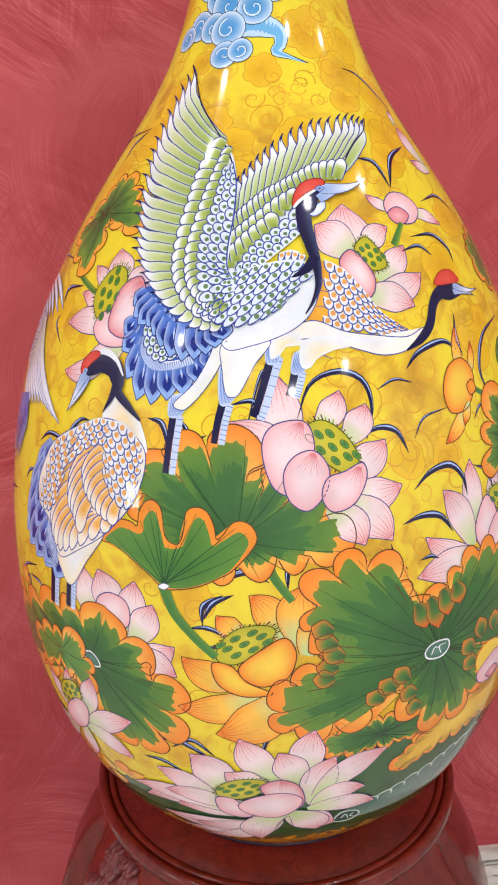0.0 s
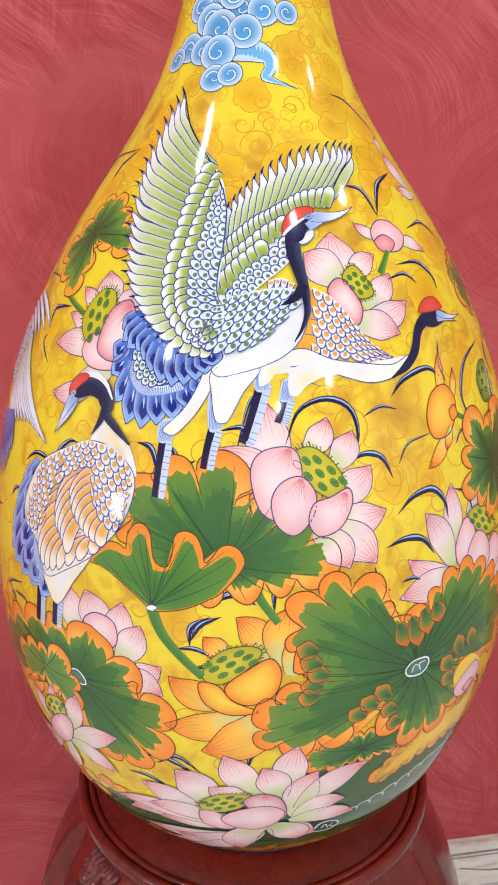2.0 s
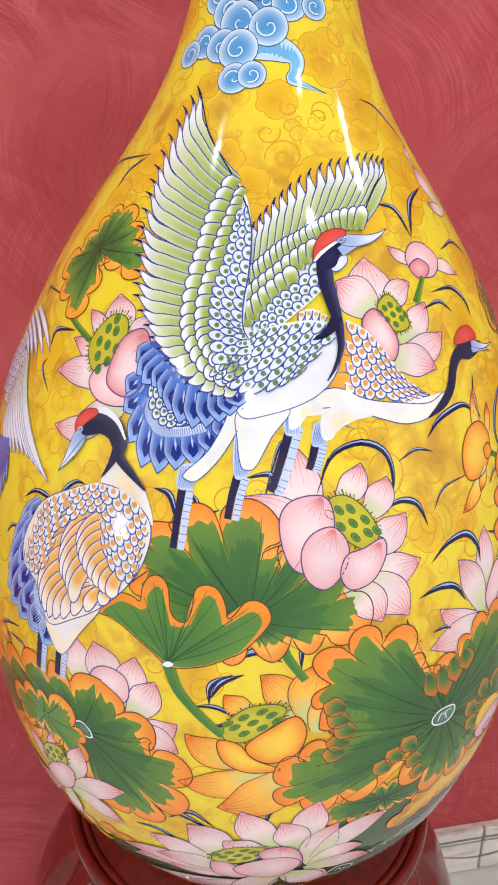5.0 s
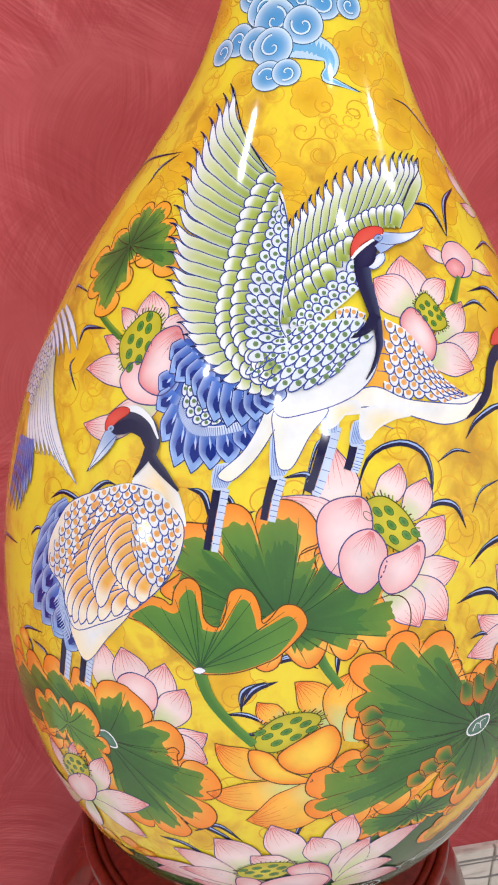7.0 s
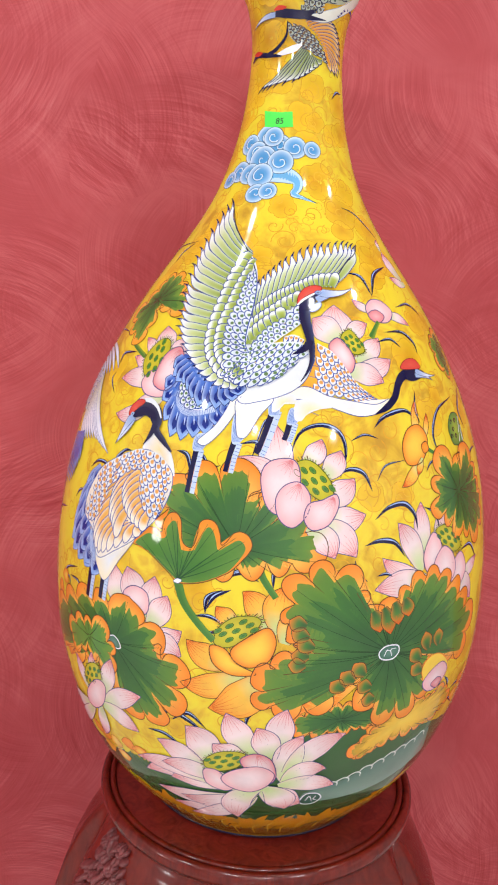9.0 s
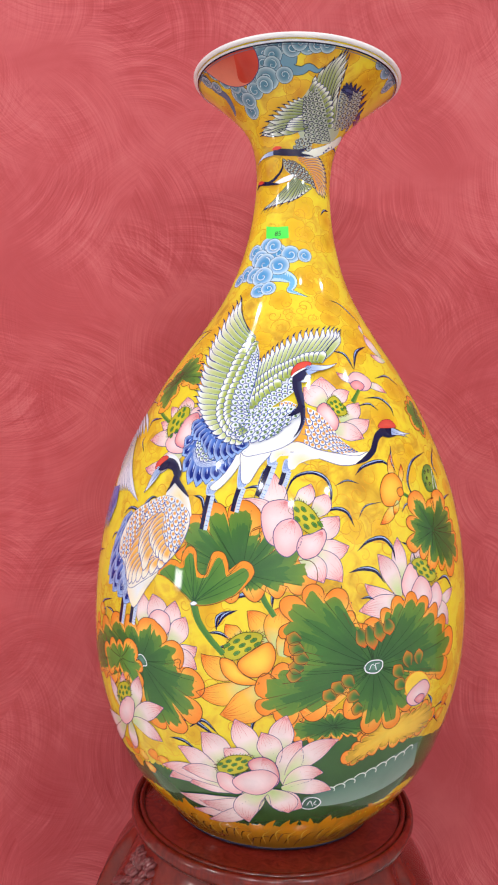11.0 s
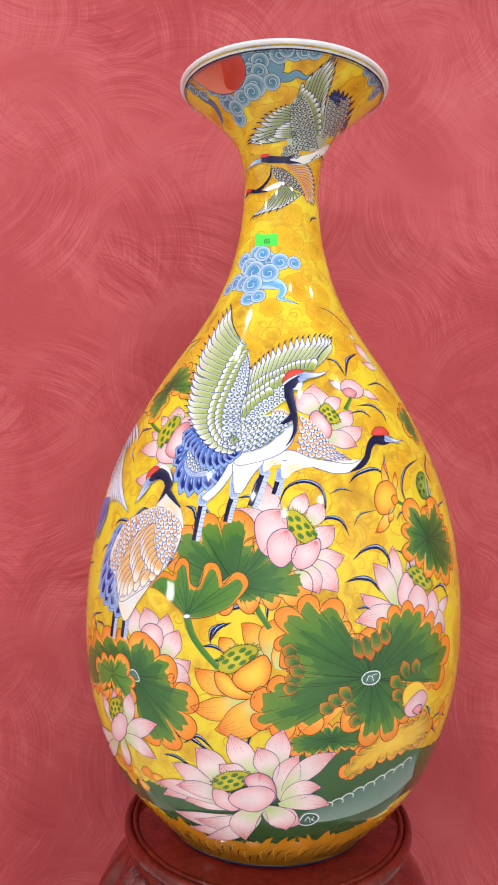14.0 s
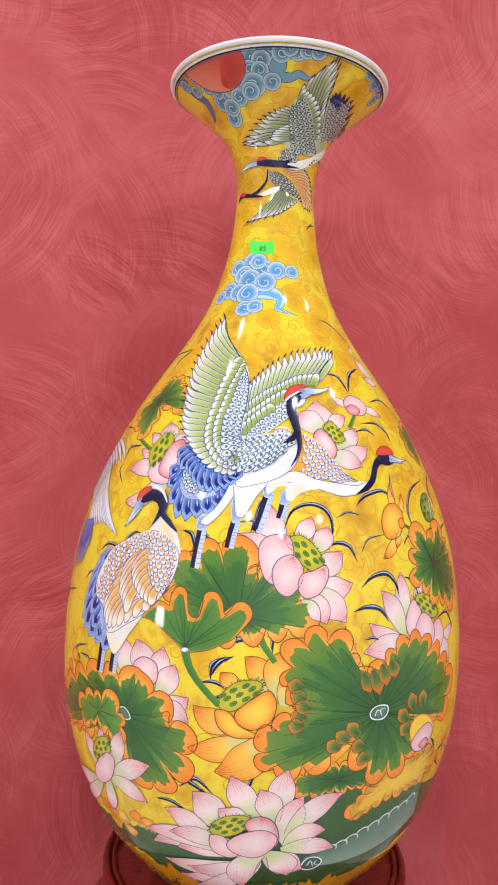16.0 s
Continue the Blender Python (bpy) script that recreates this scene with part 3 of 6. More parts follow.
def scalloped_leaf(m, edge, heart, lobes, level, size=1.0, inner=C_DARKGREEN, outer=C_GREEN, rim=C_ORANGE, veins=True, n=220, share=1.0):
    """A lotus leaf: orange rounded lobes round a ragged green blade. edge: its outline; heart: where the veins meet;
    share: how much of the outline, from its start, is lobed."""
    n = max(n, lobes * 15)
    q = line(edge, n, True)
    h = np.array(heart) * (math.pi / 180, 0.01)
    sx, sy, ln = sides(q, True)
    r, g = metric(q[:, 1])
    area = np.sum(q[:, 0] * np.roll(q[:, 1], -1) - np.roll(q[:, 0], -1) * q[:, 1])
    out = -1.0 if area > 0 else 1.0
    d = np.hypot((q[:, 0] - np.roll(q[:, 0], 1)) * r, (q[:, 1] - np.roll(q[:, 1], 1)) * g)
    s = np.cumsum(d) / d.sum()
    rnd = random.Random(int(level * 10) + lobes)
    cuts = np.cumsum([rnd.uniform(0.6, 1.4) for _ in range(lobes)])
    cuts = cuts / cuts[-1]
    full = d.sum() / lobes
    k = np.searchsorted(cuts, s, side="left").clip(0, lobes - 1)
    lo = np.concatenate([[0], cuts[:-1]])[k]
    f = (s - lo) / (cuts[k] - lo)
    # scallops: round lobes that stand out from the outline
    swell = np.sqrt(np.clip(1 - (2 * f - 1) ** 2, 0, 1))
    lobed = np.clip((share - s) / 0.03, 0, 1)
    width = (cuts[k] - lo) * d.sum()
    amp = np.minimum(width * 0.88, 0.027) * size * lobed
    a, b = shift(q[:, 0], q[:, 1], out * sx * amp * swell, out * sy * amp * swell)
    rimline = np.stack([a, b], -1)
    c = h if heart is not None else q.mean(0)
    rings = np.linspace(0, 1, 20)
    G = c + (np.concatenate([rimline, rimline[:1]])[None] - c) * rings[:, None, None]
    col = np.array([lerp(rgb(0xF6B24A), rim, max(0, (x - 0.75) / 0.25)) for x in rings])[:, None].repeat(n + 1, 1)
    m.grid(G[..., 0], G[..., 1], col, level)
    closed_outline(m, rimline, 1.1, C_BROWN, level + 0.5)
    # the green blade, ragged where it runs out into the lobes
    rag = 1.0 * swell - 0.56 + 0.42 * np.array([noise.noise((x * 110, 3.1, level)) for x in s])
    a, b = shift(q[:, 0], q[:, 1], out * sx * amp * rag, out * sy * amp * rag)
    inn = np.stack([a, b], -1)
    G = c + (np.concatenate([inn, inn[:1]])[None] - c) * rings[:, None, None]
    col = np.array([lerp(lerp(inner, lerp(outer, C_OLIVE, 0.22), min(1.0, x * 1.12) ** 1.8), rgb(0x7C8A2E), max(0.0, (x - 0.93) / 0.07) * 0.55) for x in rings])[:, None].repeat(n + 1, 1)
    m.grid(G[..., 0], G[..., 1], col, level + 1)
    for i in range(lobes):
        j = int(np.argmin(np.abs(s - cuts[i])))
        if s[j] < share:
            v = np.stack([rimline[j] + (c - rimline[j]) * x * (0.16 + 0.07 * (i % 3)) for x in np.linspace(0, 1, 6)])
            stroke(m, v, (1.0, 0.8, 0.2), C_BROWN, level + 2.0, raw=True)
    # a darker wash over its heart, with fingers
    reach = np.array([0.66 + 0.16 * noise.noise((x * 70, 7.7, level)) + 0.12 * noise.noise((x * 260, 1.2, level)) for x in s]) + 0.10 * swell
    wash = c + (inn - c) * reach[:, None]
    G = c + (np.concatenate([wash, wash[:1]])[None] - c) * rings[:, None, None]
    col = np.array([lerp(lerp(inner, C_NAVY, 0.08), lerp(inner, outer, 0.6), x ** 1.5) for x in rings])[:, None].repeat(n + 1, 1)
    m.grid(G[..., 0], G[..., 1], col, level + 1.5)
    if veins:
        for i in range(0, lobes):
            j = int(np.argmin(np.abs(s - (np.concatenate([[0], cuts[:-1]])[i] + cuts[i]) / 2)))
            if s[j] > share:
                continue
            e = c + (rimline[j] - c) * 0.9
            mid = c + (e - c) * 0.55 + np.array([0.012, -0.004])
            v = np.stack([c + (e - c) * x + (mid - (c + (e - c) * 0.55)) * 4 * x * (1 - x) * 0.4 for x in np.linspace(0.06, 1, 24)])
            stroke(m, v, (0.8, 0.7, 0.3), rgb(0x1C3F1C), level + 2.1, raw=True)


def between(c0, c1, t):
    return c0 + (c1 - c0) * t


def feather_fan(m, roots, tips, count, w, cols, level, outline=C_GREYBLUE, curl=0.08, fat=0.5, ow=0.85, root=0.75, step=0.3, dark_tip=None, sharp=0.9, hook=0.0, wave=0.0, streak=None):
    """A row of feathers from the curve roots to the curve tips; each lies over the one before it."""
    a, b = line(roots, count), line(tips, count)
    k = (180 / math.pi, 100)
    for i in range(count):
        petal(m, tuple(a[i] * k), tuple(b[i] * k), w, curl, cols, level + i * step, outline, ow, fat, root, across=7, n=19, sharp=sharp, hook=hook, lift=step * 0.4, early=1.9, wave=wave)
        if dark_tip:
            q, half = shape_petal(tuple(a[i] * k), tuple(b[i] * k), w, curl, fat, 19, root, sharp, hook, wave)
            stroke(m, q[-4:], (0.3, 1.4, 1.0), dark_tip, level + i * step + step * 0.6, raw=True)
        if streak:
            q, half = shape_petal(tuple(a[i] * k), tuple(b[i] * k), w, curl, fat, 19, root, sharp, hook, wave)
            stroke(m, q[5:-4], (0.4, w * 0.36, w * 0.42, 0.4), streak, level + i * step + step * 0.35, raw=True)
            stroke(m, q[3:-9], (0.3, w * 0.1, 0.2), rgb(0xB4CCF2), level + i * step + step * 0.6, raw=True)


def scales(m, start, end, rows, cols, colours, level, spot=None, outline=C_GREYBLUE, flip=1, lap=1.0, dot=0.17):
    """Rows of small round feathers between two curves, sized by their spacing: a wash, a rounded outline and a spot each."""
    for j in range(rows):
        t = (j + 0.5) / rows
        n = max(2, int(cols[0] + (cols[1] - cols[0]) * t))
        a, b = line(start, 2 * n + 1), line(end, 2 * n + 1)
        for i in range(n):
            c = 2 * i + 1 + (j % 2)
            if c > 2 * n - 1 and j % 2:
                continue
            q = between(a[c], b[c], t)
            r, g = metric(q[1])
            k = np.array([r, g])
            o = (between(a[c + 1], b[c + 1], t) - between(a[c - 1], b[c - 1], t)) * k / 2
            v = (b[c] - a[c]) * k * flip / rows * lap
            x = np.linspace(-math.pi / 2, math.pi / 2, 13)
            arc = q + (np.outer(np.sin(x) * 1.02, o) + np.outer(np.cos(x) ** 0.8 * 0.98 - 0.42, v)) / k
            back = q + (np.outer(np.sin(x) * 1.02, o) - 0.62 * v) / k
            m.grid(np.stack([back[:, 0], arc[:, 0]], 1), np.stack([back[:, 1], arc[:, 1]], 1), np.broadcast_to(np.array(colours[1]), (13, 2, 3)), level)
            stroke(m, arc, (0.9, 1.15, 0.9), outline, level + 0.7, raw=True)
            if spot:
                y = np.linspace(0, 2 * math.pi, 11)[:-1]
                size = min(math.hypot(*o), math.hypot(*v) * 0.55) * 2 * dot + 0.0006
                ring = q + np.stack([np.cos(y) * size / r, np.sin(y) * size / g], -1) - v * 0.2 / k
                blob(m, ring, spot, lerp(spot, colours[1], 0.15), level + 1.2, raw=True, rings=3)


def curl(m, at, size, turn, colour, level, w=0.9, hand=1, rounds=1.6):
    """A spiral line; size in mm."""
    p = np.array(at) * (math.pi / 180, 0.01)
    r, g = metric(p[1])
    t = np.linspace(0, 1, 26)
    rad = size * 0.0005 * (1 - t) ** 0.8
    a = turn + hand * t * rounds * 2 * math.pi
    stroke(m, np.stack([p[0] + rad * np.cos(a) / r, p[1] + rad * np.sin(a) / g], -1), (w, w, w * 0.5), colour, level, raw=True)


def loft(m, low, high, c0, c1, level, n=60, k=6, rough=0.0):
    """A band of colour between two curves."""
    a, b = line(low, n), line(high, n)
    if rough:
        for i in range(n):
            b[i, 1] += rough * noise.noise((i * 0.9, 1.7, level))
            a[i, 1] += rough * noise.noise((i * 0.8, 8.7, level))
    t = np.linspace(0, 1, k)
    g = a[:, None] + (b - a)[:, None] * t[None, :, None]
    m.grid(g[..., 0], g[..., 1], np.broadcast_to(np.array([lerp(c0, c1, x) for x in t]), (n, k, 3)), level)


def puffs(m, rows, fill, edge, level):
    """A bank of curling cloud puffs: place and radius in mm."""
    w = np.linspace(0, 2 * math.pi, 25)[:-1]
    dark = lerp(fill, C_NAVY, 0.75)
    for i, (at, r) in enumerate(rows):
        p = np.array(at) * (math.pi / 180, 0.01)
        rr, g = metric(p[1])
        lev = level + i * 0.45
        for lift, grow, mid, out in ((0, 0.9, dark, dark), (0.2, 0.1, fill, edge)):
            k = (r * 0.92 + grow) * 0.001
            ring = np.stack([p[0] + k * np.cos(w) / rr, p[1] + k * np.sin(w) / g], -1)
            blob(m, ring, mid, out, lev + lift, raw=True, rings=7, power=3.4)
        hand = 1 if i % 2 else -1
        curl(m, at, r * 1.15, i * 1.3, edge, lev + 0.32, 1.6, hand, 1.0)
        curl(m, at, r * 1.3, i * 1.3, dark, lev + 0.42, 0.6, hand, 1.05)


def hatch(m, tip, towards, colour=C_ROSE, level=0, count=9, spread=70, width=0.7):
    """Fine brush lines fanning out from the tip of a petal."""
    a, b = np.array(tip) * (math.pi / 180, 0.01), np.array(towards) * (math.pi / 180, 0.01)
    r, g = metric(a[1])
    v = np.array([(b[0] - a[0]) * r, (b[1] - a[1]) * g])
    for i in range(count):
        w = math.radians(spread * (i / (count - 1) - 0.5))
        k = 0.75 + 0.25 * (i % 2)
        d = np.array([v[0] * math.cos(w) - v[1] * math.sin(w), v[0] * math.sin(w) + v[1] * math.cos(w)]) * k
        stroke(m, np.stack([a + d / (r, g) * 0.12, a + d / (r, g) * 0.5, a + d / (r, g)]), (width, width * 0.8, 0.15), colour, level, raw=True)


def bill(m, root, tip, w, level, bend=0.0):
    """A long pointed bill, pale with a grey-blue edge."""
    petal(m, root, tip, w, bend, (rgb(0x8FA9D6), rgb(0xDCE5F2), C_WHITE, rgb(0xB4C6E4)), level, C_LINE, 0.8, 0.04, 0.9, across=5, n=9, sharp=1.25)


def leg(m, points, w, level):
    """A thin leg: navy, with a pale scaly edge."""
    q = line(points, 18)
    stroke(m, q, (w, w * 0.85, w * 0.8), C_NAVY, level, raw=True)
    sx, sy, _ = sides(q)
    a, b = shift(q[:, 0], q[:, 1], sx * w * 0.0009, sy * w * 0.0009)
    edge = np.stack([a, b], -1)
    stroke(m, edge, (w * 0.9, w * 0.85, w * 0.8), rgb(0xC4D4EE), level + 0.4, raw=True)
    for i in range(1, 17, 2):
        stroke(m, np.stack([between(q[i], edge[i], 0.6), between(q[i], edge[i], 1.5)]), (0.5, 0.5), C_BLUE, level + 0.8, raw=True)


# ---- the ground: faint scrolls in ochre, and the green pool with its fringe above the foot ----
g = Motif("scroll_ground", "faint ochre scrolls on the yellow ground", 0)
rs = random.Random(5)
for i in range(310):
    p = np.array((rs.uniform(-180, 180), rs.uniform(104, 121) if i > 230 else rs.choice((rs.uniform(14, 76), rs.uniform(70, 104))))) * (math.pi / 180, 0.01)
    r_, g_ = metric(p[1])
    w = np.linspace(0, 2 * math.pi, 31)[:-1]
    size, lobes_, turn = rs.uniform(0.010, 0.022), rs.choice((3, 5, 5)), rs.uniform(0, 6.28)
    rad = size * (1 + 0.28 * np.abs(np.sin(lobes_ * (w - turn) / 2)) ** 0.7 + 0.3 * np.cos(w - turn))
    ring = np.stack([p[0] + rad * np.cos(w) / r_, p[1] + rad * np.sin(w) / g_], -1)
    deep = rs.choice((rgb(0xDFAA20), rgb(0xD9A020), rgb(0xE6B624)))
    if i > 230:
        deep = rgb(0xCC8E1C)
    blob(g, ring, deep, lerp(deep, rgb(0xEEC62C), 0.8), (i % 3) * 0.2, raw=True, rings=4, outline=lerp(deep, rgb(0xC8861A), 0.5), w=0.7)
for i in range(1100):
    th, z = rs.uniform(-180, 180), rs.uniform(8, 100)
    size = rs.uniform(20, 44) * (0.6 if z > 80 else 1)
    turn, hand = rs.uniform(0, 6.28), rs.choice((1, -1))
    shade = rs.choice((rgb(0xDFA92A), rgb(0xD9A026), rgb(0xE6B632)))
    curl(g, (th, z), size, turn, shade, 0.8, 1.3, hand, rs.uniform(0.9, 1.5))
    if i % 2:
        curl(g, (th + rs.uniform(3, 6), z + rs.uniform(-2.5, 2.5)), size * 0.7, turn + 2, shade, 0.8, 0.8, -hand, 0.8)
tagged(g.done(), kind="stuff")

pool = Motif("pool_border", "dark green pool with orange fringe round the foot, reflection painted in", 1)
loft(pool, [(-178, 0.5), (-90, 0.5), (0, 0.5), (90, 0.5), (178, 0.5)], [(-178, 7.6), (-90, 8), (-33, 8.6), (0, 7.8), (42, 10.6), (90, 8), (178, 7.6)], rgb(0x86600E), rgb(0xC48420), 0, 240, 8)
loft(pool, [(-178, 6.0), (-100, 6.0), *[(-43.4, 9.7), (-33.4, 8.2), (-19.4, 7.2), (2.0, 7.4), (23.1, 8.2), (42.1, 10.2), (55.7, 11.8)], (110, 6.0), (178, 6.0)], [(-178, 14), (-100, 14), *[(-49.6, 13.6), (-36.9, 14.6), (-24.9, 15.0), (-9.6, 17.0), (4.5, 22.3), (11.7, 24.6), (19.2, 24.8), (31.6, 22.7), (45.8, 20.5)], (110, 16), (178, 14)], rgb(0x2A4E26), rgb(0x3B6635), 0.8, 320, 24, 0.006)
# paler teal water; mostly a reflection of bright floor, painted in
loft(pool, [(10.7, 11.8), (21.8, 11.7), (33.7, 12.2), (44.7, 13.5), (51.8, 14.9)], [(12.0, 13.6), (22.0, 15.2), (30.4, 17.1), (39.8, 18.8), (48.4, 19.4)], rgb(0x7E9A8C), rgb(0x4E7362), 2.0, 60, 14)
for i, p in enumerate([(20.6, 14.3), (23.7, 14.7), (26.7, 15.3), (29.8, 16.0), (33.2, 16.5), (36.5, 17.1), (39.8, 17.6), (43.3, 17.9), (46.5, 18.5)]):
    curl(pool, p, 34, 3.0, rgb(0xD6E2DA), 3.0, 2.2, -1, 0.3)
rs = random.Random(11)
for i in range(110):
    th = -100 + i * 1.85 + rs.uniform(-1, 1)
    z = 6.9 + 0.0006 * th * th + 0.7 * math.sin(i * 0.7) + rs.uniform(-0.6, 0.6)
    petal(pool, (th, z - 2.6), (th + rs.uniform(-4, 4), z + 1.4), rs.uniform(8, 16), rs.uniform(-0.2, 0.2), (rgb(0xB07A18), C_OCHRE, rgb(0xD07A1E), C_OCHRE), 1.8 + (i % 3) * 0.3, None, across=5, n=7)
    if i % 2:
        stroke(pool, [(th, z - 5.0), (th + 1.5, z - 2.4), (th + 5, z - 2.0)], (0.4, 2.0, 0.3), rgb(0x2B2418), 3.2, 8)
    if i % 3 == 0:
        stroke(pool, [(th, z - 4.6), (th - 1.0, z - 2.0), (th + 1.5, z - 0.6)], (0.4, 1.8, 0.3), rgb(0xD9B040), 3.4, 8)
blob(pool, [(11.5, 12.1), (12.9, 13.4), (15.9, 13.3), (17.3, 12.4), (15.5, 11.4), (12.6, 11.4)], rgb(0x3F6A58), rgb(0x2F5446), 4.2, 24, C_WHITE, 1.8)
stroke(pool, [(13.1, 12.1), (13.9, 12.9), (15.0, 11.8)], (1, 1.4, 0.6), C_WHITE, 5.4, 8)
stroke(pool, [(15.7, 12.9), (15.2, 12.3), (16.4, 12.0)], (1, 1.4, 0.6), C_WHITE, 5.4, 8)
pool.done()

for i, p in enumerate([(9.4, 24.8), (26.6, 22.6), (29.3, 24.0), (36.8, 23.3), (24.8, 20.8), (23.9, 19.4), (32.5, 22.6), (11.5, 25.7), (-47.0, 15.2), (-42.0, 15.2), (-36.0, 16.3), (-31.9, 15.9), (-46.7, 13.2), (-40.0, 13.3), (-50.6, 15.5), (-66.0, 31.5), (-62.0, 33.7), (-58.3, 35.7), (-60.5, 30.5), (56.7, 22.8), (58.7, 24.7), (61.2, 25.7)]):
    ruff = Motif("ruffle_motif", "orange and yellow ruffled leaf edge", 5)
    w = np.linspace(0, 2 * math.pi, 17)[:-1]
    c = np.array(p) * (math.pi / 180, 0.01)
    r_, g_ = metric(c[1])
    ring = np.stack([c[0] + 0.012 * np.cos(w) * (1 + 0.2 * np.sin(3 * w + i)) / r_, c[1] + 0.0095 * np.sin(w) / g_], -1)
    blob(ruff, ring, C_GOLD if i % 2 else C_AMBER, C_ORANGE if i % 3 else C_AMBER, i % 4 * 0.5, raw=True, rings=4, outline=rgb(0x9A5A18), w=0.6)
    ruff.done()

# ---- leaves ----
leaf = Motif("lotus_leaf_motif", "ruffled leaf edge in orange and green", 6)
scalloped_leaf(leaf, [(7.3, 24.7), (11.5, 25.8), (17.4, 26.4), (23.7, 26.1), (28.7, 24.9), (24.9, 24.0), (17.8, 23.9), (11.8, 23.7)], (17.3, 25.0), 16, 0, 0.8, C_DARKGREEN, C_GREEN)
leaf.done()
leaf = Motif("lotus_leaf_motif", "ruffled leaf edge in orange and yellow", 7)
scalloped_leaf(leaf, [(29.8, 23.6), (35.7, 24.4), (43.0, 25.0), (48.4, 25.2), (51.3, 22.8), (44.9, 21.7), (37.0, 21.3), (31.2, 21.0), (26.5, 20.0), (24.4, 19.0), (23.0, 20.0), (25.8, 21.8)], (34.4, 22.8), 22, 0, 0.7, C_GOLD, rgb(0xE2A22C), veins=False)
leaf.done()
leaf = Motif("lotus_leaf_motif", "dark green lotus leaf with orange scalloped rim", 11)
scalloped_leaf(leaf, [(5.6, 39.5), (8.4, 41.6), (11.9, 42.1), (16.1, 41.2), (19.1, 39.6), (21.0, 37.3), (23.9, 35.8), (26.4, 36.3), (29.1, 38.4), (34.1, 40.2), (40.6, 40.6), (45.1, 38.5), (50.9, 36.3), (54.3, 33.7), (52.6, 31.3), (48.3, 31.0), (43.5, 32.7), (38.6, 33.8), (35.1, 33.0), (36.6, 30.5), (38.5, 28.2), (36.4, 26.6), (32.5, 25.6), (27.4, 26.2), (23.7, 28.1), (21.6, 29.6), (23.7, 31.3), (20.5, 32.3), (15.7, 30.6), (11.5, 28.5), (6.1, 27.8), (0.7, 27.8), (0.1, 29.2), (4.0, 30.9), (5.0, 32.3), (8.8, 33.2), (9.6, 35.2), (6.7, 36.7), (4.3, 37.8)], (27.3, 33.1), 38, 0)
blob(leaf, [(24.7, 33.1), (26.3, 33.8), (29.3, 33.7), (29.7, 32.8), (28.1, 32.1), (25.4, 32.3)], rgb(0x5F8A78), rgb(0x3F6A58), 2.4, outline=C_WHITE, w=1.6)
stroke(leaf, [(26.0, 32.6), (26.6, 33.3), (27.6, 33.1)], (1, 1.2, 0.5), C_WHITE, 3.2, 8)
stroke(leaf, [(28.0, 32.5), (27.6, 33.3), (29.0, 33.4)], (1, 1.2, 0.5), C_WHITE, 3.2, 8)
# lobes that fold over the notches of its blade
petals(leaf, [(B_, T_, 19, 0.04) for B_, T_ in zip([(38.8, 32.2), (42.2, 32.3), (36.5, 31.1), (37.6, 29.5), (21.8, 30.6), (19.4, 29.9), (17.2, 29.0), (23.6, 28.9), (24.8, 27.3), (9.0, 33.3), (8.4, 32.3), (10.0, 34.3), (8.8, 35.5), (8.1, 36.9)], [(37.3, 34.6), (41.9, 34.5), (33.3, 32.8), (33.9, 30.6), (18.9, 32.2), (16.1, 31.2), (14.0, 30.1), (20.2, 29.5), (21.7, 27.5), (5.2, 33.5), (4.7, 32.3), (6.3, 35.1), (5.1, 36.3), (4.4, 37.5)])], (C_DARKGREEN, C_GREEN, C_ORANGE, C_ORANGE), 2.6, C_BROWN, 0, 0.2)
# its upper lip, folded over
petals(leaf, [(B_, T_, 20, 0.05) for B_, T_ in zip([(22.5, 38.2), (25.1, 38.5), (27.7, 39.0), (30.5, 39.2)], [(24.5, 35.6), (27.1, 35.2), (29.1, 36.2), (31.7, 37.0)])], (C_DARKGREEN, C_GREEN, C_ORANGE, C_ORANGE), 2.6, C_BROWN)
leaf.done()

leaf = Motif("lotus_leaf_motif", "green lotus leaf with orange scalloped rim", 7)
scalloped_leaf(leaf, [(-71.2, 26.7), (-59.0, 31.1), (-48.9, 33.7), (-42.1, 34.1), (-36.4, 35.1), (-31.9, 34.6), (-28.1, 34.5), (-26.5, 33.2), (-27.2, 31.4), (-24.3, 30.2), (-21.2, 29.7), (-20.2, 28.0), (-21.0, 26.3), (-24.0, 25.1), (-26.2, 23.5), (-28.3, 22.8), (-30.8, 24.3), (-33.0, 25.8), (-35.9, 27.0), (-39.7, 27.8), (-45.3, 28.2), (-54.6, 27.6)], (-35.9, 31.0), 19, 0)
blob(leaf, [(-37.6, 31.3), (-35.9, 31.8), (-34.4, 31.4), (-33.7, 30.6), (-35.0, 30.3), (-36.9, 30.7)], rgb(0x5F8A78), rgb(0x3F6A58), 2.4, outline=C_WHITE, w=1.4)
leaf.done()
leaf = Motif("lotus_leaf_motif", "small leaf with orange lobes curling over", 10)
scalloped_leaf(leaf, [(-54.2, 28.7), (-50.4, 30.6), (-44.8, 31.5), (-40.9, 31.4), (-38.3, 30.6), (-37.0, 29.5), (-38.6, 28.0), (-41.3, 28.9), (-45.1, 29.1), (-50.0, 28.3)], (-45.0, 30.1), 9, 0, 0.8, C_MIDGREEN, C_MIDGREEN)
leaf.done()

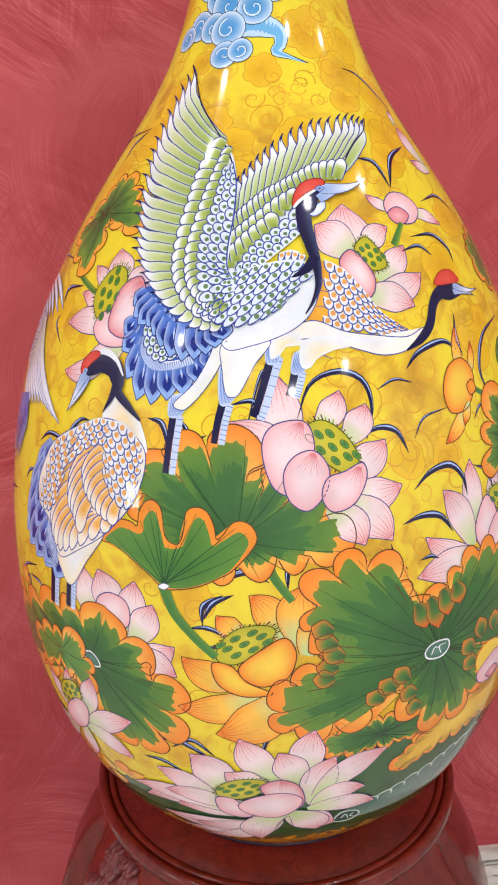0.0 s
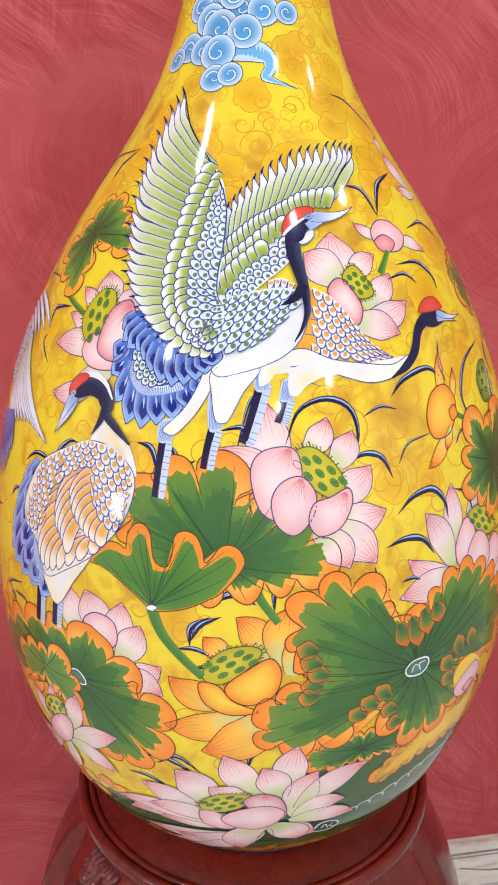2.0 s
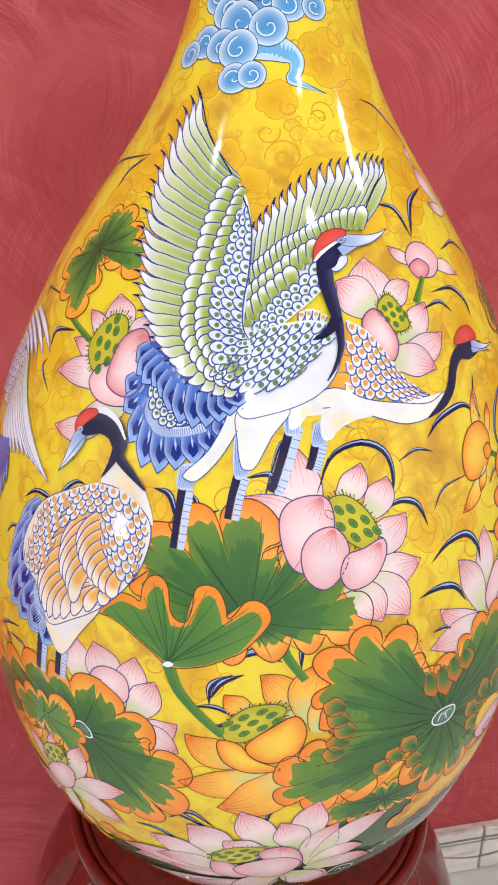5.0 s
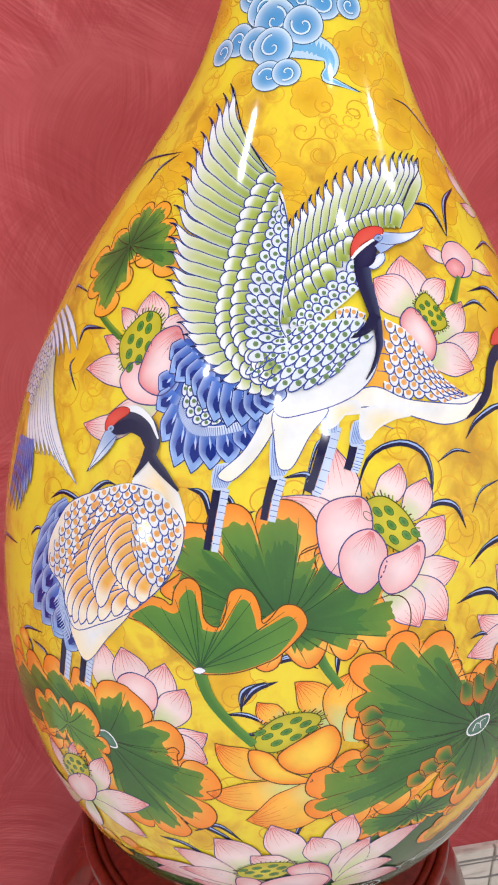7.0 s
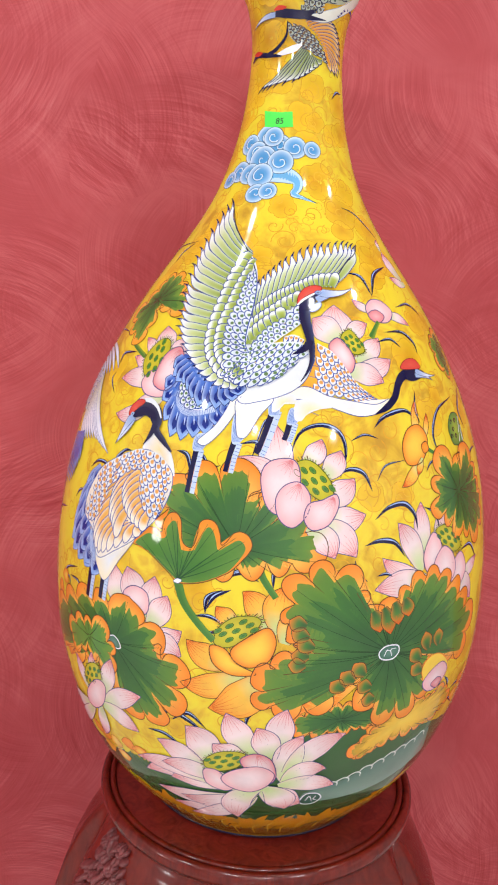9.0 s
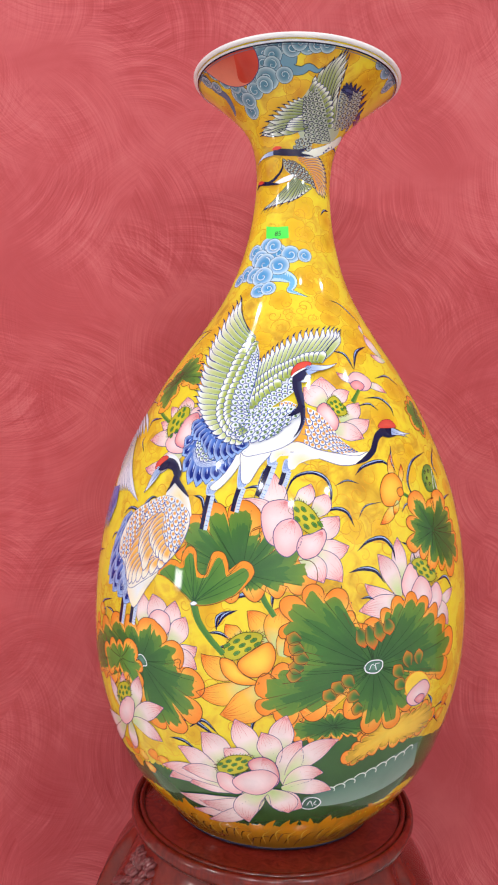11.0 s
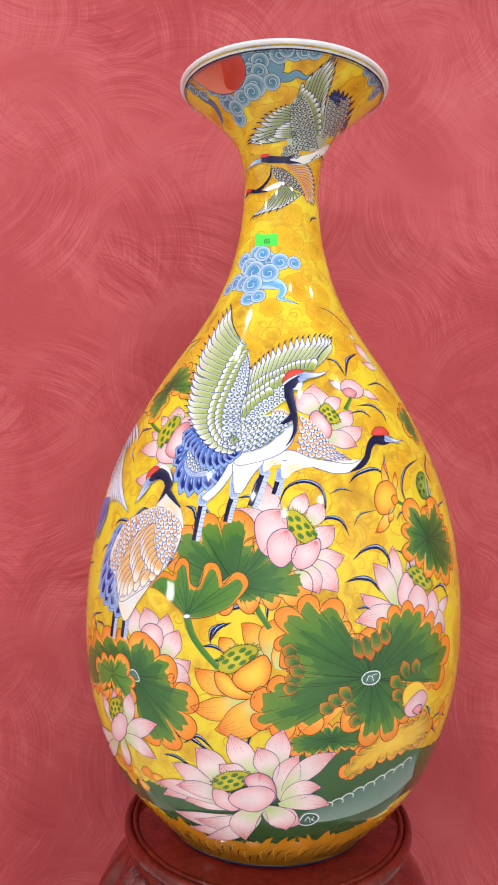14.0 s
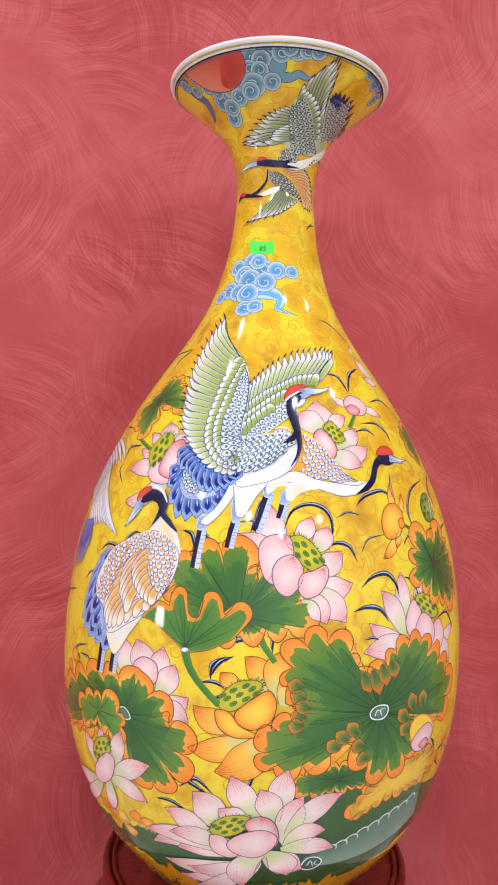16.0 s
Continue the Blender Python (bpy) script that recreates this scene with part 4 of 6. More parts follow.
leaf = Motif("lotus_leaf_motif", "folded green lotus leaf with orange scalloped rim", 7)
scalloped_leaf(leaf, [(-23.3, 48.8), (-23.5, 50.8), (-20.1, 50.0), (-16.8, 50.7), (-14.4, 52.1), (-11.2, 52.6), (-7.8, 52.0), (-6.6, 50.5), (-3.4, 49.2), (-0.4, 49.7), (1.5, 48.4), (6.3, 47.6), (7.5, 46.3), (5.5, 44.8), (0.6, 44.5), (-4.0, 44.3), (-9.9, 43.7), (-16.2, 43.7), (-21.2, 45.5)], (-7.4, 45.3), 14, 0)
leaf.done()
leaf = Motif("lotus_leaf_motif", "front of a folded green lotus leaf on its stem", 11)
stroke(leaf, [(-19.5, 40.6), (-17.8, 38.3), (-14.5, 36.2), (-10.9, 34.4)], (11, 9, 8), C_GREEN, -1, 16, C_MIDGREEN)
blob(leaf, [(-31.7, 43.8), (-29.3, 45.6), (-27.9, 46.0), (-25.8, 46.0), (-24.4, 45.7), (-24.1, 46.9), (-23.0, 47.9), (-21.3, 48.1), (-19.9, 47.3), (-19.3, 45.3), (-18.0, 44.6), (-16.7, 44.7), (-16.0, 45.8), (-15.6, 47.4), (-14.0, 47.9), (-12.1, 47.6), (-10.9, 46.4), (-10.5, 45.3), (-9.4, 45.7), (-8.0, 46.7), (-6.2, 46.9), (-4.5, 46.3), (-4.2, 45.0), (-7.7, 42.7), (-10.0, 41.9), (-13.3, 41.0), (-16.7, 40.5), (-19.5, 40.4), (-22.0, 41.4), (-25.7, 42.7), (-29.1, 43.6)], C_AMBER, rgb(0xEE8F2C), 0, 150, C_BROWN, 1.0, heart=(-18.1, 42.0))
blob(leaf, [(-30.9, 43.9), (-28.0, 45.2), (-25.9, 45.2), (-24.1, 45.0), (-23.1, 45.4), (-23.2, 46.2), (-22.1, 47.1), (-21.1, 47.1), (-20.3, 46.1), (-19.8, 44.4), (-18.1, 44.1), (-16.5, 44.3), (-15.4, 44.9), (-14.9, 46.0), (-13.8, 47.0), (-12.6, 46.8), (-11.7, 45.7), (-11.1, 44.7), (-9.3, 45.0), (-7.7, 45.8), (-6.3, 45.9), (-5.4, 44.9), (-8.0, 42.8), (-10.0, 42.0), (-13.4, 41.1), (-16.7, 40.6), (-19.5, 40.6), (-22.0, 41.5), (-25.7, 42.8), (-29.0, 43.7)], rgb(0x3E7430), rgb(0x5C8A38), 1.2, 150, power=1.6, heart=(-18.1, 42.0))
for tip in [(-29.5, 44.6), (-26.1, 45.4), (-23.8, 46.2), (-22.3, 47.5), (-20.8, 47.2), (-18.6, 44.4), (-17.3, 44.4), (-15.4, 46.8), (-13.8, 47.4), (-12.3, 46.9), (-9.8, 45.3), (-7.4, 46.3), (-5.6, 45.9), (-6.5, 44.1)]:
    stroke(leaf, [(-19.4, 40.8), (tip[0] * 0.45 - 19.4 * 0.55, tip[1] * 0.55 + 40.8 * 0.45 - 0.5), tip], (1.0, 0.8, 0.4), rgb(0x24502A), 2.2, 20)
blob(leaf, [(-20.5, 40.5), (-19.5, 40.9), (-18.5, 40.7), (-19.4, 40.3)], C_WHITE, C_WHITE, 3, 12, C_LINE, 0.6)
leaf.done()
stem = Motif("stem_motif", "green lotus stem", 6)
stroke(stem, [(-2.9, 44.4), (-1.5, 42.2), (1.5, 39.9)], (9, 8, 7), C_GREEN, 0, 14, C_MIDGREEN)
stem.done()
stem = Motif("stem_motif", "green lotus stem", 6)
stroke(stem, [(-56.4, 68.1), (-53.4, 66.5), (-43.5, 64.8)], (7, 6, 6), C_GREEN, 0, 14, C_OLIVE)
stem.done()
stem = Motif("stem_motif", "green lotus stem", 6)
stroke(stem, [(32.9, 70.5), (30.6, 69.6), (28.3, 68.6)], (5, 6, 8), C_GREEN, 0, 10, C_OLIVE)
stem.done()
stem = Motif("stem_motif", "green lotus stem", 6)
stroke(stem, [(40.1, 55.9), (42.4, 55.3), (43.9, 54.5)], (5, 5, 4), C_GREEN, 0, 10)
stem.done()

leaf = Motif("lotus_leaf_motif", "small green leaf with amber tips", 7)
scalloped_leaf(leaf, [(-56.6, 67.8), (-62.3, 70.0), (-58.6, 71.6), (-56.1, 73.3), (-53.2, 74.7), (-46.2, 74.3), (-39.7, 72.2), (-39.7, 71.1), (-49.1, 72.1), (-51.2, 71.1), (-50.9, 69.1), (-51.5, 67.6)], (-52.9, 71.9), 12, 0, 0.7, C_DARKGREEN, C_MIDGREEN, C_AMBER)
leaf.done()
leaf = Motif("lotus_leaf_motif", "green lotus leaf with orange scalloped rim", 7)
scalloped_leaf(leaf, [(42.4, 50.7), (44.6, 53.2), (48.4, 53.9), (52.4, 52.6), (58.8, 53.7), (60.8, 52.3), (62.3, 50.0), (63.9, 47.3), (60.0, 46.0), (52.6, 46.3), (47.3, 47.9), (42.7, 49.1)], (50.4, 50.6), 13, 0)
leaf.done()
leaf = Motif("lotus_leaf_motif", "small green leaf with orange rim", 7)
scalloped_leaf(leaf, [(59.2, 68.3), (67.9, 68.8), (67.8, 67.0), (64.8, 64.3), (61.4, 65.2), (59.2, 66.8)], (63.4, 66.6), 8, 0, 0.6, C_GREEN, C_MIDGREEN)
leaf.done()

# ---- lotuses ----
lo = Motif("lotus_motif", "large pink lotus with green-yellow seed pod", 12)
petals(lo, [((-1.4, 19.9), (-7.7, 25.6), 36, 0.03), ((4.3, 20.3), (5.4, 26.7), 34, 0.06), ((2.9, 19.4), (-0.9, 24.0), 34, -0.04), ((6.6, 15.9), (9.5, 23.1), 36, 0.1), ((6.5, 17.3), (19.3, 23.0), 32, 0.1), ((6.3, 15.7), (16.3, 17.8), 30, 0.18), ((5.1, 15.1), (19.7, 14.7), 28, 0.1), ((1.0, 14.6), (11.8, 11.7), 42, -0.05)], PINK, 0, step=0.4)
petals(lo, [((-10.9, 17.7), (-17.1, 22.8), 44, -0.1), ((-12.5, 15.6), (-25.0, 19.6), 34, -0.08), ((-6.6, 14.1), (-33.1, 15.2), 28, -0.1), ((-7.4, 15.1), (-24.9, 16.0), 28, -0.1), ((-3.3, 13.0), (-29.0, 11.0), 30, 0.08), ((0.1, 14.5), (-21.5, 10.8), 32, 0.16), ((-0.5, 13.9), (-20.7, 6.8), 28, 0.1), ((0.1, 14.5), (-5.0, 8.1), 36, -0.18), ((2.1, 14.6), (7.7, 10.7), 38, 0.1)], PINK, 4.8, step=0.4)
petals(lo, [((-4.8, 15.3), (-31.3, 13.4), 32, -0.12), ((-4.9, 14.3), (-23.1, 13.7), 34, -0.1), ((-2.5, 12.8), (-25.6, 8.5), 28, 0.12), ((-0.7, 13.2), (-13.0, 9.8), 34, 0.1)], PINK, 3.2, step=0.4)
petal(lo, (-2.2, 19.2), (-10.8, 21.0), 36, 0.1, PINK, 8.6, veins=5)
pod(lo, [(-3.0, 19.7), (-4.8, 20.3), (-9.3, 19.9), (-12.8, 18.4), (-12.7, 17.1), (-9.3, 16.9), (-5.0, 17.9)], SEEDS, 9.2)
blob(lo, [(-13.4, 16.7), (-12.9, 14.4), (-8.5, 13.6), (-5.9, 14.4), (-8.4, 16.2), (-10.3, 17.0)], C_BLUSH, C_PINK, 11.4, 30, C_LINE)
blob(lo, [(-4.3, 19.3), (-0.7, 20.3), (2.9, 19.4), (4.3, 16.8), (2.7, 15.6), (0.1, 17.6), (-3.1, 17.8)], C_BLUSH, C_ROSE, 12.0, 34, C_LINE, power=2)
hatch(lo, (-0.5, 20.3), (1.7, 18.4), C_ROSE, 12.7)
blob(lo, [(-9.0, 15.9), (-7.3, 14.5), (-1.9, 13.9), (2.4, 15.2), (3.8, 17.2), (0.1, 18.3), (-5.5, 17.5)], C_BLUSH, C_PINK, 13.2, 40, C_LINE, power=2)
lo.done()

lo = Motif("lotus_motif", "pink lotus with green-yellow seed pod", 3)
petals(lo, [((2.4, 52.0), (-0.8, 58.8), 38, 0.06), ((5.7, 54.3), (10.3, 57.3), 24, -0.1), ((10.5, 53.2), (14.9, 56.1), 26, -0.08), ((3.2, 49.8), (-9.1, 54.9), 42, -0.05), ((9.7, 50.6), (17.9, 53.1), 30, -0.1), ((9.7, 49.1), (20.4, 49.2), 30, -0.1), ((8.6, 48.0), (18.2, 44.5), 34, 0.12), ((7.4, 47.9), (13.4, 44.4), 30, 0.1)], PINK, 0)
pod(lo, [(4.2, 54.5), (7.3, 55.0), (10.8, 53.8), (12.9, 51.9), (11.6, 50.5), (8.0, 51.3), (5.2, 52.7)], SEEDS, 4)
blob(lo, [(-3.2, 53.0), (-1.3, 54.7), (3.8, 55.0), (5.5, 53.3), (4.7, 50.3), (1.7, 49.0), (-1.6, 49.9)], C_BLUSH, C_PINK, 6.1, 36, C_LINE, power=1.6)
blob(lo, [(0.3, 50.7), (2.1, 52.2), (5.5, 52.6), (7.8, 51.1), (7.1, 49.1), (4.2, 47.7), (1.2, 48.6)], C_BLUSH, C_PINK, 6.7, 36, C_LINE, power=1.6)
blob(lo, [(7.4, 50.3), (10.4, 50.8), (13.5, 51.4), (14.1, 50.1), (11.9, 48.1), (8.3, 47.5), (6.5, 48.7)], C_BLUSH, C_PINK, 7.2, 36, C_LINE, power=1.6)
hatch(lo, (5.5, 52.6), (4.0, 50.7), C_ROSE, 8.4)
hatch(lo, (3.8, 55.0), (1.4, 53.5), C_ROSE, 8.4)
hatch(lo, (13.2, 51.2), (11.3, 49.6), C_ROSE, 8.4)
lo.done()

lo = Motif("lotus_motif", "amber lotus with green-yellow seed pod", 4)
petals(lo, [((-5.6, 36.7), (-10.7, 38.4), 22, 0.1), ((0.1, 36.2), (-5.4, 40.4), 30, -0.1), ((2.6, 35.8), (3.4, 41.3), 36, 0.08), ((3.7, 34.7), (8.1, 38.3), 34, 0.1), ((-6.1, 32.4), (-16.8, 34.0), 32, 0.16), ((-3.1, 31.2), (-18.1, 28.6), 32, 0.12), ((1.1, 31.6), (-11.7, 25.9), 46, 0.14), ((3.9, 32.8), (-0.1, 27.2), 40, 0.1)], AMBER, 0, C_BROWN)
pod(lo, [(-1.2, 37.0), (-2.9, 37.7), (-7.1, 37.3), (-10.1, 35.8), (-10.7, 34.1), (-7.6, 33.8), (-3.9, 35.2)], SEEDS, 4)
blob(lo, [(-11.6, 33.7), (-8.4, 33.6), (-5.8, 32.0), (-1.7, 30.9), (-6.7, 30.5), (-10.7, 31.6)], C_GOLD, C_ORANGE, 6.2, 36, C_BROWN, power=2)
blob(lo, [(-7.1, 33.6), (-3.6, 35.3), (0.3, 36.5), (2.1, 34.9), (0.8, 32.6), (-3.2, 31.6), (-6.4, 32.3)], C_GOLD, C_ORANGE, 6.8, 40, C_BROWN, power=2)
lo.done()

lo = Motif("lotus_motif", "pink lotus with green-yellow seed pod", 1)
petals(lo, [((36.7, 43.6), (35.4, 50.1), 26, 0.04), ((39.9, 44.3), (43.7, 49.0), 26, 0.0), ((46.4, 44.7), (49.8, 47.8), 20, 0.0), ((35.0, 42.1), (28.5, 48.0), 28, -0.06), ((38.5, 40.8), (24.4, 44.2), 26, 0.1), ((38.5, 40.4), (22.7, 40.6), 32, -0.06), ((49.1, 40.4), (59.0, 41.8), 18, -0.1), ((46.4, 40.2), (55.8, 36.5), 30, 0.1)], PINK, 0)
pod(lo, [(39.9, 46.5), (43.0, 47.0), (47.2, 46.0), (49.7, 44.0), (46.6, 43.5), (42.0, 44.8)], SEEDS, 4)
blob(lo, [(35.8, 44.1), (38.8, 46.4), (41.6, 45.0), (41.7, 42.7), (39.3, 41.3), (36.5, 42.1)], C_BLUSH, C_PINK, 6, 34, C_LINE, power=1.6)
blob(lo, [(45.8, 41.8), (49.8, 43.2), (52.4, 41.0), (49.8, 39.1), (46.1, 39.2)], C_BLUSH, C_PINK, 6, 34, C_LINE, power=1.6)
blob(lo, [(39.1, 42.7), (42.4, 44.5), (46.1, 43.4), (47.3, 41.2), (44.1, 39.7), (40.2, 40.8)], C_BLUSH, C_PINK, 6.6, 34, C_LINE, power=1.6)
lo.done()

lo = Motif("lotus_motif", "pink lotus behind the cranes", 1)
petals(lo, [((18.5, 66.9), (17.0, 72.2), 44, 0.04), ((17.3, 67.8), (9.0, 70.5), 36, -0.05), ((19.7, 67.8), (28.0, 70.2), 22, 0.12), ((21.6, 65.9), (30.9, 68.6), 24, -0.05), ((19.5, 64.9), (33.4, 66.2), 26, -0.1), ((17.7, 64.5), (29.3, 63.5), 28, 0.1)], PINK, 0)
pod(lo, [(17.8, 68.6), (21.0, 69.4), (23.7, 68.3), (24.8, 67.0), (21.4, 66.6), (18.7, 67.4)], SEEDS, 3.5)
blob(lo, [(13.5, 67.3), (16.4, 68.4), (19.2, 67.6), (21.1, 65.9), (19.3, 64.5), (16.3, 65.2)], C_BLUSH, C_ROSE, 5.6, 34, C_LINE, power=2)
lo.done()
lo = Motif("lotus_bud_motif", "small pink lotus bud", 2)
petals(lo, [((32.7, 71.7), (24.4, 73.0), 12, 0.1), ((37.0, 71.2), (48.0, 70.2), 14, 0.12)], PINK, 0)
blob(lo, [(29.1, 72.0), (32.6, 73.1), (37.6, 73.0), (41.1, 71.8), (37.3, 70.5), (31.0, 70.6)], C_BLUSH, C_PINK, 1.4, 30, C_LINE)
blob(lo, [(29.6, 71.4), (33.5, 71.9), (36.4, 71.2), (33.6, 70.4), (30.5, 70.6)], C_PINK, C_ROSE, 2, 24, C_LINE)
lo.done()
lo = Motif("lotus_bud_motif", "pink lotus petals at the edge", 2)
petals(lo, [((55.2, 79.6), (57.5, 81.1), 8, 0.1), ((61.0, 76.0), (55.7, 79.5), 22, 0.1), ((62.6, 75.6), (50.1, 76.2), 14, 0.1)], PINK, 0)
lo.done()

lo = Motif("lotus_motif", "pink lotus with tilted seed pod", 2)
petals(lo, [((-34.6, 65.1), (-39.4, 68.7), 32, 0.05), ((-32.2, 64.3), (-28.2, 67.3), 34, 0.05), ((-37.9, 64.6), (-46.6, 67.1), 16, -0.05), ((-36.5, 62.1), (-48.8, 64.7), 18, -0.1), ((-34.0, 61.5), (-50.7, 61.9), 26, -0.1), ((-33.9, 59.6), (-46.9, 57.8), 22, 0.1), ((-31.4, 60.9), (-41.5, 59.0), 26, 0.1)], PINK, 0)
pod(lo, [(-41.1, 62.8), (-43.5, 64.8), (-39.8, 67.0), (-35.3, 66.8), (-34.6, 64.4), (-37.6, 62.7)], SEEDS, 4)
blob(lo, [(-40.8, 61.9), (-38.5, 63.3), (-33.9, 62.9), (-29.2, 61.1), (-32.9, 60.4), (-37.9, 60.6)], C_BLUSH, C_PINK, 6, 30, C_LINE, power=1.6)
blob(lo, [(-36.8, 62.5), (-35.4, 65.4), (-30.4, 66.3), (-27.6, 63.7), (-30.4, 61.4), (-34.4, 61.4)], C_BLUSH, C_ROSE, 6.6, 34, C_LINE, power=2)
hatch(lo, (-30.3, 66.2), (-31.8, 63.8), C_ROSE, 7.6)
lo.done()

lo = Motif("lotus_motif", "small pink lotus low on the vase", 12)
petals(lo, [((-47.2, 21.6), (-52.6, 26.1), 22, 0.04), ((-44.2, 22.2), (-44.4, 28.0), 22, 0.03), ((-41.3, 23.0), (-37.0, 28.5), 26, -0.04), ((-42.1, 20.7), (-28.2, 25.0), 28, 0.06), ((-42.7, 20.8), (-30.5, 19.4), 28, 0.08), ((-44.1, 20.5), (-46.6, 15.3), 24, 0.05), ((-48.3, 19.6), (-67.2, 17.6), 26, 0.05), ((-47.5, 19.7), (-64.8, 13.9), 22, 0.05)], PINK, 0)
pod(lo, [(-49.0, 24.0), (-46.6, 25.9), (-42.4, 26.7), (-41.2, 25.1), (-44.1, 23.2), (-48.1, 22.8)], SEEDS, 4)
blob(lo, [(-49.4, 21.6), (-43.5, 24.4), (-40.0, 24.1), (-42.1, 21.2), (-47.1, 19.3), (-50.7, 19.5)], C_BLUSH, C_PINK, 6.3, 30, C_LINE, power=1.6)
lo.done()

lo = Motif("lotus_motif", "half-hidden pink lotus", 1)
petals(lo, [((-33.9, 35.7), (-37.2, 40.9), 34, 0.05), ((-28.7, 36.2), (-32.7, 40.8), 38, 0.0), ((-27.5, 35.6), (-25.1, 40.5), 30, -0.05), ((-26.1, 34.5), (-21.7, 38.6), 30, -0.05), ((-26.5, 33.2), (-18.0, 34.8), 26, -0.12), ((-26.9, 32.8), (-17.9, 31.7), 30, 0.1)], PINK, 0)
blob(lo, [(-33.3, 37.4), (-30.6, 38.8), (-26.7, 38.3), (-26.4, 36.1), (-30.1, 35.1)], C_BLUSH, C_PINK, 4, 30, C_LINE, power=1.6)
lo.done()

lo = Motif("lotus_bud_motif", "amber lotus bud", 4)
petals(lo, [((36.7, 57.0), (38.7, 61.5), 12, 0.05), ((39.0, 57.0), (42.1, 60.0), 9, -0.05), ((36.6, 55.0), (30.2, 51.9), 15, 0.08), ((37.5, 55.0), (35.3, 53.1), 10, 0)], AMBER, 0, C_BROWN)
blob(lo, [(31.5, 56.4), (34.0, 58.3), (38.3, 58.7), (40.5, 57.0), (37.3, 54.6), (32.5, 54.4)], C_GOLD, C_ORANGE, 1.8, 34, C_BROWN, power=2)
blob(lo, [(37.8, 56.4), (39.7, 56.8), (40.3, 55.9), (38.4, 55.5)], C_AMBER, C_ORANGE, 2.5, 20, C_BROWN)
lo.done()
lo = Motif("lotus_bud_motif", "pink lotus bud in a yellow leaf", 17)
blob(lo, [(37.6, 29.3), (39.4, 31.0), (43.8, 30.9), (47.9, 28.7), (46.1, 26.7), (40.9, 26.6)], C_GOLD, C_GOLD, -1, 30, C_ORANGE)
blob(lo, [(38.5, 27.7), (41.0, 29.1), (45.0, 29.7), (47.6, 28.2), (44.7, 26.3), (40.6, 26.3)], C_BLUSH, C_PINK, 0, 30, C_LINE)
blob(lo, [(41.7, 27.0), (43.8, 27.7), (45.8, 27.2), (44.3, 26.2)], C_PINK, C_ROSE, 0.6, 20, C_LINE)
lo.done()
sp = Motif("seed_pod_motif", "green seed pod", 4)
blob(sp, [(51.3, 58.3), (54.5, 59.6), (58.6, 59.5), (59.2, 57.8), (58.5, 56.1), (52.8, 55.9), (51.2, 56.9)], rgb(0x9DB43C), rgb(0x4F7E3A), 0, 30, rgb(0x1E4A30), 1.0)
for p in [(53.4, 58.6), (53.8, 57.7), (54.6, 56.9), (52.1, 56.9), (55.9, 58.7)]:
    curl(sp, p, 7, 0, rgb(0x1E4A30), 0.6, 2.0, 1, 1)
for q0, q1 in zip([(58.9, 59.2), (58.9, 58.1), (58.6, 57.1)], [(56.1, 56.2), (58.3, 56.3), (58.6, 55.9)]):
    stroke(sp, [q0, q1], (1.2, 1.2), C_WHITE, 0.8, 6)
sp.done()

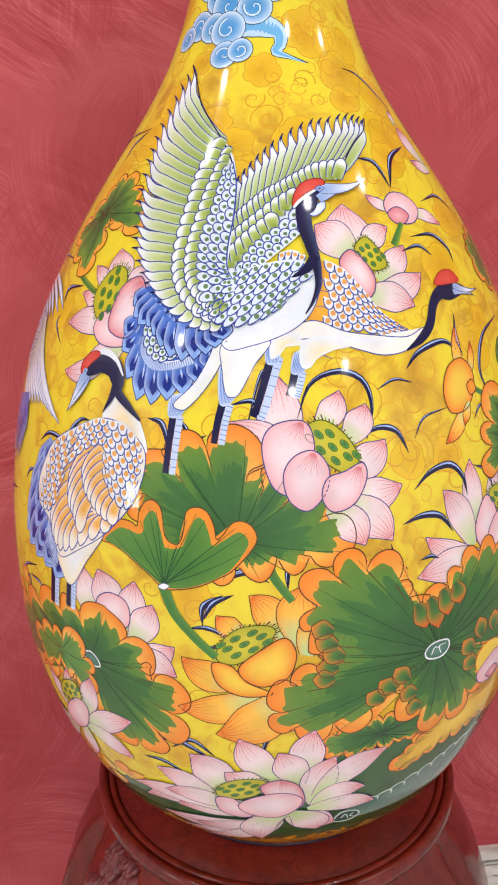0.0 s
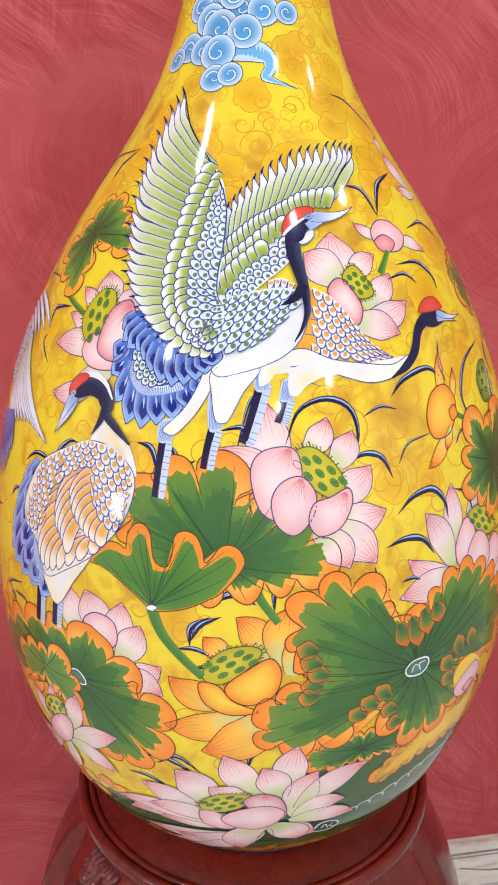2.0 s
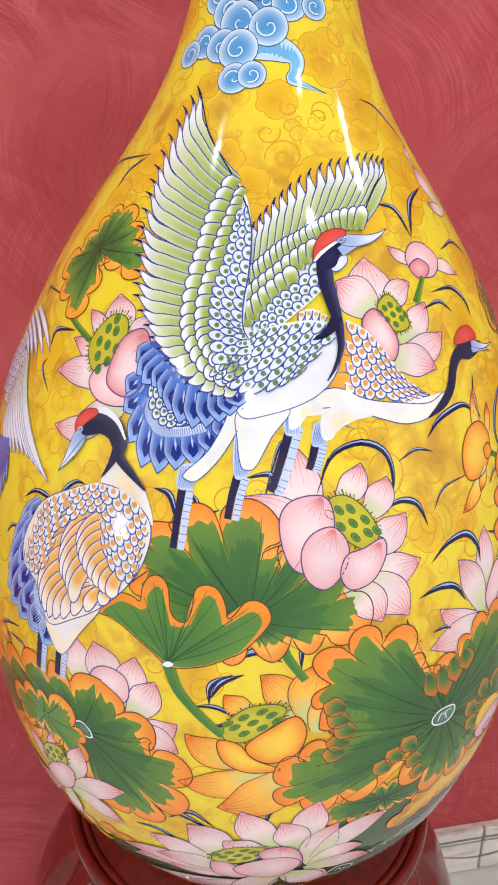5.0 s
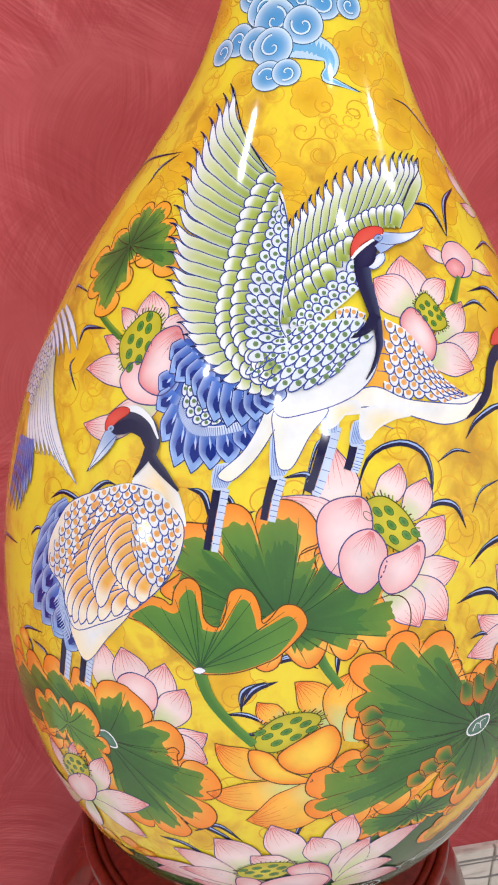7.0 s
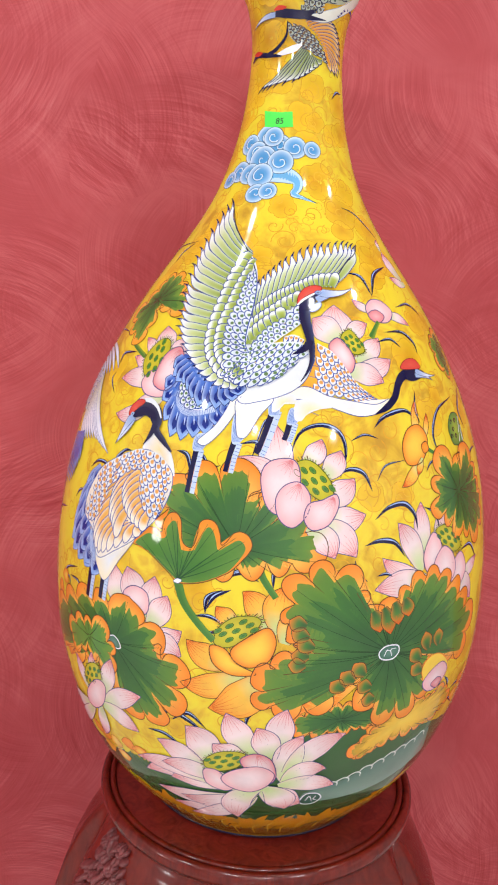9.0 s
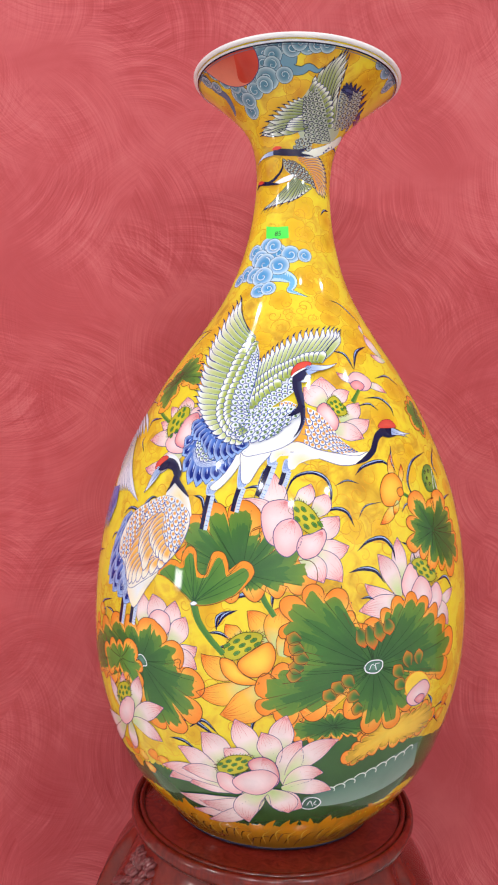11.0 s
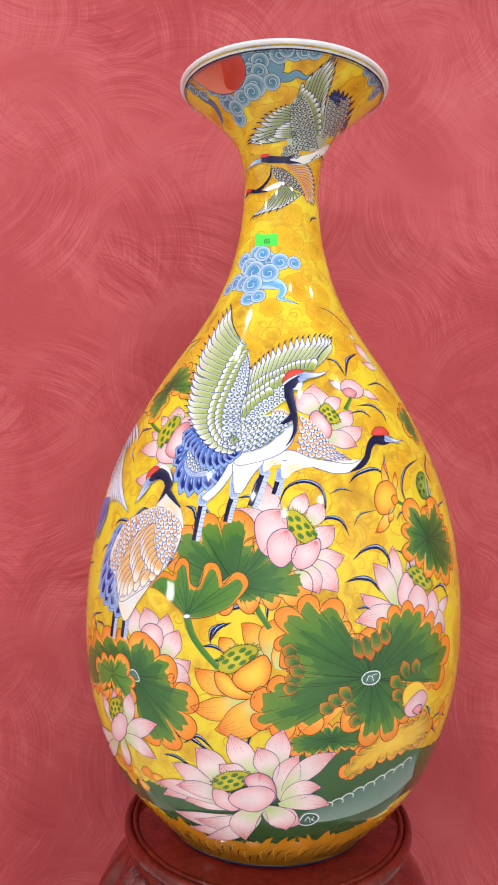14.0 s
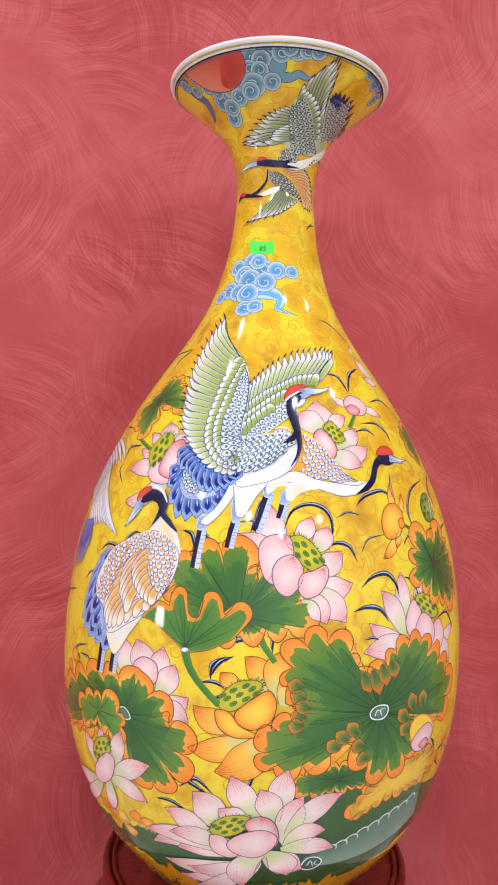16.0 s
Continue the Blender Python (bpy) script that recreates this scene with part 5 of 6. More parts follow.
# ---- blades of grass ----
BLADES = [([(22.6, 48.5), (26.1, 49.8), (30.5, 50.1), (33.3, 48.8), (34.1, 47.0)], 7), ([(20.1, 45.7), (24.0, 46.2), (27.7, 45.8), (30.3, 44.1)], 7), ([(13.4, 53.4), (17.0, 54.1), (20.3, 53.6), (22.2, 51.7)], 6), ([(2.8, 55.2), (5.3, 57.9), (10.4, 58.8), (14.8, 58.0), (16.1, 55.9), (14.6, 53.2)], 6), ([(23.9, 58.5), (27.6, 59.8), (34.3, 60.4), (38.5, 59.0)], 6), ([(44.4, 54.9), (43.2, 57.6), (47.9, 60.3), (57.9, 61.6)], 5), ([(69.7, 62.7), (61.4, 60.1), (62.2, 57.7)], 5), ([(39.6, 62.5), (38.2, 60.5), (38.9, 58.9)], 4), ([(25.4, 76.2), (31.6, 75.8), (33.9, 73.6)], 5), ([(33.9, 73.6), (39.6, 76.3), (50.0, 77.5)], 6), ([(34.1, 69.3), (42.1, 69.4), (46.4, 68.2), (46.6, 66.9)], 5), ([(29.9, 68.1), (35.6, 68.5), (39.1, 67.6)], 4), ([(44.3, 72.4), (53.9, 72.9), (61.1, 71.6)], 4),
          ([(-24.6, 23.2), (-20.2, 24.3), (-16.0, 23.5), (-12.7, 22.2)], 7), ([(-3.5, 23.2), (-3.0, 25.3), (-0.9, 26.4), (2.5, 26.8)], 6), ([(-27.6, 20.6), (-22.8, 20.7), (-18.1, 19.3)], 6), ([(-13.0, 37.3), (-12.8, 39.2), (-9.6, 40.3)], 6), ([(-9.2, 41.7), (-5.9, 42.6), (-2.1, 41.6)], 7), ([(0.8, 40.9), (1.0, 42.9), (3.8, 44.2)], 6), ([(-18.0, 51.6), (-16.3, 53.0), (-12.6, 53.8)], 6), ([(-51.7, 50.8), (-48.5, 51.9), (-44.4, 51.8), (-42.4, 51.0)], 5), ([(-42.3, 50.8), (-41.5, 52.7), (-39.0, 53.9), (-36.6, 54.0)], 5), ([(-15.6, 36.9), (-12.0, 37.1), (-8.0, 36.1)], 5), ([(-13.3, 35.0), (-9.5, 35.5), (-5.6, 35.1)], 5), ([(-29.1, 66.7), (-29.4, 68.2), (-26.9, 69.8)], 4), ([(-76.1, 76.3), (-76.4, 78.8), (-51.6, 79.7)], 4), ([(-23.6, 54.9), (-20.7, 54.5), (-19.0, 52.2)], 6), ([(-17.8, 55.1), (-16.1, 54.1), (-16.0, 52.6)], 5), ([(-8.7, 56.3), (-4.7, 56.6), (-3.3, 55.1)], 5),
          ([(47.4, 27.2), (49.9, 26.0), (50.2, 24.6)], 5), ([(49.5, 43.3), (55.0, 43.6), (58.9, 41.3)], 5), ([(47.2, 40.6), (51.0, 40.0), (52.1, 38.5)], 4), ([(48.1, 23.2), (52.2, 23.2), (57.8, 21.2)], 5), ([(52.5, 24.3), (57.3, 24.5), (62.6, 23.0)], 5), ([(42.5, 25.9), (44.7, 26.5), (48.2, 25.5)], 4), ([(-69.8, 67.2), (-70.0, 67.8), (-60.0, 67.6)], 3), ([(-56.3, 63.5), (-56.0, 64.9), (-49.2, 65.3)], 5), ([(-51.6, 60.0), (-56.4, 61.6), (-55.7, 62.5)], 3), ([(-74.5, 41.7), (-71.4, 43.4), (-62.4, 44.5)], 4), ([(-59.4, 35.1), (-57.5, 37.0), (-51.3, 38.1)], 4), ([(-48.3, 35.3), (-50.8, 36.4), (-55.2, 36.4)], 4), ([(-51.1, 27.4), (-48.4, 28.7), (-45.8, 28.7)], 3), ([(35.4, 84.7), (44.9, 84.2), (54.3, 82.5), (58.7, 81.1)], 3), ([(59.1, 53.6), (63.2, 54.7), (69.2, 55.0)], 4), ([(-12.7, 46.6), (-9.6, 47.2), (-7.3, 46.7)], 0.6), ([(17.9, 44.2), (18.8, 42.5), (20.9, 41.7)], 4), ([(23.2, 42.2), (25.4, 42.4), (27.1, 42.0)], 4), ([(45.4, 99.1), (53.9, 100.1), (65.7, 100.2)], 4), ([(23.6, 52.8), (26.1, 54.4), (31.5, 54.9)], 2.5), ([(38.3, 53.4), (40.4, 54.4), (43.4, 54.5)], 3), ([(-5.9, 54.2), (-3.4, 58.7), (-1.1, 58.9)], 3), ([(-60.5, 76.8), (-59.5, 78.3), (-52.6, 79.5)], 4), ([(-9.8, 41.6), (-5.7, 42.5), (-2.4, 42.0)], 6), ([(-20.5, 23.1), (-16.4, 24.6), (-12.2, 22.9)], 6), ([(-34.1, 25.2), (-29.9, 25.8), (-27.2, 24.4)], 5), ([(-59.7, 35.8), (-55.8, 36.0), (-55.0, 34.7)], 4), ([(-56.8, 46.5), (-54.9, 47.6), (-51.8, 47.9)], 4), ([(-12.8, 37.9), (-11.2, 39.5), (-7.8, 40.4)], 6), ([(41.5, 46.6), (39.8, 48.6), (36.3, 49.5)], 4), ([(17.4, 57.1), (21.1, 57.8), (24.7, 57.4)], 3)]
for pts, w in BLADES:
    b = Motif("grass_blade_motif", "navy blade of grass with pale edge", 4)
    blade(b, pts, w)
    b.done()


# ---- birds, clouds and sun ----
FINE_BLUE = rgb(0x3A4F9E)
# scale and feather colours with the shade of the flare put into them
W_SHADE = (rgb(0x7E8A72), rgb(0xB4BCAE), rgb(0xD6DAD2), rgb(0xC2C8C0))
W_GREEN_SHADE = (rgb(0x6C7E30), rgb(0x98A566), rgb(0xE2E6E0), rgb(0xC2C9C4))
W_GREEN = (rgb(0x92A844), rgb(0xC3CF8C), rgb(0xEDF1F6), rgb(0xDDE5EE))
W_COVERT = (rgb(0x889C3C), rgb(0xA9BA58), rgb(0xEDF1F6), rgb(0xD0DAC4))
W_SCALE = (rgb(0xC9D6DC), rgb(0xDCE6EE), C_WHITE, rgb(0xD6E0F0))
W_SAND = (rgb(0xE2B46C), rgb(0xE6E9EC), C_WHITE, rgb(0xE4E6EC))
T_BLUE = (rgb(0x4A74CC), rgb(0x2448A8), rgb(0x86AAE4), rgb(0xC4D8F4))
W_AMBER = (rgb(0xEDB45A), rgb(0xEDAE48), rgb(0xF3E9D4), rgb(0xF0F0EE))
S_GREEN, S_AMBER = rgb(0x55793A), rgb(0xE49E3C)
WASH = rgb(0xE9EEF4)

br = Motif("crane_motif", "white crane shape with raised green and white wings", 8)
# tail: long blue feathers, a band of fine lines, a patch of scales, and dark coverts under the wing
blob(br, [(-28.3, 65.6), (-31.2, 64.1), (-31.3, 62.0), (-30.1, 60.2), (-27.3, 58.8), (-23.7, 57.9), (-19.9, 58.1), (-15.4, 59.0), (-11.9, 60.3), (-10.8, 62.1), (-16.4, 63.1), (-24.2, 64.4)], rgb(0x4C74C8), rgb(0x3A60BC), 0, 44)
feather_fan(br, [(-29.8, 64.6), (-29.3, 62.5), (-27.9, 61.2), (-26.3, 60.1), (-23.7, 59.4), (-20.7, 59.3), (-17.0, 59.7), (-13.8, 60.6), (-11.2, 61.5)], [(-31.5, 63.4), (-31.8, 61.4), (-31.2, 59.8), (-28.3, 57.2), (-25.0, 55.9), (-21.6, 56.3), (-18.3, 56.7), (-15.3, 57.7), (-12.6, 58.8), (-10.8, 60.1)], 11, 20, T_BLUE, 0.4, rgb(0x24408E), 0.05, 0.5, 1.0, 0.7, 0.3, sharp=1.0, streak=rgb(0x142A80))
loft(br, [(-27.0, 61.7), (-27.0, 60.2), (-24.2, 58.9), (-20.1, 58.9), (-15.5, 59.5)], [(-26.4, 62.1), (-25.3, 60.7), (-23.1, 59.7), (-20.3, 59.6), (-16.0, 60.1)], rgb(0xB9CDEE), rgb(0xDFE8F4), 4.0, 40, 5)
for q0, q1 in zip(line([(-27.8, 61.7), (-27.4, 60.0), (-24.3, 58.6), (-20.0, 58.7), (-15.0, 59.4)], 46), line([(-26.6, 62.1), (-25.7, 60.6), (-23.3, 59.6), (-20.3, 59.5), (-15.8, 60.1)], 46)):
    stroke(br, np.stack([q0, q1]), (0.5, 0.8), rgb(0x6E86C4), 4.6, raw=True)
scales(br, [(-27.4, 62.2), (-26.0, 60.4), (-23.0, 59.5), (-19.4, 59.8), (-15.5, 60.3)], [(-25.6, 63.3), (-23.5, 61.8), (-21.5, 60.9), (-18.5, 60.9), (-15.7, 61.2)], 3, (9, 8), W_SCALE, 5.2, S_GREEN, rgb(0x24408E), -1)
feather_fan(br, [(-28.1, 65.2), (-25.6, 64.5), (-23.3, 63.7), (-21.4, 62.9), (-17.7, 62.7), (-14.3, 62.6), (-11.3, 62.7)], [(-31.0, 63.9), (-29.7, 62.5), (-26.4, 62.2), (-23.5, 60.9), (-19.9, 59.7), (-16.1, 59.7), (-12.7, 60.4), (-10.4, 61.4)], 12, 19, T_BLUE, 6.8, rgb(0x1C3276), 0.04, 0.5, 1.0, 0.7, 0.25, sharp=1.0, streak=rgb(0x142A80))
# legs and body
for pts, w in (([(-1.4, 60.2), (-2.5, 58.5), (-3.9, 56.3), (-4.7, 55.4)], 7.5), ([(2.8, 59.0), (2.1, 57.8), (1.5, 57.0)], 7), ([(-9.9, 56.5), (-10.7, 54.9), (-11.2, 53.2)], 7), ([(-18.7, 55.3), (-19.1, 53.1), (-19.5, 50.5)], 7)):
    leg(br, pts, w, 1)
for pts in ([(-19.4, 56.8), (-19.6, 55.2), (-17.2, 55.3), (-15.9, 57.0)], [(-10.7, 59.3), (-10.5, 56.4), (-8.4, 56.5), (-7.4, 57.8)], [(-2.3, 61.2), (-2.4, 59.6), (-0.2, 59.6), (0.2, 61.0)], [(2.8, 60.4), (2.0, 58.8), (4.2, 58.8), (5.7, 60.2)]):
    blob(br, pts, rgb(0xA9C0E8), rgb(0xC2D3EE), 6, 24)
    a, b = line(pts[:2], 9), line(pts[3:1:-1], 9)
    for f in np.linspace(0.05, 0.95, 9):
        stroke(br, between(a, b, f), (0.4, 0.8, 0.4), rgb(0x6684C8), 6.3, raw=True)
blob(br, [(-11.1, 62.3), (-12.8, 60.1), (-15.2, 58.0), (-18.7, 56.3), (-18.0, 55.8), (-16.3, 55.9), (-13.3, 57.4), (-10.8, 59.3), (-9.2, 61.1)], C_WHITE, rgb(0xEFEEDF), 6.8, 40, FINE_BLUE, 0.8)
blob(br, [(-1.1, 61.6), (-1.7, 60.0), (-0.2, 60.1), (1.7, 61.0), (4.1, 61.3), (3.2, 61.9)], rgb(0xF4E2B0), C_WHITE, 6.8, 30)
blob(br, [(4.3, 61.2), (3.7, 59.4), (5.3, 59.1), (7.1, 59.9), (10.5, 60.5), (13.2, 60.7), (9.2, 61.5)], rgb(0xF4E2B0), C_WHITE, 6.8, 30)
blob(br, [(-10.5, 61.1), (-10.3, 59.0), (-9.5, 57.2), (-8.2, 56.9), (-6.9, 57.3), (-4.5, 59.4), (-1.5, 61.2), (-4.5, 61.6)], C_WHITE, rgb(0xF0F0E4), 7.4, 40, FINE_BLUE, 0.8)
blob(br, [(-12.4, 63.2), (-11.2, 61.5), (-9.3, 60.6), (-5.4, 60.9), (-0.7, 61.5), (3.3, 62.3), (6.3, 63.4), (8.1, 64.8), (9.1, 66.4), (4.1, 67.2), (-4.6, 65.3)], C_WHITE, rgb(0xE9EDF2), 8.2, 50, FINE_BLUE, 0.8)
# wing on the near side: long wavy feathers, two rows of coverts
blob(br, [(-17.8, 78.2), (-22.9, 79.1), (-24.8, 78.7), (-25.9, 77.0), (-26.5, 74.9), (-26.4, 72.8), (-26.0, 70.4), (-25.2, 68.0), (-23.3, 66.0), (-19.7, 64.4), (-15.4, 63.1), (-11.9, 63.0), (-9.8, 66.0), (-9.7, 70.7), (-10.5, 74.7), (-13.1, 76.9)], WASH, WASH, 9.0, 60)
feather_fan(br, [(-16.2, 77.8), (-17.1, 77.1), (-18.4, 75.7), (-19.7, 74.5), (-19.8, 72.9), (-20.2, 71.3), (-20.6, 69.7), (-20.8, 68.1), (-20.2, 66.7), (-18.7, 65.4), (-16.8, 64.5), (-14.1, 63.7), (-11.4, 63.2)], [(-41.4, 85.3), (-45.0, 84.0), (-46.6, 82.2), (-47.0, 80.0), (-45.9, 78.0), (-44.2, 76.2), (-42.1, 73.9), (-39.8, 72.1), (-37.6, 70.2), (-35.9, 68.7), (-32.0, 66.9), (-28.7, 65.5), (-25.0, 64.2), (-21.2, 62.9), (-16.9, 62.1), (-13.1, 61.9)], 26, 10.5, W_GREEN, 9.6, rgb(0x34468C), 0.05, 0.5, 1.0, 0.9, 0.3, C_NAVY, 1.5, 0.0, wave=0.045)
stroke(br, [(-41.2, 85.3), (-35.0, 83.7), (-29.0, 81.5), (-22.9, 79.8), (-17.8, 78.3), (-14.2, 76.9), (-11.5, 75.3), (-10.2, 73.4)], (0.8, 1.3, 1.3, 1.2), C_NAVY, 18, 30)
feather_fan(br, [(-15.3, 77.3), (-16.3, 75.7), (-17.0, 74.3), (-18.3, 72.6), (-18.8, 70.9), (-19.4, 69.1), (-19.2, 67.5), (-18.1, 66.1), (-16.1, 65.0), (-13.6, 64.2), (-10.9, 63.6)], [(-19.6, 77.8), (-21.9, 76.1), (-23.0, 74.3), (-23.3, 72.7), (-23.9, 70.9), (-24.0, 69.0), (-23.5, 67.2), (-22.1, 65.8), (-19.7, 64.5), (-16.6, 63.3), (-12.7, 62.8)], 19, 14.5, W_COVERT, 18.2, rgb(0x34468C), 0.03, 0.6, 1.2, 0.85, 0.24, sharp=0.5)
feather_fan(br, [(-13.1, 76.6), (-13.5, 75.4), (-14.6, 73.8), (-15.6, 72.4), (-16.2, 70.6), (-16.9, 68.8), (-16.6, 67.2), (-15.6, 66.1), (-13.4, 65.1), (-10.6, 64.3)], [(-15.7, 76.9), (-17.3, 75.3), (-18.7, 73.7), (-19.5, 72.0), (-20.4, 70.2), (-20.9, 68.6), (-20.2, 66.8), (-19.0, 65.6), (-16.5, 64.4), (-13.6, 63.4)], 19, 13, W_COVERT, 23, rgb(0x34468C), 0.03, 0.6, 1.2, 0.85, 0.24, sharp=0.5)
# wing on the far side
blob(br, [(-9.5, 72.5), (-4.7, 74.1), (3.3, 75.6), (14.5, 76.8), (21.9, 76.9), (20.5, 75.8), (15.7, 74.6), (8.7, 73.2), (4.0, 71.6), (-0.1, 69.6), (-6.8, 66.8), (-10.4, 66.0), (-10.5, 69.9)], WASH, WASH, 9.0, 50)
feather_fan(br, [(-9.2, 70.7), (-6.6, 71.6), (-2.8, 72.6), (1.3, 73.5), (5.6, 74.2), (10.3, 74.7), (15.2, 74.9), (18.8, 75.0)], [(-9.7, 74.7), (-6.9, 75.8), (-3.3, 76.9), (1.0, 77.9), (6.9, 78.9), (13.7, 79.6), (19.7, 79.8), (27.1, 80.2), (32.1, 80.1), (35.7, 79.8)], 17, 10.5, W_GREEN, 9.6, rgb(0x34468C), -0.03, 0.5, 1.0, 0.9, 0.3, C_NAVY, 1.5, 0.0, wave=-0.05)
stroke(br, [(35.6, 79.8), (32.7, 78.7), (26.7, 77.5), (22.7, 76.4), (19.6, 75.3), (17.3, 74.3)], (0.8, 1.4, 1.2), C_NAVY, 15.2, 16)
feather_fan(br, [(-9.3, 69.7), (-6.1, 70.8), (-2.2, 71.8), (2.0, 72.7), (6.8, 73.6), (12.2, 74.1), (17.0, 74.3)], [(-10.1, 71.4), (-7.2, 72.3), (-3.1, 73.4), (1.1, 74.1), (6.0, 74.9), (11.8, 75.7), (20.4, 76.0)], 19, 11.5, W_COVERT, 15.6, rgb(0x34468C), 0.0, 0.6, 1.2, 0.85, 0.24, sharp=0.5)
feather_fan(br, [(-9.8, 68.3), (-7.0, 69.3), (-3.5, 70.3), (0.2, 71.1), (4.2, 72.1)], [(-10.3, 69.9), (-7.8, 70.7), (-4.5, 71.6), (-0.1, 72.7), (4.7, 73.5)], 10, 12.5, W_COVERT, 20.4, rgb(0x34468C), 0.0, 0.6, 1.2, 0.85, 0.24, sharp=0.5)
feather_fan(br, [(-9.8, 67.1), (-7.3, 68.1), (-4.0, 69.2), (-0.5, 70.2)], [(-10.3, 68.6), (-8.1, 69.6), (-5.4, 70.5), (-1.6, 71.5)], 7, 12.5, W_COVERT, 23, rgb(0x34468C), 0.0, 0.6, 1.2, 0.85, 0.24, sharp=0.5)
scales(br, [(-9.1, 66.9), (-6.5, 68.4), (-3.8, 69.4), (0.1, 70.4), (4.9, 72.0)], [(-6.8, 66.6), (-3.6, 67.2), (-0.2, 68.2), (3.4, 69.2), (7.2, 70.4)], 3, (9, 8), W_SCALE, 25.2, S_GREEN, FINE_BLUE, -1)
# shoulder and breast
scales(br, [(-16.3, 63.5), (-13.6, 63.1), (-10.1, 62.4), (-4.6, 62.7), (0.2, 63.8)], [(-10.8, 66.5), (-5.7, 67.0), (-0.8, 67.4), (4.2, 67.5), (8.8, 66.9)], 6, (9, 9), W_SCALE, 27, S_GREEN, FINE_BLUE, -1)
scales(br, [(-14.4, 75.4), (-15.3, 73.6), (-16.1, 71.8), (-17.4, 70.0), (-17.6, 68.2), (-16.9, 66.2), (-15.4, 64.1)], [(-11.7, 75.8), (-10.0, 73.5), (-10.3, 71.1), (-10.5, 68.9), (-10.7, 67.1), (-9.5, 66.3), (-8.9, 65.2)], 3, (14, 14), W_SCALE, 28.8, S_GREEN, FINE_BLUE, -1)
stroke(br, [(-11.9, 75.8), (-10.2, 73.9), (-10.1, 71.1), (-10.8, 68.9), (-10.6, 67.1), (-9.2, 66.1)], (1.0, 1.5, 1.2, 0.8), FINE_BLUE, 31, 24)
# neck, cap and bill
stroke(br, [(8.8, 72.8), (6.8, 71.8), (6.6, 70.4), (7.5, 68.8), (8.3, 67.2), (8.2, 65.6), (6.9, 64.3), (5.2, 63.3)], (13, 14, 13, 11, 8, 5, 3, 1), C_NAVY, 31, 40, rgb(0x3A4468))
stroke(br, [(8.2, 67.9), (6.5, 67.0), (4.6, 66.5), (2.8, 66.2)], (9, 8, 5, 0.6), C_NAVY, 31.6, 14)
blob(br, [(5.1, 71.8), (6.5, 72.5), (8.8, 73.0), (11.2, 73.2), (10.5, 72.3), (9.2, 71.5), (7.2, 71.2), (5.4, 71.2)], rgb(0x20204E), C_NAVY, 32.2, 30)
blob(br, [(8.0, 71.3), (10.3, 72.1), (12.1, 72.3), (12.0, 71.7), (9.5, 71.1)], C_WHITE, rgb(0xC9D6EC), 31.6, 20, FINE_BLUE, 0.8)
bill(br, (10.8, 72.5), (22.7, 73.7), 9, 33, 0.06)
bill(br, (11.7, 73.4), (25.3, 74.2), 11, 34, -0.1)
blob(br, [(4.1, 71.9), (4.6, 72.9), (6.7, 73.8), (10.1, 74.2), (12.9, 74.1), (12.6, 73.6), (9.3, 73.2), (6.5, 72.7), (5.2, 72.0)], rgb(0xDE5A4A), rgb(0xD5443A), 35, 30, rgb(0x7A2018), 0.8)
stroke(br, [(4.3, 71.8), (6.1, 72.4), (8.9, 73.0), (12.7, 73.6)], (2, 3, 2.5, 1), C_WHITE, 36, 14)
blob(br, [(10.2, 73.3), (11.5, 73.6), (12.6, 73.4), (11.5, 73.1)], C_NAVY, rgb(0xA8C4EC), 36.8, 14, FINE_BLUE, 0.7, power=0.7)
br.done()

br = Motif("crane_motif", "white and amber crane shape with stretched neck", 7)
scales(br, [(-0.8, 66.3), (1.7, 66.1), (4.2, 66.6)], [(0.4, 68.2), (3.4, 68.4), (6.3, 67.9)], 3, (4, 4), W_SAND, 0.6, S_AMBER, FINE_BLUE, -1, dot=0.22)
blob(br, [(8.7, 67.4), (10.4, 67.2), (12.3, 65.2), (11.2, 62.8), (7.4, 62.7), (5.6, 63.1), (7.9, 64.8)], rgb(0xF0B03C), rgb(0xEFA936), 0, 36)
for k in range(5):
    stroke(br, [(8.0, 65.2), (9.8, 65.1), (11.7, 64.8)] + np.array([-0.5, -1.25]) * k, (0.5, 0.8, 0.5), FINE_BLUE, 0.4, 8)
scales(br, [(8.4, 62.4), (12.0, 61.9), (16.4, 61.8), (22.1, 61.1), (28.1, 61.2)], [(10.2, 67.6), (14.4, 66.7), (17.6, 65.2), (21.1, 63.2), (25.9, 61.7)], 7, (8, 8), W_SAND, 0.8, S_AMBER, FINE_BLUE, -1, dot=0.22)
blob(br, [(3.3, 62.5), (7.4, 62.8), (12.5, 61.9), (19.2, 61.4), (25.5, 61.1), (29.7, 61.7), (29.5, 61.0), (24.8, 60.0), (19.7, 59.8), (14.8, 60.4), (9.1, 61.2), (4.1, 61.4), (0.2, 60.8), (-0.7, 61.3)], C_WHITE, rgb(0xF6F0E0), 2.6, 56, FINE_BLUE, 0.9)
stroke(br, [(24.8, 60.0), (28.7, 60.8), (31.8, 61.9), (33.8, 63.3), (36.1, 64.2), (40.0, 64.8)], (1.5, 8, 9, 9, 11, 12), C_NAVY, 6.8, 18)
blob(br, [(36.5, 64.2), (40.2, 65.0), (44.4, 65.0), (46.8, 64.4), (41.0, 63.7), (38.0, 63.8)], C_NAVY, C_NAVY, 7.2, 24)
bill(br, (41.7, 64.3), (49.8, 63.7), 6, 8, 0.06)
bill(br, (42.3, 64.9), (52.1, 64.3), 7, 9, -0.08)
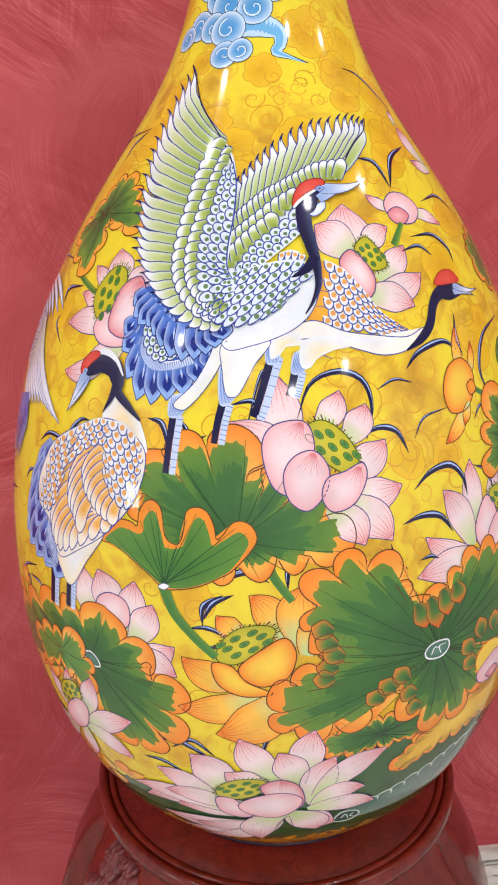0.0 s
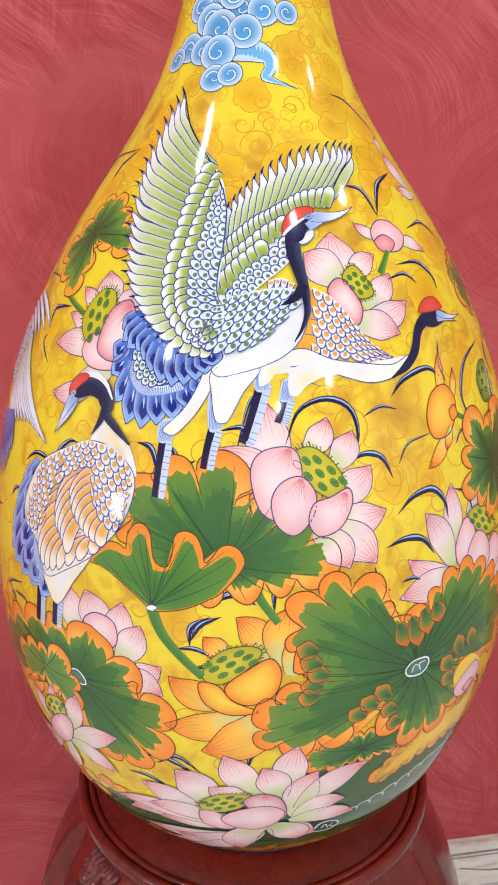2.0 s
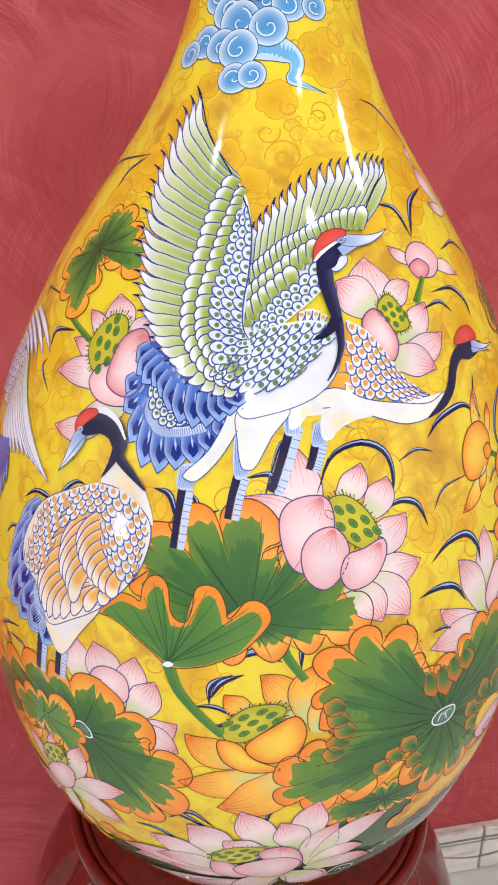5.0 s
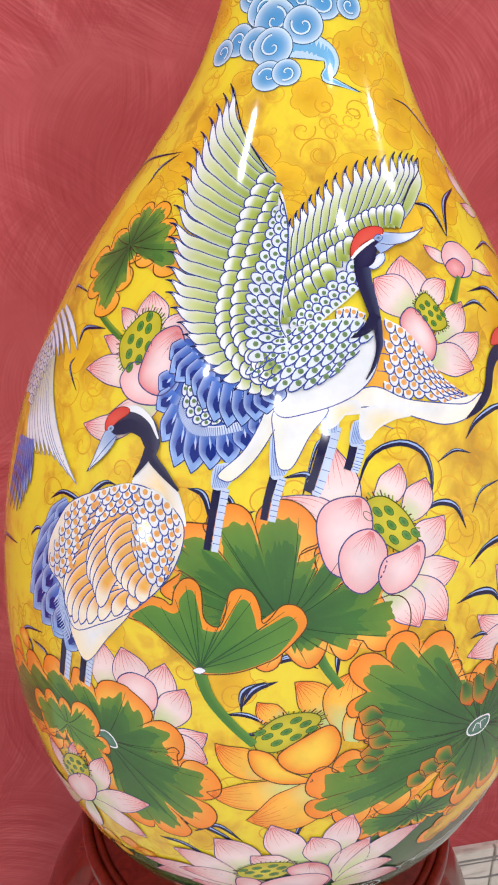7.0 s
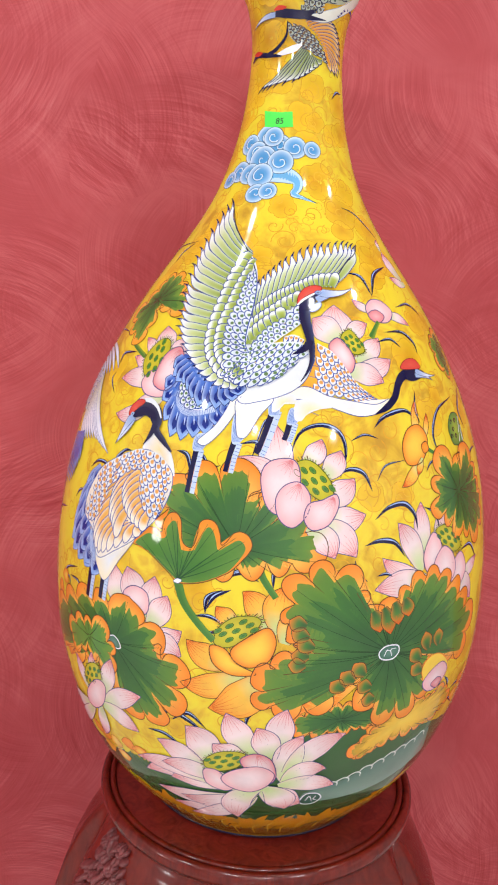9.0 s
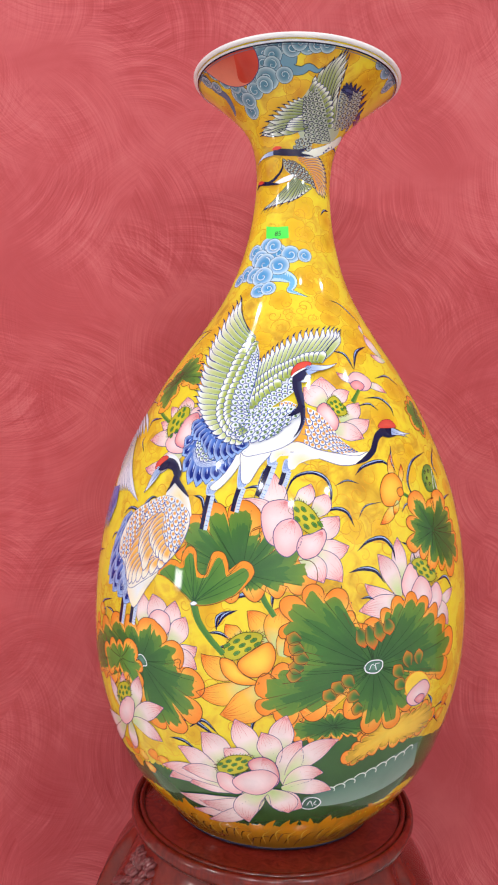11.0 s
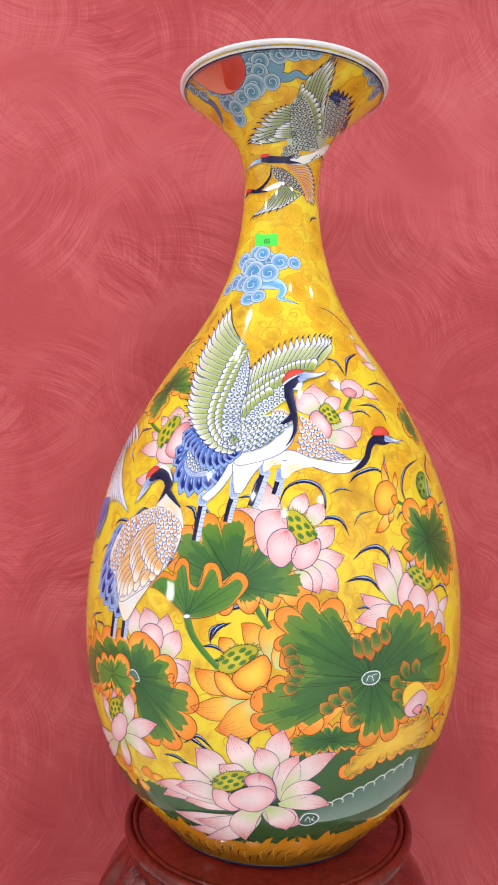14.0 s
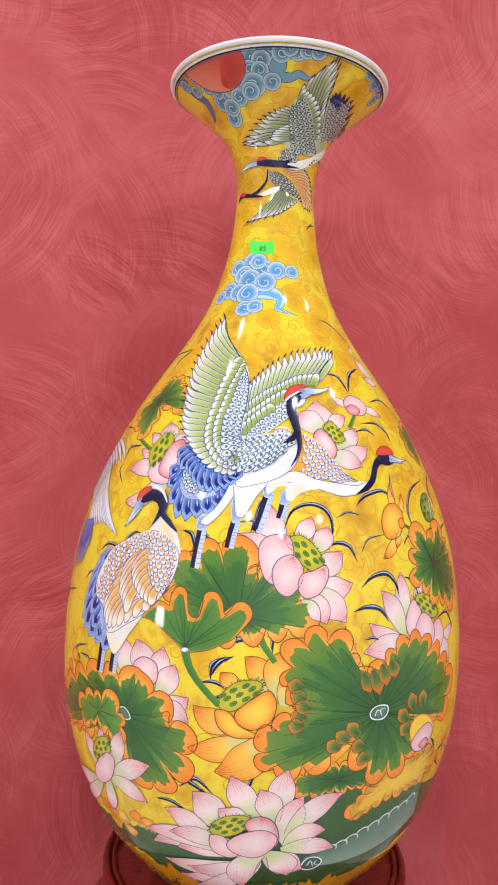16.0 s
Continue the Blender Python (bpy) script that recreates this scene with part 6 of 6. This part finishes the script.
blob(br, [(36.2, 65.1), (39.1, 66.1), (43.4, 66.2), (45.2, 65.2), (40.8, 65.0)], rgb(0xDE5A4A), rgb(0xD5443A), 10, 24, rgb(0x7A2018), 0.6)
br.done()

br = Motif("crane_motif", "white and amber crane shape with blue tail", 10)
feather_fan(br, [(-46.0, 51.1), (-49.2, 48.7), (-49.8, 46.0), (-48.7, 43.6), (-45.4, 41.6)], [(-52.3, 48.1), (-54.6, 45.0), (-55.5, 42.2), (-55.1, 40.4), (-51.8, 39.3), (-47.7, 38.8)], 7, 26, T_BLUE, 0, rgb(0x24408E), 0.05, 0.5, 0.7, 0.7, 0.25, sharp=0.9, streak=rgb(0x142A80))
feather_fan(br, [(-45.6, 51.0), (-47.5, 48.5), (-47.4, 45.5), (-45.2, 42.7), (-42.0, 41.3)], [(-49.6, 48.9), (-51.5, 45.6), (-51.4, 42.4), (-48.9, 39.9), (-44.3, 38.2)], 7, 24, T_BLUE, 2.8, rgb(0x24408E), 0.05, 0.5, 0.7, 0.7, 0.25, sharp=0.9, streak=rgb(0x142A80))
for pts in ([(-44.7, 39.0), (-45.2, 37.1), (-45.7, 35.3)], [(-39.8, 39.3), (-40.3, 37.5), (-40.7, 35.8)]):
    leg(br, pts, 8, 1)
blob(br, [(-43.4, 41.5), (-41.4, 38.9), (-39.7, 38.2), (-38.0, 38.9), (-35.3, 41.1), (-31.2, 44.3), (-37.1, 43.3)], C_WHITE, rgb(0xF4E6C4), 5.4, 36, FINE_BLUE, 0.7)
blob(br, [(-33.2, 54.3), (-32.6, 55.6), (-31.6, 56.4), (-30.4, 56.7), (-28.3, 56.0), (-25.7, 55.0), (-23.8, 53.4), (-23.1, 52.0), (-25.2, 52.9), (-28.4, 53.9)], rgb(0xF4D9A0), C_WHITE, 5.4, 36)
blob(br, [(-48.2, 49.6), (-45.6, 51.5), (-39.4, 53.3), (-33.3, 54.4), (-28.5, 54.1), (-24.7, 52.9), (-23.3, 51.7), (-23.7, 49.7), (-25.9, 47.2), (-31.2, 44.2), (-37.1, 42.1), (-41.8, 40.7), (-44.3, 41.9), (-45.9, 43.9), (-49.6, 45.1), (-50.1, 47.2)], rgb(0xF2D9A8), rgb(0xEFE9DC), 6.0, 56, FINE_BLUE, 0.9)
for k in range(16):
    stroke(br, line([(-45.9, 44.3), (-44.6, 42.6), (-42.8, 41.1)], 16)[k:k + 1] + np.array([[0.0, 0.0], [-0.012, -0.016], [-0.03, -0.022]]), (1.2, 1.0, 0.3), rgb(0xB9CDEE), 6.2, raw=True)
feather_fan(br, [(-34.3, 52.3), (-36.0, 51.3), (-37.6, 49.7), (-38.2, 47.9), (-37.9, 46.2)], [(-42.7, 48.2), (-44.1, 46.0), (-44.7, 44.1), (-44.4, 42.5), (-43.4, 41.6)], 7, 14, W_AMBER, 6.6, FINE_BLUE, -0.13, 0.7, 1.15, 0.7, 0.26, sharp=0.55)
feather_fan(br, [(-36.3, 46.0), (-33.8, 45.8), (-31.3, 45.8), (-28.7, 46.4)], [(-42.3, 41.2), (-39.7, 41.6), (-35.9, 42.8), (-31.1, 44.4)], 6, 12, W_AMBER, 8.6, FINE_BLUE, -0.13, 0.7, 1.15, 0.7, 0.26, sharp=0.55)
feather_fan(br, [(-33.0, 52.3), (-33.2, 50.9), (-33.7, 49.3), (-33.2, 47.7)], [(-39.6, 47.3), (-39.6, 45.8), (-38.1, 44.9), (-36.8, 43.7)], 6, 14, W_AMBER, 10.4, FINE_BLUE, -0.13, 0.7, 1.15, 0.7, 0.26, sharp=0.55)
feather_fan(br, [(-32.4, 51.9), (-31.7, 50.7), (-30.8, 49.4), (-29.4, 48.3), (-27.9, 47.6)], [(-36.0, 48.5), (-35.4, 47.5), (-33.8, 46.6), (-31.8, 45.8), (-29.2, 45.3)], 8, 13, W_AMBER, 12.2, FINE_BLUE, -0.13, 0.7, 1.15, 0.7, 0.26, sharp=0.55)
scales(br, [(-49.7, 45.7), (-46.6, 44.6), (-43.3, 46.0)], [(-46.0, 51.1), (-42.7, 52.2), (-38.2, 53.4)], 8, (4, 4), W_SAND, 14.6, S_AMBER, FINE_BLUE, -1, dot=0.22)
scales(br, [(-40.9, 49.6), (-37.4, 51.1), (-34.7, 51.9), (-31.9, 52.2)], [(-40.5, 52.9), (-37.1, 53.7), (-33.9, 54.3), (-31.1, 54.2)], 4, (5, 5), W_SAND, 14.6, S_AMBER, FINE_BLUE, -1, dot=0.22)
scales(br, [(-31.9, 49.7), (-29.5, 47.7), (-26.6, 47.0), (-24.9, 48.3)], [(-33.0, 54.2), (-29.1, 54.2), (-25.9, 53.4), (-23.5, 51.9)], 8, (5, 5), W_SAND, 15.2, S_AMBER, FINE_BLUE, -1, dot=0.22)
stroke(br, [(-38.5, 58.3), (-35.6, 59.0), (-32.4, 58.7), (-30.9, 57.7), (-30.4, 56.7), (-27.8, 55.7), (-24.9, 54.6)], (14, 19, 19, 15, 9, 7, 2), C_NAVY, 17, 40, rgb(0x3C3F58))
stroke(br, [(-31.1, 57.3), (-31.8, 56.2), (-33.3, 54.9)], (9, 6, 1), C_NAVY, 17.6, 12)
blob(br, [(-40.5, 57.7), (-39.4, 58.4), (-36.3, 59.1), (-34.3, 58.9), (-35.7, 58.1), (-38.5, 57.7)], C_NAVY, C_NAVY, 18.2, 30)
stroke(br, [(-38.4, 59.7), (-34.9, 59.9), (-31.9, 59.3), (-29.8, 58.1)], (3, 6, 4, 1.5), C_WHITE, 19, 24)
bill(br, (-39.2, 57.8), (-43.0, 54.3), 14, 20, 0.03)
stroke(br, [(-37.9, 57.8), (-40.0, 56.5), (-42.7, 54.5)], (0.5, 0.9, 0.3), FINE_BLUE, 21, 10)
blob(br, [(-40.9, 57.9), (-41.0, 58.8), (-39.2, 59.7), (-37.0, 59.9), (-36.5, 59.5), (-38.3, 58.8), (-39.9, 58.0)], rgb(0xDE5A4A), rgb(0xD5443A), 20.6, 24, rgb(0x7A2018), 0.7)
blob(br, [(-40.3, 58.0), (-39.8, 58.3), (-39.0, 58.2), (-39.5, 57.8)], C_NAVY, rgb(0xA8C4EC), 21.6, 14, power=0.7)
br.done()

br = Motif("crane_motif", "long white feathers of a crane shape round the side", 12)
feather_fan(br, [(-69.9, 53.9), (-65.7, 54.2), (-62.4, 54.5)], [(-71.4, 46.5), (-63.5, 47.5), (-59.5, 50.7)], 8, 7, T_BLUE, 0, C_NAVY, 0.03)
feather_fan(br, [(-68.9, 57.8), (-68.1, 59.8), (-66.4, 61.2), (-65.1, 61.8)], [(-63.3, 53.3), (-57.7, 53.8), (-52.3, 54.1), (-45.1, 53.0)], 10, 10, (rgb(0xC9CFA0), C_WHITE, C_WHITE, rgb(0xC9D6EC)), 0.6, C_GREYBLUE, -0.05)
feather_fan(br, [(-74.1, 63.2), (-74.9, 64.7), (-71.1, 65.8)], [(-64.8, 61.8), (-60.4, 62.2), (-55.4, 63.0)], 5, 6, (C_WHITE, C_WHITE, C_WHITE, rgb(0xC9D6EC)), 0.6, C_GREYBLUE, 0.08)
scales(br, [(-68.1, 56.8), (-66.8, 59.6), (-65.1, 61.8)], [(-81.5, 57.4), (-78.4, 60.6), (-73.1, 63.5)], 4, (8, 7), W_SCALE, 1.8, rgb(0x9AA07A), C_GREYBLUE, -1)
br.done()

br = Motif("crane_motif", "grey-white crane shape with raised wings on the flare, shade painted in", 8)
feather_fan(br, [(109.0, 116.7), (67.3, 115.5), (54.4, 116.6), (50.3, 117.7)], [(83.1, 115.6), (76.9, 117.5), (62.4, 118.5), (50.3, 118.6), (40.1, 118.3), (38.2, 117.5)], 12, 9, (rgb(0x4A5480), rgb(0x4A5690), rgb(0x2C2F66), C_NAVY), 0, C_NAVY, 0.05)
scales(br, [(59.3, 118.2), (66.8, 117.3), (78.6, 116.2), (89.8, 114.3)], [(39.1, 117.4), (42.8, 116.0), (49.8, 114.6), (55.6, 112.9)], 5, (9, 9), W_SHADE, 3.0, rgb(0x33406E), C_NAVY, -1)
blob(br, [(-44.9, 111.8), (-18.4, 113.8), (3.9, 115.3), (14.6, 117.4), (29.0, 120.5), (35.1, 118.1), (42.1, 115.3), (67.5, 113.1), (52.0, 110.8), (15.7, 110.3), (0.1, 112.0)], rgb(0xAEB694), rgb(0xB9C0A4), 3.6, 40)
feather_fan(br, [(18.0, 117.0), (24.5, 116.6), (32.6, 115.9), (41.9, 115.0), (49.2, 113.8)], [(15.0, 118.3), (22.2, 119.9), (27.2, 121.1), (29.3, 121.5), (32.1, 120.7), (34.5, 119.2), (35.1, 118.1), (37.7, 117.0)], 12, 9, W_GREEN_SHADE, 4.0, rgb(0x26264A), 0.06, 0.45, 1.0, sharp=1.4, dark_tip=C_NAVY, wave=0.03)
feather_fan(br, [(14.2, 116.6), (22.4, 115.9), (32.4, 114.8), (43.6, 113.1)], [(17.1, 117.8), (27.1, 117.2), (39.5, 115.7), (52.1, 113.4)], 11, 8, W_GREEN_SHADE, 7.0, C_LINE, 0.03, 0.6, 1.0, sharp=0.6)
feather_fan(br, [(11.3, 115.2), (11.9, 114.2), (11.1, 113.0), (8.1, 112.1)], [(3.5, 115.9), (-6.2, 115.5), (-17.1, 114.9), (-27.5, 114.1), (-42.1, 112.7), (-49.1, 111.7), (-20.6, 111.6)], 13, 9, W_GREEN_SHADE, 4.0, rgb(0x26264A), 0.07, 0.45, 1.0, sharp=1.4, dark_tip=C_NAVY, wave=0.03)
feather_fan(br, [(22.4, 114.4), (22.4, 113.0), (17.0, 112.2)], [(8.2, 113.8), (-5.3, 113.1), (-9.9, 112.1)], 7, 7, W_GREEN_SHADE, 7.0, C_LINE, 0.05, 0.6, 1.0, sharp=0.6)
scales(br, [(9.1, 116.0), (9.6, 114.1), (13.5, 112.1), (18.1, 109.5)], [(17.7, 117.1), (30.7, 115.2), (44.6, 112.9), (57.5, 111.4)], 5, (12, 12), W_SHADE, 9.4, rgb(0x2E4030), rgb(0x26264A), -1)
scales(br, [(-0.2, 109.2), (10.7, 108.9), (25.3, 109.0)], [(3.7, 110.4), (13.6, 110.9), (29.7, 110.7)], 3, (4, 5), W_SHADE, 10.2, rgb(0x5A5444), rgb(0x26264A), -1)
blob(br, [(5.5, 108.4), (25.0, 109.2), (52.3, 110.7), (76.6, 112.9), (84.7, 112.1), (51.8, 109.4), (30.9, 108.1), (13.7, 108.0)], rgb(0xEFF0E2), rgb(0xE4E6DA), 10.8, 34, C_GREYBLUE, 0.5)
stroke(br, [(-28.5, 108.9), (-13.8, 108.7), (5.4, 108.6), (18.2, 109.4)], (9, 11, 10, 1), C_NAVY, 11.4, 20)
stroke(br, [(-6.1, 108.7), (11.1, 108.3), (30.7, 108.3)], (8, 6, 1), C_NAVY, 11.4, 20)
bill(br, (-28.6, 108.7), (-63.8, 107.7), 7, 12, -0.08)
blob(br, [(-30.1, 109.2), (-24.8, 109.7), (-15.3, 109.5), (-18.5, 109.2)], C_RED, C_RED, 12.4, 16)
stroke(br, [(47.0, 109.2), (62.5, 110.6), (90.5, 110.2), (75.8, 108.9)], (3, 3, 1), C_LINE, 11, 10)
br.done()
br = Motif("crane_motif", "grey-white crane shape diving on the neck, shade painted in", 7)
feather_fan(br, [(7.0, 104.8), (12.9, 104.3), (19.7, 103.8), (26.8, 103.6)], [(-46.4, 99.3), (-36.6, 99.5), (-23.2, 99.8), (-4.9, 100.3), (6.3, 101.1), (15.7, 102.0), (25.0, 102.9)], 11, 8, W_GREEN_SHADE, 0, rgb(0x26264A), 0.06, 0.45, 1.0, sharp=1.4, dark_tip=C_NAVY, wave=0.04)
feather_fan(br, [(8.3, 107.6), (20.4, 106.7), (30.0, 105.6), (36.5, 104.2)], [(40.4, 108.5), (51.8, 107.7), (60.8, 106.4), (64.9, 104.6), (59.9, 102.2), (44.1, 102.3)], 13, 8, (rgb(0xD98E22), rgb(0xDE9A34), rgb(0xE9C88A), rgb(0xCFC8B4)), 0, C_LINE, 0.06, 0.5, 1.0, sharp=1.3, dark_tip=C_NAVY)
scales(br, [(38.7, 103.2), (32.3, 104.6), (18.9, 106.2), (2.1, 107.3)], [(3.0, 104.8), (-3.5, 105.4), (-10.2, 106.2), (-13.7, 107.7)], 5, (9, 6), W_SHADE, 3.4, rgb(0x6A4A2C), rgb(0x26264A), -1)
blob(br, [(-27.7, 103.8), (-12.9, 104.7), (2.9, 105.2), (-1.6, 104.3), (-16.6, 103.8)], rgb(0xF4F0E2), C_WHITE, 5.4, 22)
stroke(br, [(-13.8, 107.9), (-15.0, 106.1), (-26.4, 104.6), (-37.3, 104.1)], (1, 3, 5, 5), C_NAVY, 5.8, 14)
stroke(br, [(-19.1, 103.7), (-37.3, 104.0), (-56.6, 104.4), (-66.1, 103.7)], (2, 6, 7, 3), C_NAVY, 6, 14)
blob(br, [(-63.4, 104.6), (-55.6, 104.9), (-46.2, 104.5), (-53.5, 104.2)], C_RED, C_RED, 6.6, 12)
br.done()

cl = Motif("cloud_motif", "blue curling cloud with white edges", 3)
stroke(cl, [(-20.1, 88.4), (-9.0, 88.5), (0.7, 88.1), (5.0, 87.5), (4.7, 86.6), (2.3, 85.9), (7.7, 85.5), (18.1, 84.9)], (22, 26, 21, 15, 12, 10, 6, 0.5), C_NAVY, 0, 30)
stroke(cl, [(-20.1, 88.4), (-9.0, 88.5), (0.7, 88.1), (5.0, 87.5), (4.7, 86.6), (2.3, 85.9), (7.7, 85.5), (16.6, 84.9)], (20.5, 24.5, 19.5, 13.5, 10.5, 8.5, 4.5, 0.4), rgb(0xBFDDF2), 0.3, 30)
stroke(cl, [(-20.1, 88.4), (-9.0, 88.5), (0.2, 88.1), (4.4, 87.5), (4.1, 86.6), (2.1, 86.0), (7.7, 85.5), (15.6, 85.0)], (14, 17, 12, 8, 6, 5, 2.4, 0.3), rgb(0x6FB4E2), 0.6, 30)
puffs(cl, list(zip([(-25.2, 93.5), (-42.5, 92.6), (-12.3, 92.2), (2.1, 92.0), (17.6, 91.9), (-33.0, 91.4), (-25.3, 90.5), (-9.3, 90.1), (-45.0, 89.0), (-54.6, 88.1), (-34.0, 88.6), (-24.4, 88.3), (-24.0, 85.9), (-15.7, 86.2), (-18.3, 93.4)], (16, 15, 17, 16, 12, 17, 20, 18, 16, 13, 16, 19, 15, 13, 14))), rgb(0x4E9AD4), rgb(0xD6E9F6), 1)
cl.done()
# slate tones: the rim's shade is put into the blue of these clouds
cl = Motif("cloud_motif", "slate blue curling clouds under the rim, shade painted in", 3)
stroke(cl, [(-19.7, 120.9), (-8.1, 120.8), (-3.5, 119.8), (-2.1, 118.8), (5.1, 118.6), (9.9, 119.0), (15.9, 118.7), (19.4, 119.1)], (26, 40, 30, 18, 14, 12, 8, 0.5), C_NAVY, 0, 30)
stroke(cl, [(-19.7, 120.9), (-8.1, 120.8), (-3.5, 119.8), (-2.1, 118.8), (5.1, 118.6), (9.9, 119.0), (15.9, 118.7), (18.8, 119.1)], (24, 38, 28, 16, 12, 10, 6, 0.5), rgb(0x6E9CB4), 0.4, 30)
stroke(cl, [(-68.4, 121.0), (-70.1, 119.4), (-65.3, 118.0), (-70.6, 116.6), (-79.1, 116.0)], (14, 16, 16, 10, 1), rgb(0x5C7494), 0.4, 20)
puffs(cl, list(zip([(-19.2, 121.3), (-12.9, 121.3), (-7.4, 121.1), (-17.4, 120.4), (-12.0, 120.2), (-19.5, 119.5), (-13.5, 119.3), (-24.4, 118.4), (-19.3, 118.0), (-6.4, 118.2), (-0.9, 120.8), (-32.7, 117.1), (-48.3, 117.2), (-46.2, 115.2), (-43.3, 116.3), (-48.3, 118.2), (-54.3, 119.1), (-58.1, 120.4), (-61.0, 121.5), (-71.2, 121.4), (-70.9, 120.4), (-65.6, 119.3), (-22.3, 117.5), (7.5, 121.0), (12.2, 121.1), (18.0, 121.2), (3.1, 121.2)], (19, 18, 16, 16, 15, 14, 14, 19, 20, 14, 16, 15, 19, 15, 15, 12, 12, 12, 11, 13, 12, 11, 15, 15, 13, 13, 13))), rgb(0x4E8098), rgb(0xB9D2DC), 1)
cl.done()
cl = Motif("cloud_motif", "slate blue curling clouds under the rim, shade painted in", 3)
puffs(cl, list(zip([(55.3, 121.4), (64.5, 121.2), (76.4, 121.0), (78.4, 120.3), (70.7, 121.4)], (14, 17, 17, 13, 12))), rgb(0x4E7F9E), rgb(0xAFCBDC), 1)
cl.done()
sun_disc = Motif("sun_motif", "red sun disc under the rim", 14)
loft(sun_disc, [(-58.1, 121.7), (-61.9, 121.3), (-59.6, 120.1), (-54.7, 118.9), (-45.6, 118.1), (-34.6, 118.0)], [(-56.0, 121.7), (-44.4, 121.7), (-33.1, 121.7), (-24.6, 121.7), (-21.4, 120.7), (-22.4, 119.4)], rgb(0xE28A72), rgb(0xB42C1E), 0, 40, 14)
loft(sun_disc, [(-35.6, 118.0), (-29.9, 118.3), (-25.3, 118.8)], [(-22.0, 120.3), (-21.3, 119.8), (-22.2, 119.3)], rgb(0xD2553F), rgb(0xC23524), -0.6, 12, 5)
blob(sun_disc, [(-32.6, 121.7), (-24.9, 121.7), (-21.6, 120.9), (-21.8, 119.7), (-26.2, 118.7), (-35.0, 118.1), (-40.9, 118.6), (-37.2, 120.0)], rgb(0xB43022), rgb(0xC64432), 0.9, 36)
stroke(sun_disc, [(-58.1, 121.7), (-61.9, 121.3), (-59.6, 120.1), (-54.7, 118.9), (-45.6, 118.1), (-34.6, 118.0), (-25.5, 118.7), (-21.5, 119.7), (-21.5, 121.0), (-24.6, 121.7)], (1.0, 1.3, 1.3, 1.0), C_LINE, 1.6, 40)
sun_disc.done()

# ---- a price sticker on the neck ----
patch = Motif("price_sticker", "bright green paper price sticker", 8)
loft(patch, [(-29.6, 94.8), (-14.3, 94.6), (-0.6, 94.7)], [(-32.6, 96.9), (-15.9, 96.6), (-2.1, 96.7)], (0.09, 0.86, 0.10), (0.11, 0.90, 0.12), 0, 12, 6)
sticker = patch.done()
word = bpy.data.curves.new("figures", "FONT")
word.body, word.size = "85", 0.011
flat_word = new("flat_figures", word)
me = bpy.data.meshes.new_from_object(flat_word.evaluated_get(bpy.context.evaluated_depsgraph_get()))
bpy.data.objects.remove(flat_word)
at_th, at_z = (radians(a) if i == 0 else a * 0.01 for i, a in enumerate((-18.5, 95.1)))
for v in me.vertices:
    z = at_z + v.co.y
    r = float(np.interp(z, ZS, RS)) + 0.0011
    a = at_th + v.co.x / r
    v.co = (r * math.sin(a), -r * math.cos(a), z)
me.materials.append(INK)
figures = new("figures", me)
figures.parent = sticker
tagged(figures, "handwritten black figures")

edge = Motif("rim_line", "white band and dark blue lines under the lip", 24)
for z0, w, tone in ((HIGH * 100 - 0.24, 5.4, rgb(0xDDE2E8)), (HIGH * 100 - 0.46, 2.2, rgb(0x1B2238)), (HIGH * 100 - 0.68, 1.0, rgb(0x5A7088))):
    stroke(edge, [(a, z0) for a in range(-180, 181, 20)], (w, w), tone, 0.6 if w < 4 else 0, 200)
edge.done()
